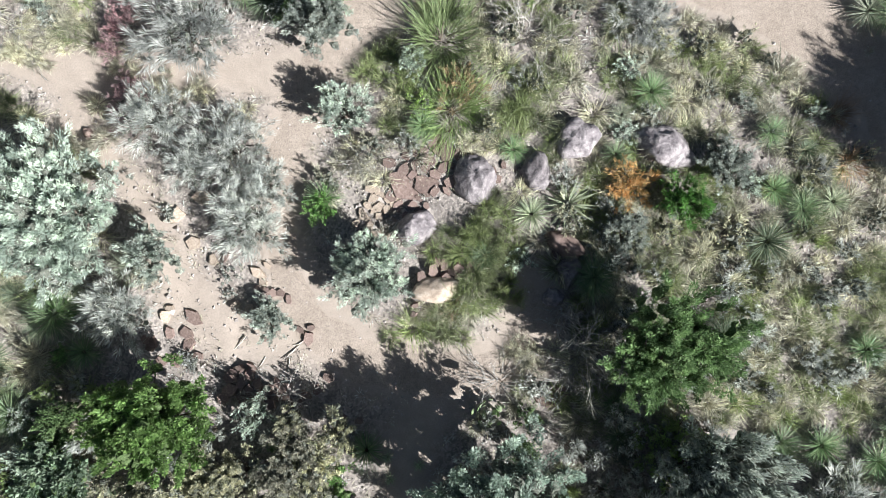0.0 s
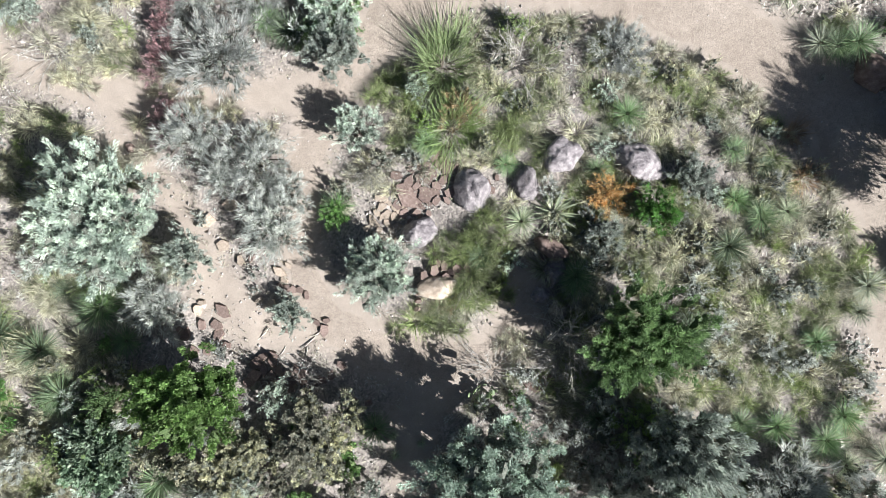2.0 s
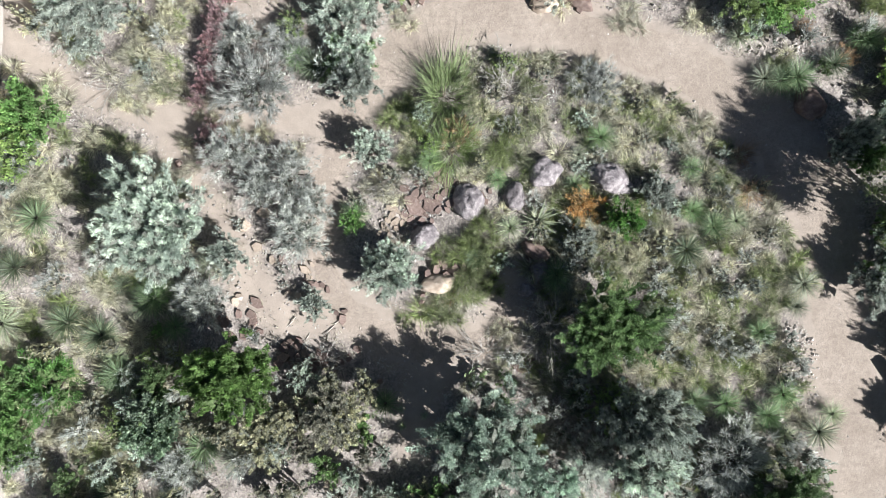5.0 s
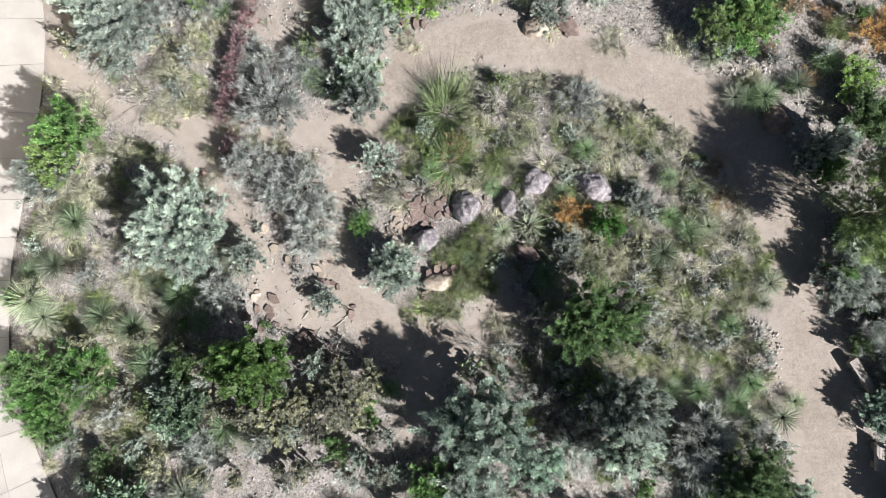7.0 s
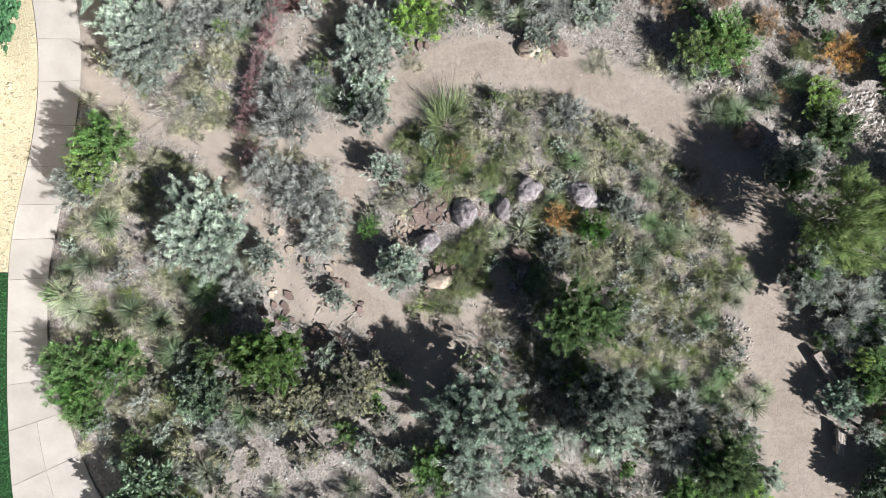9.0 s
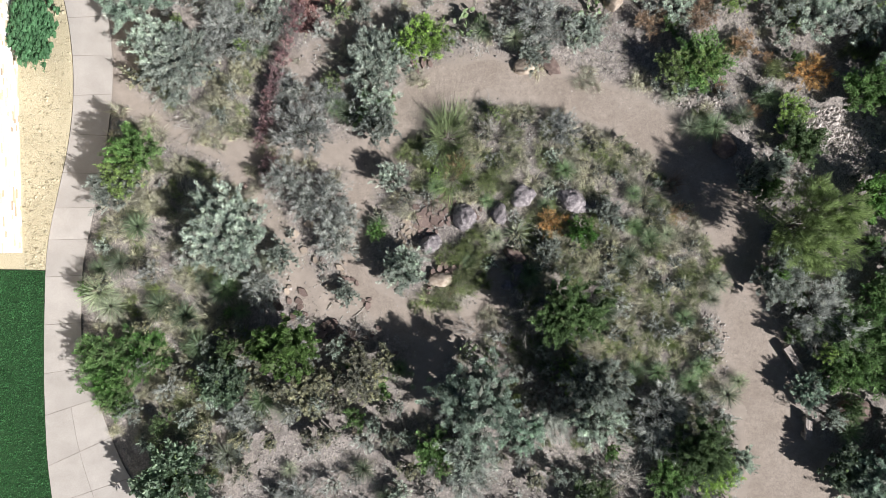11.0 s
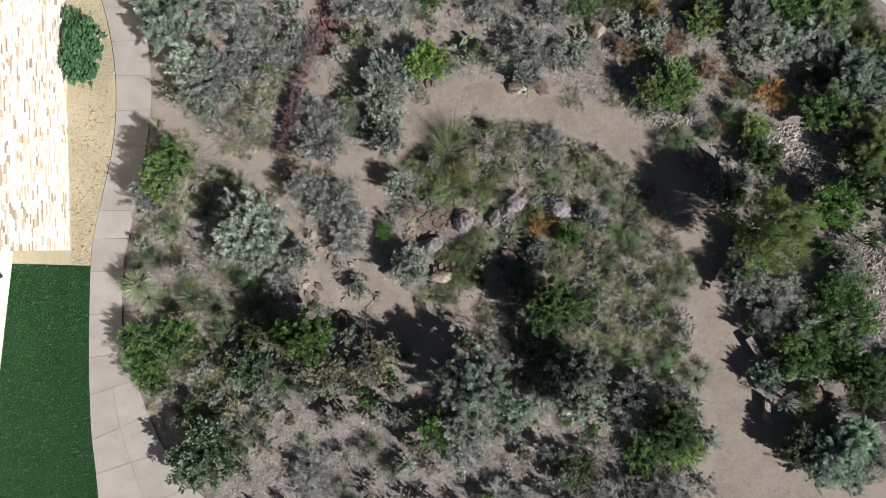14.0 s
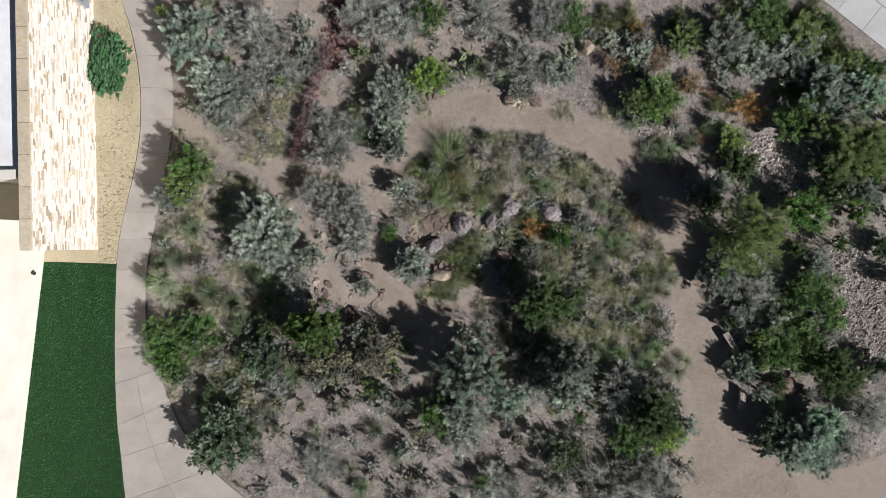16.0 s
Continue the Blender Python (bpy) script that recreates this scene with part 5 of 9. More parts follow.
plant("grass", 6.09, 4.43, 0.25, 0.4)
plant("grass", 5.99, 4.17, 0.25, 0.4)
plant("grass", -1.2, -1.99, 0.32, 0.2)
plant("grass", 0.42, -0.11, 0.32, 0.4)
plant("grass", 0.96, -0.24, 0.32, 0.4)
plant("grass", 0.77, 0.3, 0.32, 0.4)
plant("grass", 0.65, -0.02, 0.32, 0.4)
plant("grass", -1.29, 2.76, 0.25, 0.4)
plant("grass", -0.86, 2.66, 0.25, 0.4)
plant("grass", -1.01, 3.09, 0.25, 0.4)
plant("grass", -1.12, 2.84, 0.25, 0.4)
plant("grass", 2.17, 2.09, 0.22, 0.3)
plant("grass", 2.54, 2.0, 0.22, 0.3)
plant("grass", 2.41, 2.38, 0.22, 0.3)
plant("grass", 2.32, 2.15, 0.22, 0.3)
plant("grass", 4.16, 1.31, 0.25, 0.4)
plant("grass", 4.59, 1.2, 0.25, 0.4)
plant("grass", 4.44, 1.64, 0.25, 0.4)
plant("grass", 4.34, 1.38, 0.25, 0.4)
plant("grass", 6.67, -1.37, 0.29, 0.4)
plant("grass", 7.15, -1.48, 0.29, 0.4)
plant("grass", 6.98, -1.0, 0.29, 0.4)
plant("grass", 6.87, -1.28, 0.29, 0.4)
plant("grass", 4.75, -0.48, 0.28, 0.5)
plant("grass", 5.23, -0.59, 0.28, 0.5)
plant("grass", 5.06, -0.11, 0.28, 0.5)
plant("grass", 4.95, -0.4, 0.28, 0.5)
plant("grass", 3.65, 0.8, 0.25, 0.4)
plant("grass", 4.08, 0.7, 0.25, 0.4)
plant("grass", 3.93, 1.13, 0.25, 0.4)
plant("grass", 3.83, 0.88, 0.25, 0.4)
plant("grass", -1.04, 3.6, 0.25, 0.3)
plant("grass", -0.61, 3.5, 0.25, 0.3)
plant("grass", -0.76, 3.93, 0.25, 0.3)
plant("grass", -0.87, 3.68, 0.25, 0.3)
plant("straw", 4.51, 4.72, 0.29, 0.4)
plant("straw", 5.0, 4.6, 0.29, 0.4)
plant("straw", 4.83, 5.09, 0.29, 0.4)
plant("straw", 4.71, 4.8, 0.29, 0.4)
plant("straw", 5.97, 4.53, 0.29, 0.4)
plant("straw", 6.46, 4.41, 0.29, 0.4)
plant("straw", 6.28, 4.9, 0.29, 0.4)
plant("straw", 6.17, 4.61, 0.29, 0.4)
plant("straw", 2.51, 3.97, 0.25, 0.4)
plant("straw", 2.94, 3.87, 0.25, 0.4)
plant("straw", 2.79, 4.3, 0.25, 0.4)
plant("straw", 2.69, 4.05, 0.25, 0.4)
plant("straw", 4.17, 4.29, 0.25, 0.35)
plant("straw", 4.6, 4.19, 0.25, 0.35)
plant("straw", 4.45, 4.62, 0.25, 0.35)
plant("straw", 4.34, 4.37, 0.25, 0.35)
plant("straw", 9.68, 4.5, 0.13, 0.1)
plant("straw", 1.76, -2.63, 0.25, 0.3)
plant("straw", 2.19, -2.74, 0.25, 0.3)
plant("straw", 2.04, -2.3, 0.25, 0.3)
plant("straw", 1.93, -2.56, 0.25, 0.3)
plant("straw", 1.47, -2.37, 0.22, 0.3)
plant("straw", 1.85, -2.46, 0.22, 0.3)
plant("straw", 1.71, -2.08, 0.22, 0.3)
plant("straw", 1.62, -2.3, 0.22, 0.3)
plant("straw", 7.77, 3.87, 0.22, 0.3)
plant("straw", 8.14, 3.78, 0.22, 0.3)
plant("straw", 8.01, 4.16, 0.22, 0.3)
plant("straw", 7.92, 3.94, 0.22, 0.3)
plant("straw", 4.84, 4.0, 0.22, 0.3)
plant("straw", 5.22, 3.91, 0.22, 0.3)
plant("straw", 5.08, 4.28, 0.22, 0.3)
plant("straw", 4.99, 4.06, 0.22, 0.3)
plant("straw", 5.47, 2.6, 0.22, 0.3)
plant("straw", 5.85, 2.51, 0.22, 0.3)
plant("straw", 5.72, 2.89, 0.22, 0.3)
plant("straw", 5.63, 2.66, 0.22, 0.3)
plant("straw", -2.34, 1.93, 0.29, 0.3)
plant("straw", -1.86, 1.82, 0.29, 0.3)
plant("straw", -2.03, 2.31, 0.29, 0.3)
plant("straw", -2.14, 2.02, 0.29, 0.3)
plant("straw", -1.84, 1.68, 0.29, 0.3)
plant("straw", -1.35, 1.57, 0.29, 0.3)
plant("straw", -1.52, 2.05, 0.29, 0.3)
plant("straw", -1.64, 1.77, 0.29, 0.3)
plant("straw", -1.07, 2.57, 0.38, 0.2)
plant("straw", 0.48, 2.33, 0.25, 0.3)
plant("straw", 0.92, 2.23, 0.25, 0.3)
plant("straw", 0.76, 2.66, 0.25, 0.3)
plant("straw", 0.66, 2.4, 0.25, 0.3)
plant("straw", 0.2, 2.68, 0.38, 0.3)
plant("straw", -7.83, 3.26, 0.32, 0.25)
plant("straw", -7.97, 2.18, 0.32, 0.2)
plant("straw", -9.0, 4.68, 0.25, 0.3)
plant("straw", -8.56, 4.58, 0.25, 0.3)
plant("straw", -8.72, 5.01, 0.25, 0.3)
plant("straw", -8.82, 4.76, 0.25, 0.3)
plant("straw", -8.52, 5.14, 0.22, 0.3)
plant("straw", -8.14, 5.05, 0.22, 0.3)
plant("straw", -8.28, 5.43, 0.22, 0.3)
plant("straw", -8.37, 5.21, 0.22, 0.3)
plant("straw", -9.41, 5.14, 0.22, 0.3)
plant("straw", -9.03, 5.05, 0.22, 0.3)
plant("straw", -9.17, 5.43, 0.22, 0.3)
plant("straw", -9.26, 5.21, 0.22, 0.3)
plant("straw", -7.41, 4.11, 0.25, 0.3)
plant("straw", -6.97, 4.01, 0.25, 0.3)
plant("straw", -7.13, 4.44, 0.25, 0.3)
plant("straw", -7.23, 4.19, 0.25, 0.3)
plant("straw", -0.76, -1.61, 0.22, 0.2)
plant("straw", -0.38, -1.7, 0.22, 0.2)
plant("straw", -0.52, -1.32, 0.22, 0.2)
plant("straw", -0.61, -1.54, 0.22, 0.2)
plant("straw", -0.25, -1.41, 0.22, 0.25)
plant("straw", 0.13, -1.5, 0.22, 0.25)
plant("straw", -0.01, -1.12, 0.22, 0.25)
plant("straw", -0.1, -1.35, 0.22, 0.25)
plant("straw", -6.54, 3.61, 0.26, 0.2)
plant("straw", -6.1, 3.51, 0.26, 0.2)
plant("straw", -6.26, 3.94, 0.26, 0.2)
plant("straw", -6.36, 3.69, 0.26, 0.2)
plant("straw", -5.74, 3.56, 0.22, 0.2)
plant("straw", -5.36, 3.47, 0.22, 0.2)
plant("straw", -5.5, 3.85, 0.22, 0.2)
plant("straw", -5.59, 3.63, 0.22, 0.2)
plant("straw", -1.27, 3.23, 0.22, 0.3)
plant("straw", -0.89, 3.14, 0.22, 0.3)
plant("straw", -1.02, 3.52, 0.22, 0.3)
plant("straw", -1.11, 3.3, 0.22, 0.3)
plant("straw", -4.73, 2.84, 0.25, 0.3)
plant("straw", -4.3, 2.74, 0.25, 0.3)
plant("straw", -4.45, 3.17, 0.25, 0.3)
plant("straw", -4.56, 2.91, 0.25, 0.3)
plant("straw", -13.6, -5.38, 0.23, 0.4)
plant("straw", -13.2, -5.46, 0.23, 0.4)
plant("straw", -13.35, -5.07, 0.23, 0.4)
plant("straw", -13.43, -5.3, 0.23, 0.4)
plant("straw", -12.81, -5.55, 0.23, 0.4)
plant("straw", -12.41, -5.63, 0.23, 0.4)
plant("straw", -12.56, -5.24, 0.23, 0.4)
plant("straw", -12.65, -5.47, 0.23, 0.4)
plant("straw", -13.1, -4.77, 0.23, 0.4)
plant("straw", -12.7, -4.85, 0.23, 0.4)
plant("straw", -12.85, -4.46, 0.23, 0.4)
plant("straw", -12.94, -4.69, 0.23, 0.4)
plant("straw", -13.27, -5.23, 0.23, 0.4)
plant("straw", -12.88, -5.32, 0.23, 0.4)
plant("straw", -13.03, -4.93, 0.23, 0.4)
plant("straw", -13.11, -5.16, 0.23, 0.4)
plant("straw", -13.51, -6.16, 0.21, 0.4)
plant("straw", -13.16, -6.24, 0.21, 0.4)
plant("straw", -13.29, -5.89, 0.21, 0.4)
plant("straw", -13.37, -6.1, 0.21, 0.4)
plant("straw", -12.81, -6.32, 0.21, 0.4)
plant("straw", -12.46, -6.39, 0.21, 0.4)
plant("straw", -12.59, -6.05, 0.21, 0.4)
plant("straw", -12.67, -6.25, 0.21, 0.4)
plant("straw", -13.07, -5.62, 0.21, 0.4)
plant("straw", -12.72, -5.7, 0.21, 0.4)
plant("straw", -12.85, -5.35, 0.21, 0.4)
plant("straw", -12.93, -5.56, 0.21, 0.4)
plant("straw", -13.23, -6.04, 0.21, 0.4)
plant("straw", -12.88, -6.11, 0.21, 0.4)
plant("straw", -13.01, -5.77, 0.21, 0.4)
plant("straw", -13.08, -5.97, 0.21, 0.4)
plant("straw", -11.95, -5.76, 0.23, 0.4)
plant("straw", -11.55, -5.84, 0.23, 0.4)
plant("straw", -11.7, -5.45, 0.23, 0.4)
plant("straw", -11.79, -5.69, 0.23, 0.4)
plant("straw", -11.16, -5.93, 0.23, 0.4)
plant("straw", -10.76, -6.01, 0.23, 0.4)
plant("straw", -10.91, -5.62, 0.23, 0.4)
plant("straw", -11.0, -5.86, 0.23, 0.4)
plant("straw", -11.45, -5.15, 0.23, 0.4)
plant("straw", -11.05, -5.23, 0.23, 0.4)
plant("straw", -11.2, -4.84, 0.23, 0.4)
plant("straw", -11.29, -5.08, 0.23, 0.4)
plant("straw", -11.62, -5.61, 0.23, 0.4)
plant("straw", -11.23, -5.7, 0.23, 0.4)
plant("straw", -11.38, -5.31, 0.23, 0.4)
plant("straw", -11.46, -5.54, 0.23, 0.4)
plant("straw", -11.11, -6.36, 0.23, 0.4)
plant("straw", -10.72, -6.44, 0.23, 0.4)
plant("straw", -10.87, -6.05, 0.23, 0.4)
plant("straw", -10.95, -6.29, 0.23, 0.4)
plant("straw", -10.33, -6.53, 0.23, 0.4)
plant("straw", -9.93, -6.62, 0.23, 0.4)
plant("straw", -10.08, -6.23, 0.23, 0.4)
plant("straw", -10.17, -6.46, 0.23, 0.4)
plant("straw", -10.62, -5.75, 0.23, 0.4)
plant("straw", -10.22, -5.84, 0.23, 0.4)
plant("straw", -10.37, -5.45, 0.23, 0.4)
plant("straw", -10.46, -5.68, 0.23, 0.4)
plant("straw", -10.79, -6.21, 0.23, 0.4)
plant("straw", -10.4, -6.3, 0.23, 0.4)
plant("straw", -10.54, -5.91, 0.23, 0.4)
plant("straw", -10.63, -6.14, 0.23, 0.4)
plant("straw", -9.88, 5.77, 0.23, 0.4)
plant("straw", -9.49, 5.68, 0.23, 0.4)
plant("straw", -9.63, 6.07, 0.23, 0.4)
plant("straw", -9.72, 5.84, 0.23, 0.4)
plant("straw", -9.09, 5.6, 0.23, 0.4)
plant("straw", -8.7, 5.51, 0.23, 0.4)
plant("straw", -8.85, 5.9, 0.23, 0.4)
plant("straw", -8.93, 5.67, 0.23, 0.4)
plant("straw", -9.38, 6.38, 0.23, 0.4)
plant("straw", -8.99, 6.29, 0.23, 0.4)
plant("straw", -9.14, 6.68, 0.23, 0.4)
plant("straw", -9.22, 6.45, 0.23, 0.4)
plant("straw", -9.56, 5.91, 0.23, 0.4)
plant("straw", -9.17, 5.83, 0.23, 0.4)
plant("straw", -9.31, 6.22, 0.23, 0.4)
plant("straw", -9.4, 5.98, 0.23, 0.4)
plant("straw", -9.08, 6.6, 0.23, 0.4)
plant("straw", -8.68, 6.52, 0.23, 0.4)
plant("straw", -8.83, 6.91, 0.23, 0.4)
plant("straw", -8.91, 6.68, 0.23, 0.4)
plant("straw", -8.29, 6.43, 0.23, 0.4)
plant("straw", -7.89, 6.35, 0.23, 0.4)
plant("straw", -8.04, 6.74, 0.23, 0.4)
plant("straw", -8.13, 6.5, 0.23, 0.4)
plant("straw", -8.58, 7.21, 0.23, 0.4)
plant("straw", -8.18, 7.13, 0.23, 0.4)
plant("straw", -8.33, 7.52, 0.23, 0.4)
plant("straw", -8.42, 7.28, 0.23, 0.4)
plant("straw", -8.75, 6.75, 0.23, 0.4)
plant("straw", -8.36, 6.66, 0.23, 0.4)
plant("straw", -8.51, 7.05, 0.23, 0.4)
plant("straw", -8.59, 6.82, 0.23, 0.4)
plant("straw", -10.01, 4.37, 0.21, 0.3)
plant("straw", -9.66, 4.29, 0.21, 0.3)
plant("straw", -9.79, 4.64, 0.21, 0.3)
plant("straw", -9.87, 4.43, 0.21, 0.3)
plant("straw", -9.31, 4.22, 0.21, 0.3)
plant("straw", -8.96, 4.14, 0.21, 0.3)
plant("straw", -9.09, 4.49, 0.21, 0.3)
plant("straw", -9.17, 4.28, 0.21, 0.3)
plant("straw", -9.57, 4.91, 0.21, 0.3)
plant("straw", -9.22, 4.84, 0.21, 0.3)
plant("straw", -9.35, 5.18, 0.21, 0.3)
plant("straw", -9.43, 4.98, 0.21, 0.3)
plant("straw", -9.73, 4.5, 0.21, 0.3)
plant("straw", -9.38, 4.42, 0.21, 0.3)
plant("straw", -9.51, 4.77, 0.21, 0.3)
plant("straw", -9.59, 4.56, 0.21, 0.3)
plant("straw", -8.61, 7.46, 0.21, 0.4)
plant("straw", -8.26, 7.39, 0.21, 0.4)
plant("straw", -8.39, 7.73, 0.21, 0.4)
plant("straw", -8.47, 7.53, 0.21, 0.4)
plant("straw", -7.91, 7.31, 0.21, 0.4)
plant("straw", -7.56, 7.23, 0.21, 0.4)
plant("straw", -7.69, 7.58, 0.21, 0.4)
plant("straw", -7.77, 7.37, 0.21, 0.4)
plant("straw", -8.17, 8.0, 0.21, 0.4)
plant("straw", -7.82, 7.93, 0.21, 0.4)
plant("straw", -7.95, 8.27, 0.21, 0.4)
plant("straw", -8.02, 8.07, 0.21, 0.4)
plant("straw", -8.32, 7.59, 0.21, 0.4)
plant("straw", -7.97, 7.51, 0.21, 0.4)
plant("straw", -8.1, 7.86, 0.21, 0.4)
plant("straw", -8.18, 7.65, 0.21, 0.4)
plant("straw", -12.26, 4.64, 0.36, 0.3)
plant("straw", -11.64, 4.51, 0.36, 0.3)
plant("straw", -11.87, 5.12, 0.36, 0.3)
plant("straw", -12.01, 4.75, 0.36, 0.3)
plant("straw", -4.5, 7.85, 0.36, 0.3)
plant("straw", -3.88, 7.72, 0.36, 0.3)
plant("straw", -4.11, 8.33, 0.36, 0.3)
plant("straw", -4.25, 7.97, 0.36, 0.3)
plant("straw", -5.09, 6.61, 0.36, 0.3)
plant("straw", -4.48, 6.48, 0.36, 0.3)
plant("straw", -4.7, 7.09, 0.36, 0.3)
plant("straw", -4.84, 6.72, 0.36, 0.3)
plant("straw", -1.51, 6.93, 0.26, 0.2)
plant("straw", -1.07, 6.84, 0.26, 0.2)
plant("straw", -1.24, 7.27, 0.26, 0.2)
plant("straw", -1.33, 7.01, 0.26, 0.2)
plant("straw", 2.91, 7.57, 0.36, 0.3)
plant("straw", 3.52, 7.43, 0.36, 0.3)
plant("straw", 3.29, 8.04, 0.36, 0.3)
plant("straw", 3.16, 7.68, 0.36, 0.3)
plant("straw", 5.18, 6.99, 0.36, 0.3)
plant("straw", 5.79, 6.86, 0.36, 0.3)
plant("straw", 5.56, 7.46, 0.36, 0.3)
plant("straw", 5.43, 7.1, 0.36, 0.3)
plant("straw", 7.23, 7.02, 0.36, 0.3)
plant("straw", 7.84, 6.89, 0.36, 0.3)
plant("straw", 7.62, 7.5, 0.36, 0.3)
plant("straw", 7.48, 7.14, 0.36, 0.3)
plant("straw", -12.53, -3.68, 0.21, 0.4)
plant("straw", -12.18, -3.76, 0.21, 0.4)
plant("straw", -12.31, -3.41, 0.21, 0.4)
plant("straw", -12.38, -3.62, 0.21, 0.4)
plant("straw", -11.83, -3.84, 0.21, 0.4)
plant("straw", -11.48, -3.91, 0.21, 0.4)
plant("straw", -11.61, -3.57, 0.21, 0.4)
plant("straw", -11.68, -3.77, 0.21, 0.4)
plant("straw", -12.08, -3.14, 0.21, 0.4)
plant("straw", -11.73, -3.22, 0.21, 0.4)
plant("straw", -11.86, -2.87, 0.21, 0.4)
plant("straw", -11.94, -3.08, 0.21, 0.4)
plant("straw", -12.24, -3.56, 0.21, 0.4)
plant("straw", -11.89, -3.63, 0.21, 0.4)
plant("straw", -12.02, -3.29, 0.21, 0.4)
plant("straw", -12.1, -3.49, 0.21, 0.4)
plant("straw", -10.86, -5.3, 0.21, 0.4)
plant("straw", -10.51, -5.37, 0.21, 0.4)
plant("straw", -10.64, -5.03, 0.21, 0.4)
plant("straw", -10.71, -5.23, 0.21, 0.4)
plant("straw", -10.16, -5.45, 0.21, 0.4)
plant("straw", -9.81, -5.53, 0.21, 0.4)
plant("straw", -9.94, -5.18, 0.21, 0.4)
plant("straw", -10.01, -5.39, 0.21, 0.4)
plant("straw", -10.41, -4.76, 0.21, 0.4)
plant("straw", -10.06, -4.83, 0.21, 0.4)
plant("straw", -10.19, -4.49, 0.21, 0.4)
plant("straw", -10.27, -4.69, 0.21, 0.4)
plant("straw", -10.57, -5.17, 0.21, 0.4)
plant("straw", -10.22, -5.25, 0.21, 0.4)
plant("straw", -10.35, -4.9, 0.21, 0.4)
plant("straw", -10.43, -5.11, 0.21, 0.4)
plant("straw", -10.02, -6.1, 0.21, 0.4)
plant("straw", -9.67, -6.18, 0.21, 0.4)
plant("straw", -9.8, -5.83, 0.21, 0.4)
plant("straw", -9.88, -6.04, 0.21, 0.4)
plant("straw", -9.32, -6.26, 0.21, 0.4)
plant("straw", -8.97, -6.33, 0.21, 0.4)
plant("straw", -9.1, -5.99, 0.21, 0.4)
plant("straw", -9.18, -6.19, 0.21, 0.4)
plant("straw", -9.58, -5.56, 0.21, 0.4)
plant("straw", -9.23, -5.64, 0.21, 0.4)
plant("straw", -9.36, -5.29, 0.21, 0.4)
plant("straw", -9.44, -5.5, 0.21, 0.4)
plant("straw", -9.74, -5.98, 0.21, 0.4)
plant("straw", -9.39, -6.05, 0.21, 0.4)
plant("straw", -9.52, -5.71, 0.21, 0.4)
plant("straw", -9.59, -5.91, 0.21, 0.4)
plant("grass", 14.02, 10.71, 0.30, 0.6)
plant("grass", 14.54, 10.6, 0.30, 0.6)
plant("grass", 14.34, 11.11, 0.30, 0.6)
plant("grass", 14.23, 10.81, 0.30, 0.6)
plant("grass", 15.06, 10.5, 0.30, 0.6)
plant("grass", 15.58, 10.39, 0.30, 0.6)
plant("grass", 15.38, 10.9, 0.30, 0.6)
plant("grass", 15.27, 10.6, 0.30, 0.6)
plant("grass", 14.66, 11.52, 0.30, 0.6)
plant("grass", 15.18, 11.41, 0.30, 0.6)
plant("grass", 14.98, 11.92, 0.30, 0.6)
plant("grass", 14.87, 11.62, 0.30, 0.6)
plant("grass", 14.44, 10.9, 0.30, 0.6)
plant("grass", 14.96, 10.8, 0.30, 0.6)
plant("grass", 14.76, 11.31, 0.30, 0.6)
plant("grass", 14.65, 11.0, 0.30, 0.6)
plant("grass", 12.73, 11.52, 0.27, 0.6)
plant("grass", 13.19, 11.43, 0.27, 0.6)
plant("grass", 13.01, 11.88, 0.27, 0.6)
plant("grass", 12.91, 11.61, 0.27, 0.6)
plant("grass", 13.65, 11.33, 0.27, 0.6)
plant("grass", 14.12, 11.24, 0.27, 0.6)
plant("grass", 13.94, 11.69, 0.27, 0.6)
plant("grass", 13.84, 11.42, 0.27, 0.6)
plant("grass", 13.3, 12.24, 0.27, 0.6)
plant("grass", 13.76, 12.15, 0.27, 0.6)
plant("grass", 13.58, 12.6, 0.27, 0.6)
plant("grass", 13.49, 12.33, 0.27, 0.6)
plant("grass", 13.1, 11.7, 0.27, 0.6)
plant("grass", 13.56, 11.6, 0.27, 0.6)
plant("grass", 13.39, 12.05, 0.27, 0.6)
plant("grass", 13.29, 11.78, 0.27, 0.6)
plant("grass", 16.42, 11.59, 0.30, 0.6)
plant("grass", 16.94, 11.49, 0.30, 0.6)
plant("grass", 16.74, 12.0, 0.30, 0.6)
plant("grass", 16.63, 11.69, 0.30, 0.6)
plant("grass", 17.46, 11.38, 0.30, 0.6)
plant("grass", 17.98, 11.28, 0.30, 0.6)
plant("grass", 17.78, 11.79, 0.30, 0.6)
plant("grass", 17.67, 11.48, 0.30, 0.6)
plant("grass", 17.06, 12.4, 0.30, 0.6)
plant("grass", 17.58, 12.3, 0.30, 0.6)
plant("grass", 17.38, 12.81, 0.30, 0.6)
plant("grass", 17.27, 12.5, 0.30, 0.6)
plant("grass", 16.84, 11.79, 0.30, 0.6)
plant("grass", 17.36, 11.68, 0.30, 0.6)
plant("grass", 17.16, 12.19, 0.30, 0.6)
plant("grass", 17.05, 11.89, 0.30, 0.6)
plant("grass", 14.9, 11.87, 0.27, 0.5)
plant("grass", 15.37, 11.78, 0.27, 0.5)
plant("grass", 15.19, 12.23, 0.27, 0.5)
plant("grass", 15.09, 11.96, 0.27, 0.5)
plant("grass", 15.83, 11.69, 0.27, 0.5)
plant("grass", 16.29, 11.59, 0.27, 0.5)
plant("grass", 16.12, 12.05, 0.27, 0.5)
plant("grass", 16.02, 11.77, 0.27, 0.5)
plant("grass", 15.48, 12.6, 0.27, 0.5)
plant("grass", 15.94, 12.5, 0.27, 0.5)
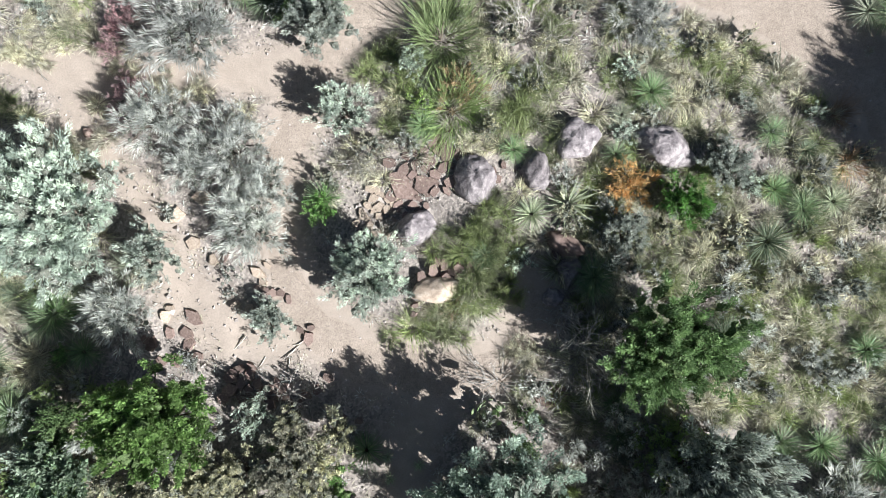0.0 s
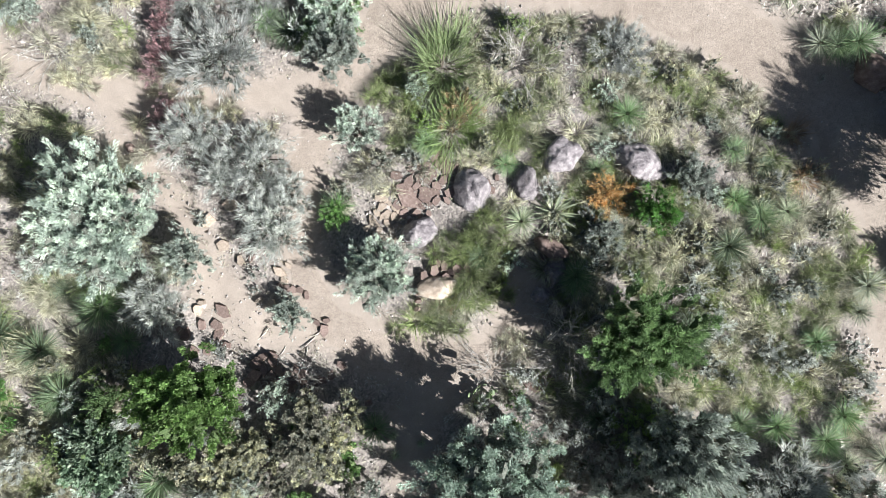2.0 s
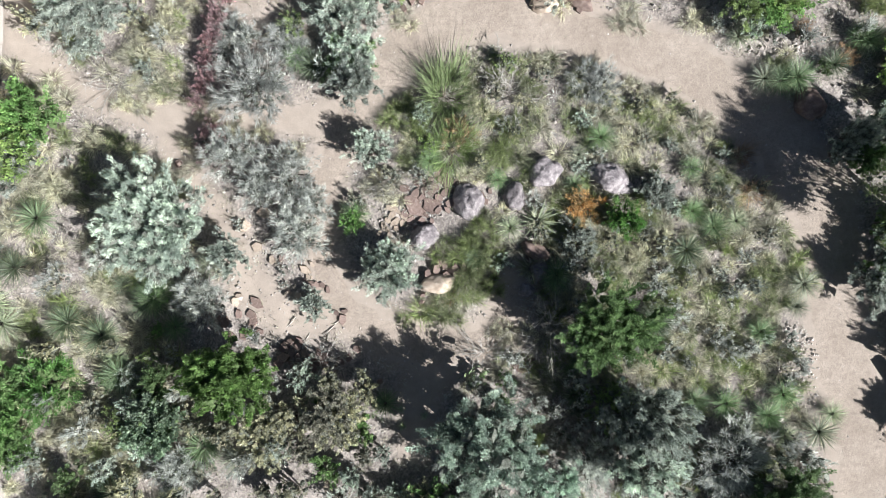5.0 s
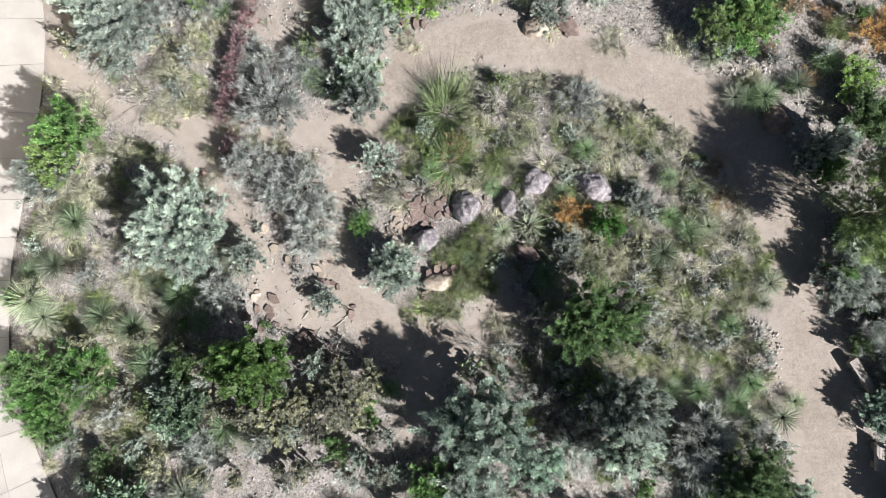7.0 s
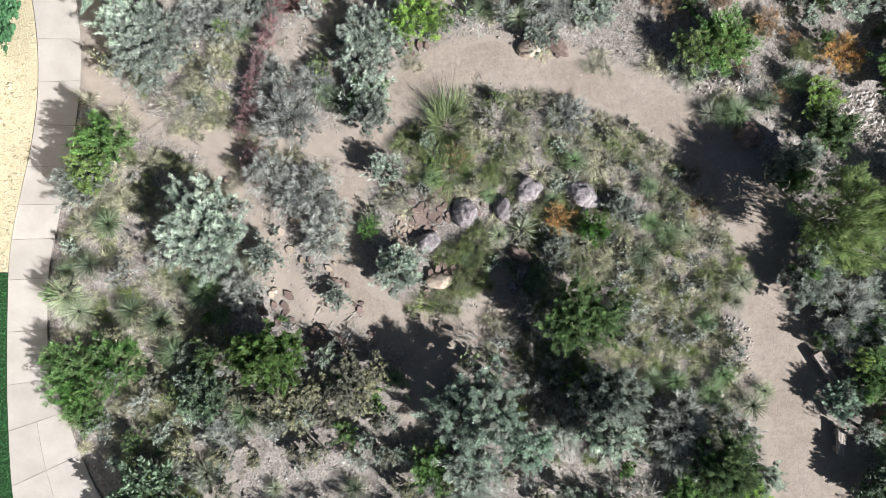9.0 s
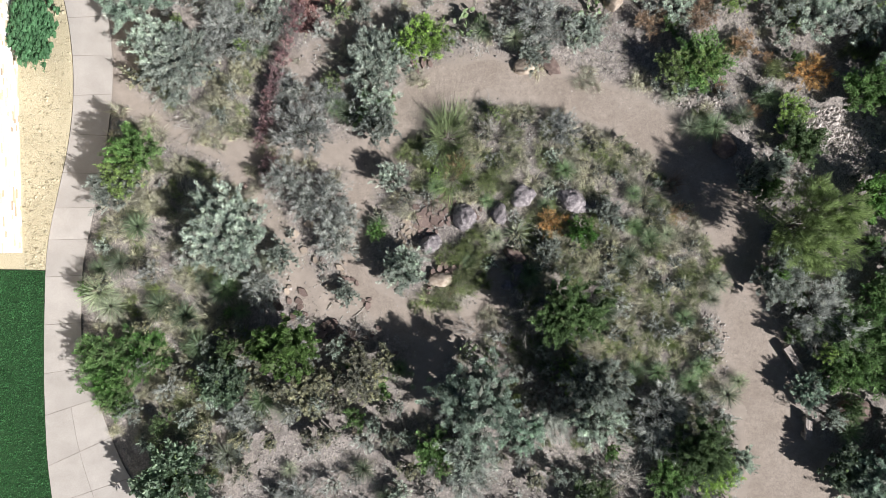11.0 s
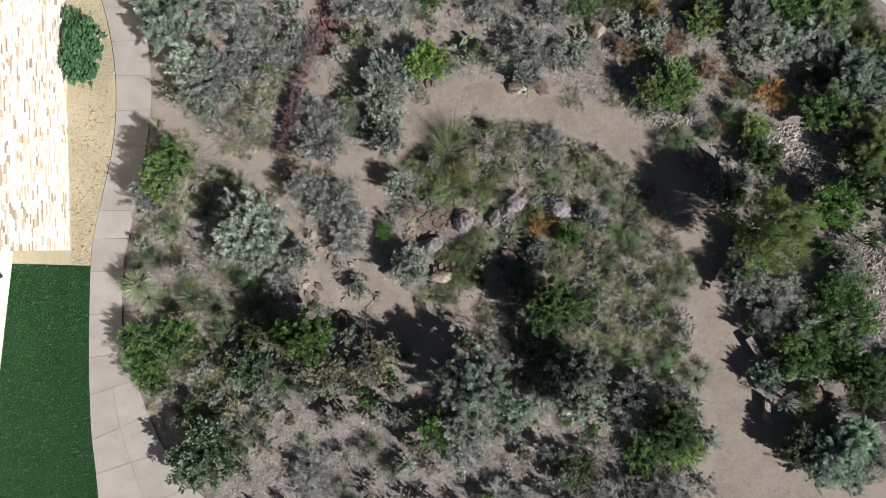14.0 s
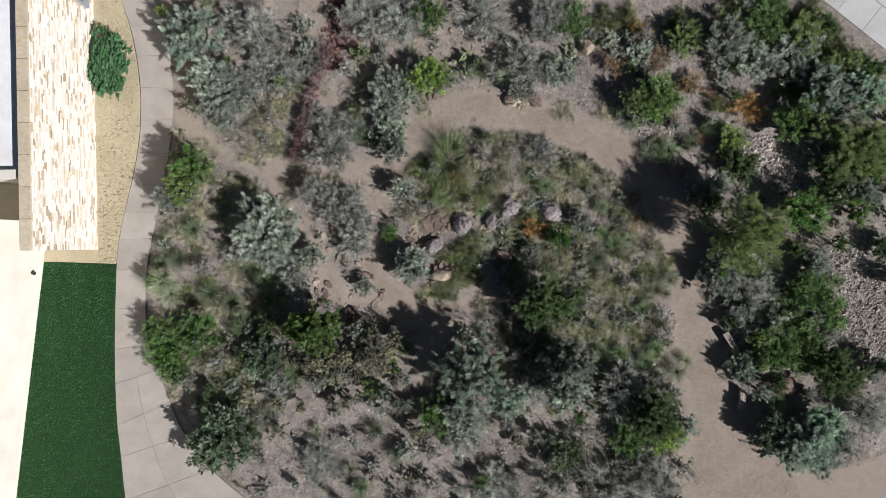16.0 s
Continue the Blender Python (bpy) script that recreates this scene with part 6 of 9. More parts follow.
plant("grass", 15.76, 12.96, 0.27, 0.5)
plant("grass", 15.66, 12.68, 0.27, 0.5)
plant("grass", 15.28, 12.05, 0.27, 0.5)
plant("grass", 15.74, 11.95, 0.27, 0.5)
plant("grass", 15.56, 12.41, 0.27, 0.5)
plant("grass", 15.46, 12.14, 0.27, 0.5)
plant("grass", 17.66, 10.34, 0.27, 0.5)
plant("grass", 18.13, 10.24, 0.27, 0.5)
plant("grass", 17.95, 10.7, 0.27, 0.5)
plant("grass", 17.85, 10.42, 0.27, 0.5)
plant("grass", 18.59, 10.15, 0.27, 0.5)
plant("grass", 19.06, 10.05, 0.27, 0.5)
plant("grass", 18.88, 10.51, 0.27, 0.5)
plant("grass", 18.78, 10.23, 0.27, 0.5)
plant("grass", 18.24, 11.06, 0.27, 0.5)
plant("grass", 18.7, 10.96, 0.27, 0.5)
plant("grass", 18.52, 11.42, 0.27, 0.5)
plant("grass", 18.42, 11.14, 0.27, 0.5)
plant("grass", 18.04, 10.51, 0.27, 0.5)
plant("grass", 18.5, 10.41, 0.27, 0.5)
plant("grass", 18.32, 10.87, 0.27, 0.5)
plant("grass", 18.22, 10.6, 0.27, 0.5)
plant("grass", 10.14, 11.23, 0.24, 0.5)
plant("grass", 10.54, 11.15, 0.24, 0.5)
plant("grass", 10.39, 11.54, 0.24, 0.5)
plant("grass", 10.3, 11.31, 0.24, 0.5)
plant("grass", 10.95, 11.06, 0.24, 0.5)
plant("grass", 11.36, 10.98, 0.24, 0.5)
plant("grass", 11.2, 11.38, 0.24, 0.5)
plant("grass", 11.11, 11.14, 0.24, 0.5)
plant("grass", 10.64, 11.86, 0.24, 0.5)
plant("grass", 11.05, 11.78, 0.24, 0.5)
plant("grass", 10.89, 12.18, 0.24, 0.5)
plant("grass", 10.8, 11.94, 0.24, 0.5)
plant("grass", 10.47, 11.38, 0.24, 0.5)
plant("grass", 10.87, 11.3, 0.24, 0.5)
plant("grass", 10.72, 11.7, 0.24, 0.5)
plant("grass", 10.63, 11.46, 0.24, 0.5)
plant("grass", 7.69, 11.43, 0.24, 0.5)
plant("grass", 8.1, 11.34, 0.24, 0.5)
plant("grass", 7.94, 11.74, 0.24, 0.5)
plant("grass", 7.86, 11.5, 0.24, 0.5)
plant("grass", 8.51, 11.26, 0.24, 0.5)
plant("grass", 8.91, 11.18, 0.24, 0.5)
plant("grass", 8.76, 11.58, 0.24, 0.5)
plant("grass", 8.67, 11.34, 0.24, 0.5)
plant("grass", 8.19, 12.06, 0.24, 0.5)
plant("grass", 8.6, 11.97, 0.24, 0.5)
plant("grass", 8.45, 12.37, 0.24, 0.5)
plant("grass", 8.36, 12.13, 0.24, 0.5)
plant("grass", 8.02, 11.58, 0.24, 0.5)
plant("grass", 8.43, 11.5, 0.24, 0.5)
plant("grass", 8.27, 11.89, 0.24, 0.5)
plant("grass", 8.18, 11.65, 0.24, 0.5)
plant("grass", 6.18, 10.61, 0.20, 0.5)
plant("grass", 6.53, 10.54, 0.20, 0.5)
plant("grass", 6.4, 10.88, 0.20, 0.5)
plant("grass", 6.32, 10.67, 0.20, 0.5)
plant("grass", 6.88, 10.47, 0.20, 0.5)
plant("grass", 7.23, 10.4, 0.20, 0.5)
plant("grass", 7.1, 10.74, 0.20, 0.5)
plant("grass", 7.02, 10.53, 0.20, 0.5)
plant("grass", 6.61, 11.15, 0.20, 0.5)
plant("grass", 6.96, 11.08, 0.20, 0.5)
plant("grass", 6.83, 11.42, 0.20, 0.5)
plant("grass", 6.75, 11.21, 0.20, 0.5)
plant("grass", 6.47, 10.74, 0.20, 0.5)
plant("grass", 6.81, 10.67, 0.20, 0.5)
plant("grass", 6.68, 11.01, 0.20, 0.5)
plant("grass", 6.61, 10.8, 0.20, 0.5)
plant("grass", 6.69, 11.42, 0.20, 0.6)
plant("grass", 7.04, 11.35, 0.20, 0.6)
plant("grass", 6.9, 11.69, 0.20, 0.6)
plant("grass", 6.83, 11.48, 0.20, 0.6)
plant("grass", 7.38, 11.28, 0.20, 0.6)
plant("grass", 7.73, 11.21, 0.20, 0.6)
plant("grass", 7.6, 11.55, 0.20, 0.6)
plant("grass", 7.52, 11.34, 0.20, 0.6)
plant("grass", 7.12, 11.96, 0.20, 0.6)
plant("grass", 7.47, 11.89, 0.20, 0.6)
plant("grass", 7.33, 12.23, 0.20, 0.6)
plant("grass", 7.26, 12.02, 0.20, 0.6)
plant("grass", 6.97, 11.55, 0.20, 0.6)
plant("grass", 7.32, 11.48, 0.20, 0.6)
plant("grass", 7.18, 11.82, 0.20, 0.6)
plant("grass", 7.11, 11.61, 0.20, 0.6)
plant("grass", 17.11, 9.76, 0.27, 0.6)
plant("grass", 17.58, 9.67, 0.27, 0.6)
plant("grass", 17.4, 10.12, 0.27, 0.6)
plant("grass", 17.3, 9.85, 0.27, 0.6)
plant("grass", 18.04, 9.58, 0.27, 0.6)
plant("grass", 18.5, 9.48, 0.27, 0.6)
plant("grass", 18.33, 9.94, 0.27, 0.6)
plant("grass", 18.23, 9.66, 0.27, 0.6)
plant("grass", 17.69, 10.48, 0.27, 0.6)
plant("grass", 18.15, 10.39, 0.27, 0.6)
plant("grass", 17.97, 10.84, 0.27, 0.6)
plant("grass", 17.87, 10.57, 0.27, 0.6)
plant("grass", 17.49, 9.94, 0.27, 0.6)
plant("grass", 17.95, 9.84, 0.27, 0.6)
plant("grass", 17.77, 10.3, 0.27, 0.6)
plant("grass", 17.67, 10.02, 0.27, 0.6)
plant("grass", 15.56, 8.38, 0.27, 0.5)
plant("grass", 16.03, 8.28, 0.27, 0.5)
plant("grass", 15.85, 8.74, 0.27, 0.5)
plant("grass", 15.75, 8.46, 0.27, 0.5)
plant("grass", 16.49, 8.19, 0.27, 0.5)
plant("grass", 16.95, 8.09, 0.27, 0.5)
plant("grass", 16.78, 8.55, 0.27, 0.5)
plant("grass", 16.68, 8.27, 0.27, 0.5)
plant("grass", 16.13, 9.1, 0.27, 0.5)
plant("grass", 16.6, 9.0, 0.27, 0.5)
plant("grass", 16.42, 9.46, 0.27, 0.5)
plant("grass", 16.32, 9.18, 0.27, 0.5)
plant("grass", 15.94, 8.55, 0.27, 0.5)
plant("grass", 16.4, 8.46, 0.27, 0.5)
plant("grass", 16.22, 8.91, 0.27, 0.5)
plant("grass", 16.12, 8.64, 0.27, 0.5)
plant("grass", 9.2, -6.69, 0.20, 0.4)
plant("grass", 9.55, -6.76, 0.20, 0.4)
plant("grass", 9.41, -6.41, 0.20, 0.4)
plant("grass", 9.34, -6.62, 0.20, 0.4)
plant("grass", 9.9, -6.83, 0.20, 0.4)
plant("grass", 10.25, -6.9, 0.20, 0.4)
plant("grass", 10.11, -6.56, 0.20, 0.4)
plant("grass", 10.04, -6.76, 0.20, 0.4)
plant("grass", 9.63, -6.14, 0.20, 0.4)
plant("grass", 9.98, -6.21, 0.20, 0.4)
plant("grass", 9.84, -5.87, 0.20, 0.4)
plant("grass", 9.77, -6.07, 0.20, 0.4)
plant("grass", 9.48, -6.55, 0.20, 0.4)
plant("grass", 9.83, -6.63, 0.20, 0.4)
plant("grass", 9.69, -6.28, 0.20, 0.4)
plant("grass", 9.62, -6.49, 0.20, 0.4)
plant("grass", 7.02, -6.75, 0.20, 0.4)
plant("grass", 7.37, -6.82, 0.20, 0.4)
plant("grass", 7.24, -6.48, 0.20, 0.4)
plant("grass", 7.16, -6.69, 0.20, 0.4)
plant("grass", 7.72, -6.9, 0.20, 0.4)
plant("grass", 8.07, -6.97, 0.20, 0.4)
plant("grass", 7.94, -6.62, 0.20, 0.4)
plant("grass", 7.86, -6.83, 0.20, 0.4)
plant("grass", 7.45, -6.21, 0.20, 0.4)
plant("grass", 7.8, -6.28, 0.20, 0.4)
plant("grass", 7.67, -5.94, 0.20, 0.4)
plant("grass", 7.59, -6.14, 0.20, 0.4)
plant("grass", 7.3, -6.62, 0.20, 0.4)
plant("grass", 7.65, -6.69, 0.20, 0.4)
plant("grass", 7.52, -6.35, 0.20, 0.4)
plant("grass", 7.44, -6.56, 0.20, 0.4)
plant("grass", 10.3, -0.57, 0.38, 0.4)
plant("grass", 10.95, -0.7, 0.38, 0.4)
plant("grass", 10.7, -0.06, 0.38, 0.4)
plant("grass", 10.56, -0.44, 0.38, 0.4)

# thickets
plant("lowsage", 14.34, 9.86, 0.82, 0.71)
plant("lowdark", 14.86, 11.4, 0.87, 0.95)
plant("lowmid", 17.52, 9.49, 0.65, 1.35)
plant("grass", 18.33, 10.17, 0.40, 0.75)
plant("grass", 19.0, 10.03, 0.40, 0.75)
plant("grass", 18.74, 10.69, 0.40, 0.75)
plant("grass", 18.6, 10.29, 0.40, 0.75)
plant("lowgrey", 20.52, 9.65, 0.53, 1.38)
plant("lowsage", 16.65, 9.99, 0.78, 0.84)
plant("lowsage", 13.98, 12.76, 0.85, 0.99)
plant("bright", 17.8, 11.59, 0.60, 1.09)
plant("lowmid", 13.54, 9.42, 0.52, 0.64)
plant("grass", 13.04, 10.05, 0.26, 0.98)
plant("grass", 13.49, 9.96, 0.26, 0.98)
plant("grass", 13.31, 10.4, 0.26, 0.98)
plant("grass", 13.22, 10.13, 0.26, 0.98)
plant("lowgrey", 15.25, 9.39, 0.77, 1.16)
plant("grass", 16.56, 12.05, 0.31, 0.69)
plant("grass", 17.08, 11.95, 0.31, 0.69)
plant("grass", 16.88, 12.46, 0.31, 0.69)
plant("grass", 16.77, 12.15, 0.31, 0.69)
plant("lowmid", 13.32, 11.71, 0.84, 0.65)
plant("grass", 15.27, 12.32, 0.31, 0.62)
plant("grass", 15.79, 12.22, 0.31, 0.62)
plant("grass", 15.59, 12.73, 0.31, 0.62)
plant("grass", 15.48, 12.42, 0.31, 0.62)
plant("bright", 16.23, 11.13, 0.90, 0.95)
plant("lowdark", 19.77, 9.45, 0.72, 0.94)
plant("lowmid", 15.42, 13.4, 0.79, 1.1)
plant("lowmid", 15.44, 10.49, 0.66, 0.81)
plant("lowdark", 21.23, 2.66, 0.69, 1.49)
plant("lowdark", 17.99, 3.38, 1.08, 1.72)
plant("mid", 19.68, 4.77, 0.74, 1.76)
plant("lowmid", 20.87, 7.3, 0.76, 1.15)
plant("lowsage", 18.46, 7.34, 0.91, 1.8)
plant("lowdark", 19.28, 2.73, 0.91, 1.79)
plant("lowdark", 21.06, 3.8, 0.73, 1.38)
plant("lowmid", 17.25, 6.6, 1.06, 1.86)
plant("mid", 20.12, 8.06, 0.79, 1.2)
plant("lowdark", 19.74, 6.08, 1.00, 1.65)
plant("lowdark", 17.19, 7.91, 0.86, 1.64)
plant("lowdark", 18.7, 5.89, 0.77, 1.15)
plant("lowdark", 20.92, 5.26, 1.00, 1.86)
plant("small", 9.21, 8.95, 0.44, 0.61)
plant("grass", 10.94, 8.4, 0.28, 0.49)
plant("grass", 11.43, 8.3, 0.28, 0.49)
plant("grass", 11.24, 8.78, 0.28, 0.49)
plant("grass", 11.14, 8.49, 0.28, 0.49)
plant("lowsage", 12.62, 9.62, 0.54, 0.6)
plant("small", 8.04, 7.04, 0.37, 0.37)
plant("small", 12.34, 6.76, 0.40, 0.75)
plant("grass", 12.61, 7.54, 0.28, 0.75)
plant("grass", 13.1, 7.45, 0.28, 0.75)
plant("grass", 12.91, 7.92, 0.28, 0.75)
plant("grass", 12.81, 7.64, 0.28, 0.75)
plant("lowdark", 11.28, 5.62, 0.36, 0.5)
plant("grass", 8.26, 11.43, 0.29, 0.78)
plant("grass", 8.76, 11.33, 0.29, 0.78)
plant("grass", 8.57, 11.81, 0.29, 0.78)
plant("grass", 8.47, 11.52, 0.29, 0.78)
plant("lowgrey", 9.09, 10.59, 0.64, 1.02)
plant("lowdark", 13.46, 8.02, 0.36, 1.1)
plant("lowsage", 12.98, 8.85, 0.57, 0.88)
plant("grass", 13.35, 11.29, 0.31, 0.82)
plant("grass", 13.07, 12.61, 0.26, 0.84)
plant("grass", 13.53, 12.52, 0.26, 0.84)
plant("grass", 13.35, 12.96, 0.26, 0.84)
plant("grass", 13.26, 12.7, 0.26, 0.84)
plant("lowgrey", 7.97, 9.89, 0.46, 0.46)
plant("lowdark", 11.21, 13.05, 0.57, 0.81)
plant("small", 7.95, 13.31, 0.35, 0.37)
plant("lowdark", 8.62, 13.01, 0.62, 0.69)
plant("lowolive", 12.42, 11.28, 0.54, 0.6)
plant("lowolive", 10.56, 7.9, 0.44, 0.62)
plant("lowsage", 9.58, 8.5, 0.37, 0.65)
plant("small", 10.04, 7.11, 0.32, 0.73)
plant("lowdark", 8.61, 9.3, 0.55, 0.6)
plant("lowsage", 8.38, 10.73, 0.43, 0.74)
plant("lowolive", 12.64, 12.11, 0.43, 0.59)
plant("lowgrey", 11.01, 11.22, 0.59, 0.8)
plant("lowsage", 8.98, 6.79, 0.61, 1.04)
plant("small", 9.88, 6.67, 0.34, 0.54)
plant("lowsage", 10.23, 10.09, 0.64, 0.58)
plant("small", 10.65, 6.65, 0.53, 0.59)
plant("lowolive", 13.36, 5.96, 0.39, 0.75)
plant("lowsage", 0.99, 12.65, 0.49, 0.49)
plant("lowgrey", -0.94, 10.4, 0.46, 0.56)
plant("lowgrey", 3.78, 11.87, 0.42, 0.59)
plant("lowgrey", 7.46, 13.16, 0.56, 0.89)
plant("lowsage", 2.7, 10.27, 0.50, 0.56)
plant("lowgrey", 1.46, 10.55, 0.51, 0.53)
plant("lowdark", 5.01, 12.93, 0.65, 0.59)
plant("small", 2.19, 9.54, 0.47, 0.44)
plant("lowgrey", 0.06, 8.56, 0.46, 0.46)
plant("lowgrey", 5.37, 8.92, 0.66, 0.45)
plant("lowgrey", 0.84, 8.68, 0.40, 0.46)
plant("lowdark", -0.8, 10.99, 0.44, 0.9)
plant("lowsage", 3.39, 13.03, 0.44, 0.74)
plant("lowgrey", 1.91, 8.78, 0.46, 1.0)
plant("lowsage", 7.45, 10.54, 0.66, 0.62)
plant("lowgrey", 6.38, 10.72, 0.57, 0.62)
plant("lowdark", 5.18, 10.95, 0.51, 0.96)
plant("lowdark", -0.95, 8.77, 0.40, 0.94)
plant("small", 4.0, 8.94, 0.43, 0.5)
plant("small", 4.33, 10.82, 0.63, 0.7)
plant("lowgrey", -0.81, 12.69, 0.64, 0.6)
plant("lowgrey", -8.88, 10.63, 0.57, 0.61)
plant("lowsage", -3.44, 9.53, 0.66, 0.54)
plant("lowgrey", -3.42, 11.07, 0.43, 1.04)
plant("lowgrey", -11.15, 9.53, 0.41, 0.62)
plant("lowgrey", -10.38, 10.03, 0.63, 0.76)
plant("small", -2.33, 11.96, 0.44, 0.54)
plant("lowsage", -10.32, 8.08, 0.67, 0.84)
plant("lowmid", -8.21, 9.56, 0.40, 1.07)
plant("lowgrey", -7.79, 10.03, 0.47, 0.99)
plant("lowgrey", -8.53, 6.39, 0.37, 0.8)
plant("lowmid", -9.72, 10.67, 0.59, 0.75)
plant("lowgrey", -10.65, 10.87, 0.75, 1.09)
plant("small", -6.54, 5.85, 0.38, 0.56)
plant("lowgrey", -2.63, 7.47, 0.41, 0.75)
plant("lowmid", -4.61, 6.75, 0.62, 0.69)
plant("lowmid", -8.09, 8.08, 0.41, 1.09)
plant("smallolive", -9.16, 7.02, 0.43, 0.45)
plant("lowgrey", -12.8, 4.73, 0.38, 0.78)
plant("smallolive", -7.73, 9.13, 0.49, 0.69)
plant("lowsage", -7.23, 10.75, 0.72, 0.68)
plant("lowgrey", -13.0, 9.23, 0.54, 1.1)
plant("lowsage", -6.95, 9.74, 0.72, 0.7)
plant("small", -8.6, 7.8, 0.44, 0.78)
plant("lowmid", -11.9, 10.35, 0.40, 0.64)
plant("smallolive", -12.1, 6.93, 0.74, 0.84)
plant("lowsage", -12.73, 11.03, 0.68, 0.86)
plant("small", -5.01, 5.1, 0.40, 0.4)
plant("lowmid", -11.1, 7.64, 0.62, 1.06)
plant("lowgrey", -3.92, 10.4, 0.75, 1.02)
plant("lowgrey", -3.29, 8.72, 0.48, 0.46)
plant("lowsage", -2.21, 6.96, 0.43, 0.5)
plant("lowmid", -4.39, 9.56, 0.64, 0.89)
plant("lowmid", -13.83, 11.24, 0.40, 1.04)
plant("lowsage", -10.4, 6.04, 0.47, 0.91)
plant("lowgrey", -5.94, 6.38, 0.41, 0.93)
plant("lowgrey", -1.7, 8.84, 0.67, 0.9)
plant("smallolive", -2.08, 12.97, 0.36, 0.58)
plant("lowsage", -2.6, 12.52, 0.44, 0.78)
plant("smallolive", -1.9, 11.6, 0.37, 0.47)
plant("lowsage", -9.0, 5.44, 0.43, 0.54)
plant("lowgrey", -2.47, 8.28, 0.75, 0.44)
plant("lowgrey", -12.46, 12.69, 0.73, 0.78)
plant("small", -3.68, 5.39, 0.60, 0.54)
plant("lowgrey", -4.92, 8.66, 0.54, 0.86)
plant("lowsage", -2.64, 10.59, 0.65, 0.46)
plant("lowmid", -11.84, 11.8, 0.46, 0.99)
plant("lowmid", -10.68, 8.99, 0.40, 0.83)
plant("lowgrey", -9.29, -7.95, 0.53, 0.46)
plant("lowolive", -9.82, -2.87, 0.34, 1.09)
plant("lowdark", -9.9, -3.85, 0.55, 0.51)
plant("lowdark", -11.06, -6.71, 0.63, 1.09)
plant("lowsage", -10.1, -8.17, 0.47, 0.74)
plant("grass", -12.7, -2.39, 0.27, 0.48)
plant("grass", -12.24, -2.49, 0.27, 0.48)
plant("grass", -12.41, -2.03, 0.27, 0.48)
plant("grass", -12.52, -2.3, 0.27, 0.48)
plant("straw", -10.88, -2.74, 0.32, 0.94)
plant("straw", -10.34, -2.85, 0.32, 0.94)
plant("straw", -10.55, -2.32, 0.32, 0.94)
plant("straw", -10.66, -2.64, 0.32, 0.94)
plant("grass", -9.12, -8.87, 0.23, 0.94)
plant("grass", -8.72, -8.95, 0.23, 0.94)
plant("grass", -8.87, -8.56, 0.23, 0.94)
plant("grass", -8.96, -8.8, 0.23, 0.94)
plant("lowgrey", -9.13, -9.48, 0.35, 0.64)
plant("straw", -12.19, -3.32, 0.34, 0.92)
plant("lowgrey", -11.53, -0.89, 0.60, 1.02)
plant("lowdark", -12.56, -5.02, 0.45, 1.25)
plant("lowolive", -7.77, -8.57, 0.60, 0.8)
plant("lowsage", -11.66, -7.6, 0.41, 0.88)
plant("lowolive", -11.62, -3.02, 0.54, 1.19)
plant("lowolive", -10.44, -4.64, 0.63, 0.69)
plant("lowsage", -13.47, 0.15, 0.52, 0.59)
plant("lowgrey", -10.77, -5.43, 0.61, 0.74)
plant("lowgrey", -11.66, -4.41, 0.38, 1.23)
plant("lowdark", -10.56, -8.94, 0.40, 1.17)
plant("lowgrey", -10.12, -0.32, 0.66, 0.68)
plant("lowgrey", -8.33, -0.47, 0.68, 0.66)
plant("lowolive", -9.7, -7.22, 0.42, 0.71)
plant("lowolive", -13.42, -1.29, 0.56, 1.09)
plant("lowmid", -8.09, -6.61, 0.62, 0.78)
plant("lowmid", -10.97, -7.58, 0.56, 1.05)
plant("grass", -8.8, -4.9, 0.30, 1.0)
plant("lowdark", -10.23, -9.49, 0.40, 0.55)
plant("lowdark", -13.78, -3.86, 0.64, 1.19)
plant("grass", -13.58, -4.65, 0.28, 0.39)
plant("grass", -13.11, -4.74, 0.28, 0.39)
plant("grass", -13.29, -4.28, 0.28, 0.39)
plant("grass", -13.39, -4.56, 0.28, 0.39)
plant("lowdark", -8.53, -4.01, 0.72, 1.24)
plant("lowsage", -9.95, -6.54, 0.65, 0.91)
plant("lowgrey", -8.02, -3.08, 0.35, 0.49)
plant("lowsage", -8.06, -7.77, 0.54, 0.56)
plant("lowmid", -9.5, -5.08, 0.65, 1.12)
plant("lowgrey", -8.65, -8.24, 0.47, 0.7)
plant("lowmid", -13.37, -5.72, 0.61, 0.44)
plant("lowdark", -8.5, -1.39, 0.41, 0.54)
plant("lowdark", -11.67, -9.04, 0.58, 0.94)
plant("lowdark", -8.51, -2.39, 0.34, 0.46)
plant("lowgrey", -7.75, -4.16, 0.36, 1.16)
plant("straw", -11.79, -3.72, 0.37, 0.99)
plant("grass", -10.34, -5.93, 0.30, 0.67)
plant("lowmid", -8.74, -3.22, 0.41, 0.83)
plant("lowsage", -12.26, -6.19, 0.71, 0.96)
plant("lowdark", -14.11, -1.58, 0.38, 1.1)
plant("lowolive", -6.79, -3.96, 0.70, 1.34)
plant("lowsage", -8.98, -5.83, 0.82, 0.66)
plant("lowgrey", -5.81, -3.64, 0.47, 0.68)
plant("lowolive", -4.41, -7.1, 0.69, 1.45)
plant("lowolive", -4.38, -4.9, 0.84, 1.11)
plant("lowdark", -2.49, -5.13, 0.82, 0.89)
plant("lowolive", -2.3, -6.08, 0.53, 0.89)
plant("lowsage", -4.11, -3.57, 0.64, 1.29)
plant("lowdark", -3.48, -6.38, 0.67, 0.93)
plant("lowolive", -6.5, -5.35, 0.77, 1.36)
plant("lowolive", -7.53, -4.99, 0.80, 0.78)
plant("lowgrey", -6.04, -4.45, 0.48, 1.38)
plant("lowsage", -1.42, -7.12, 0.49, 0.76)
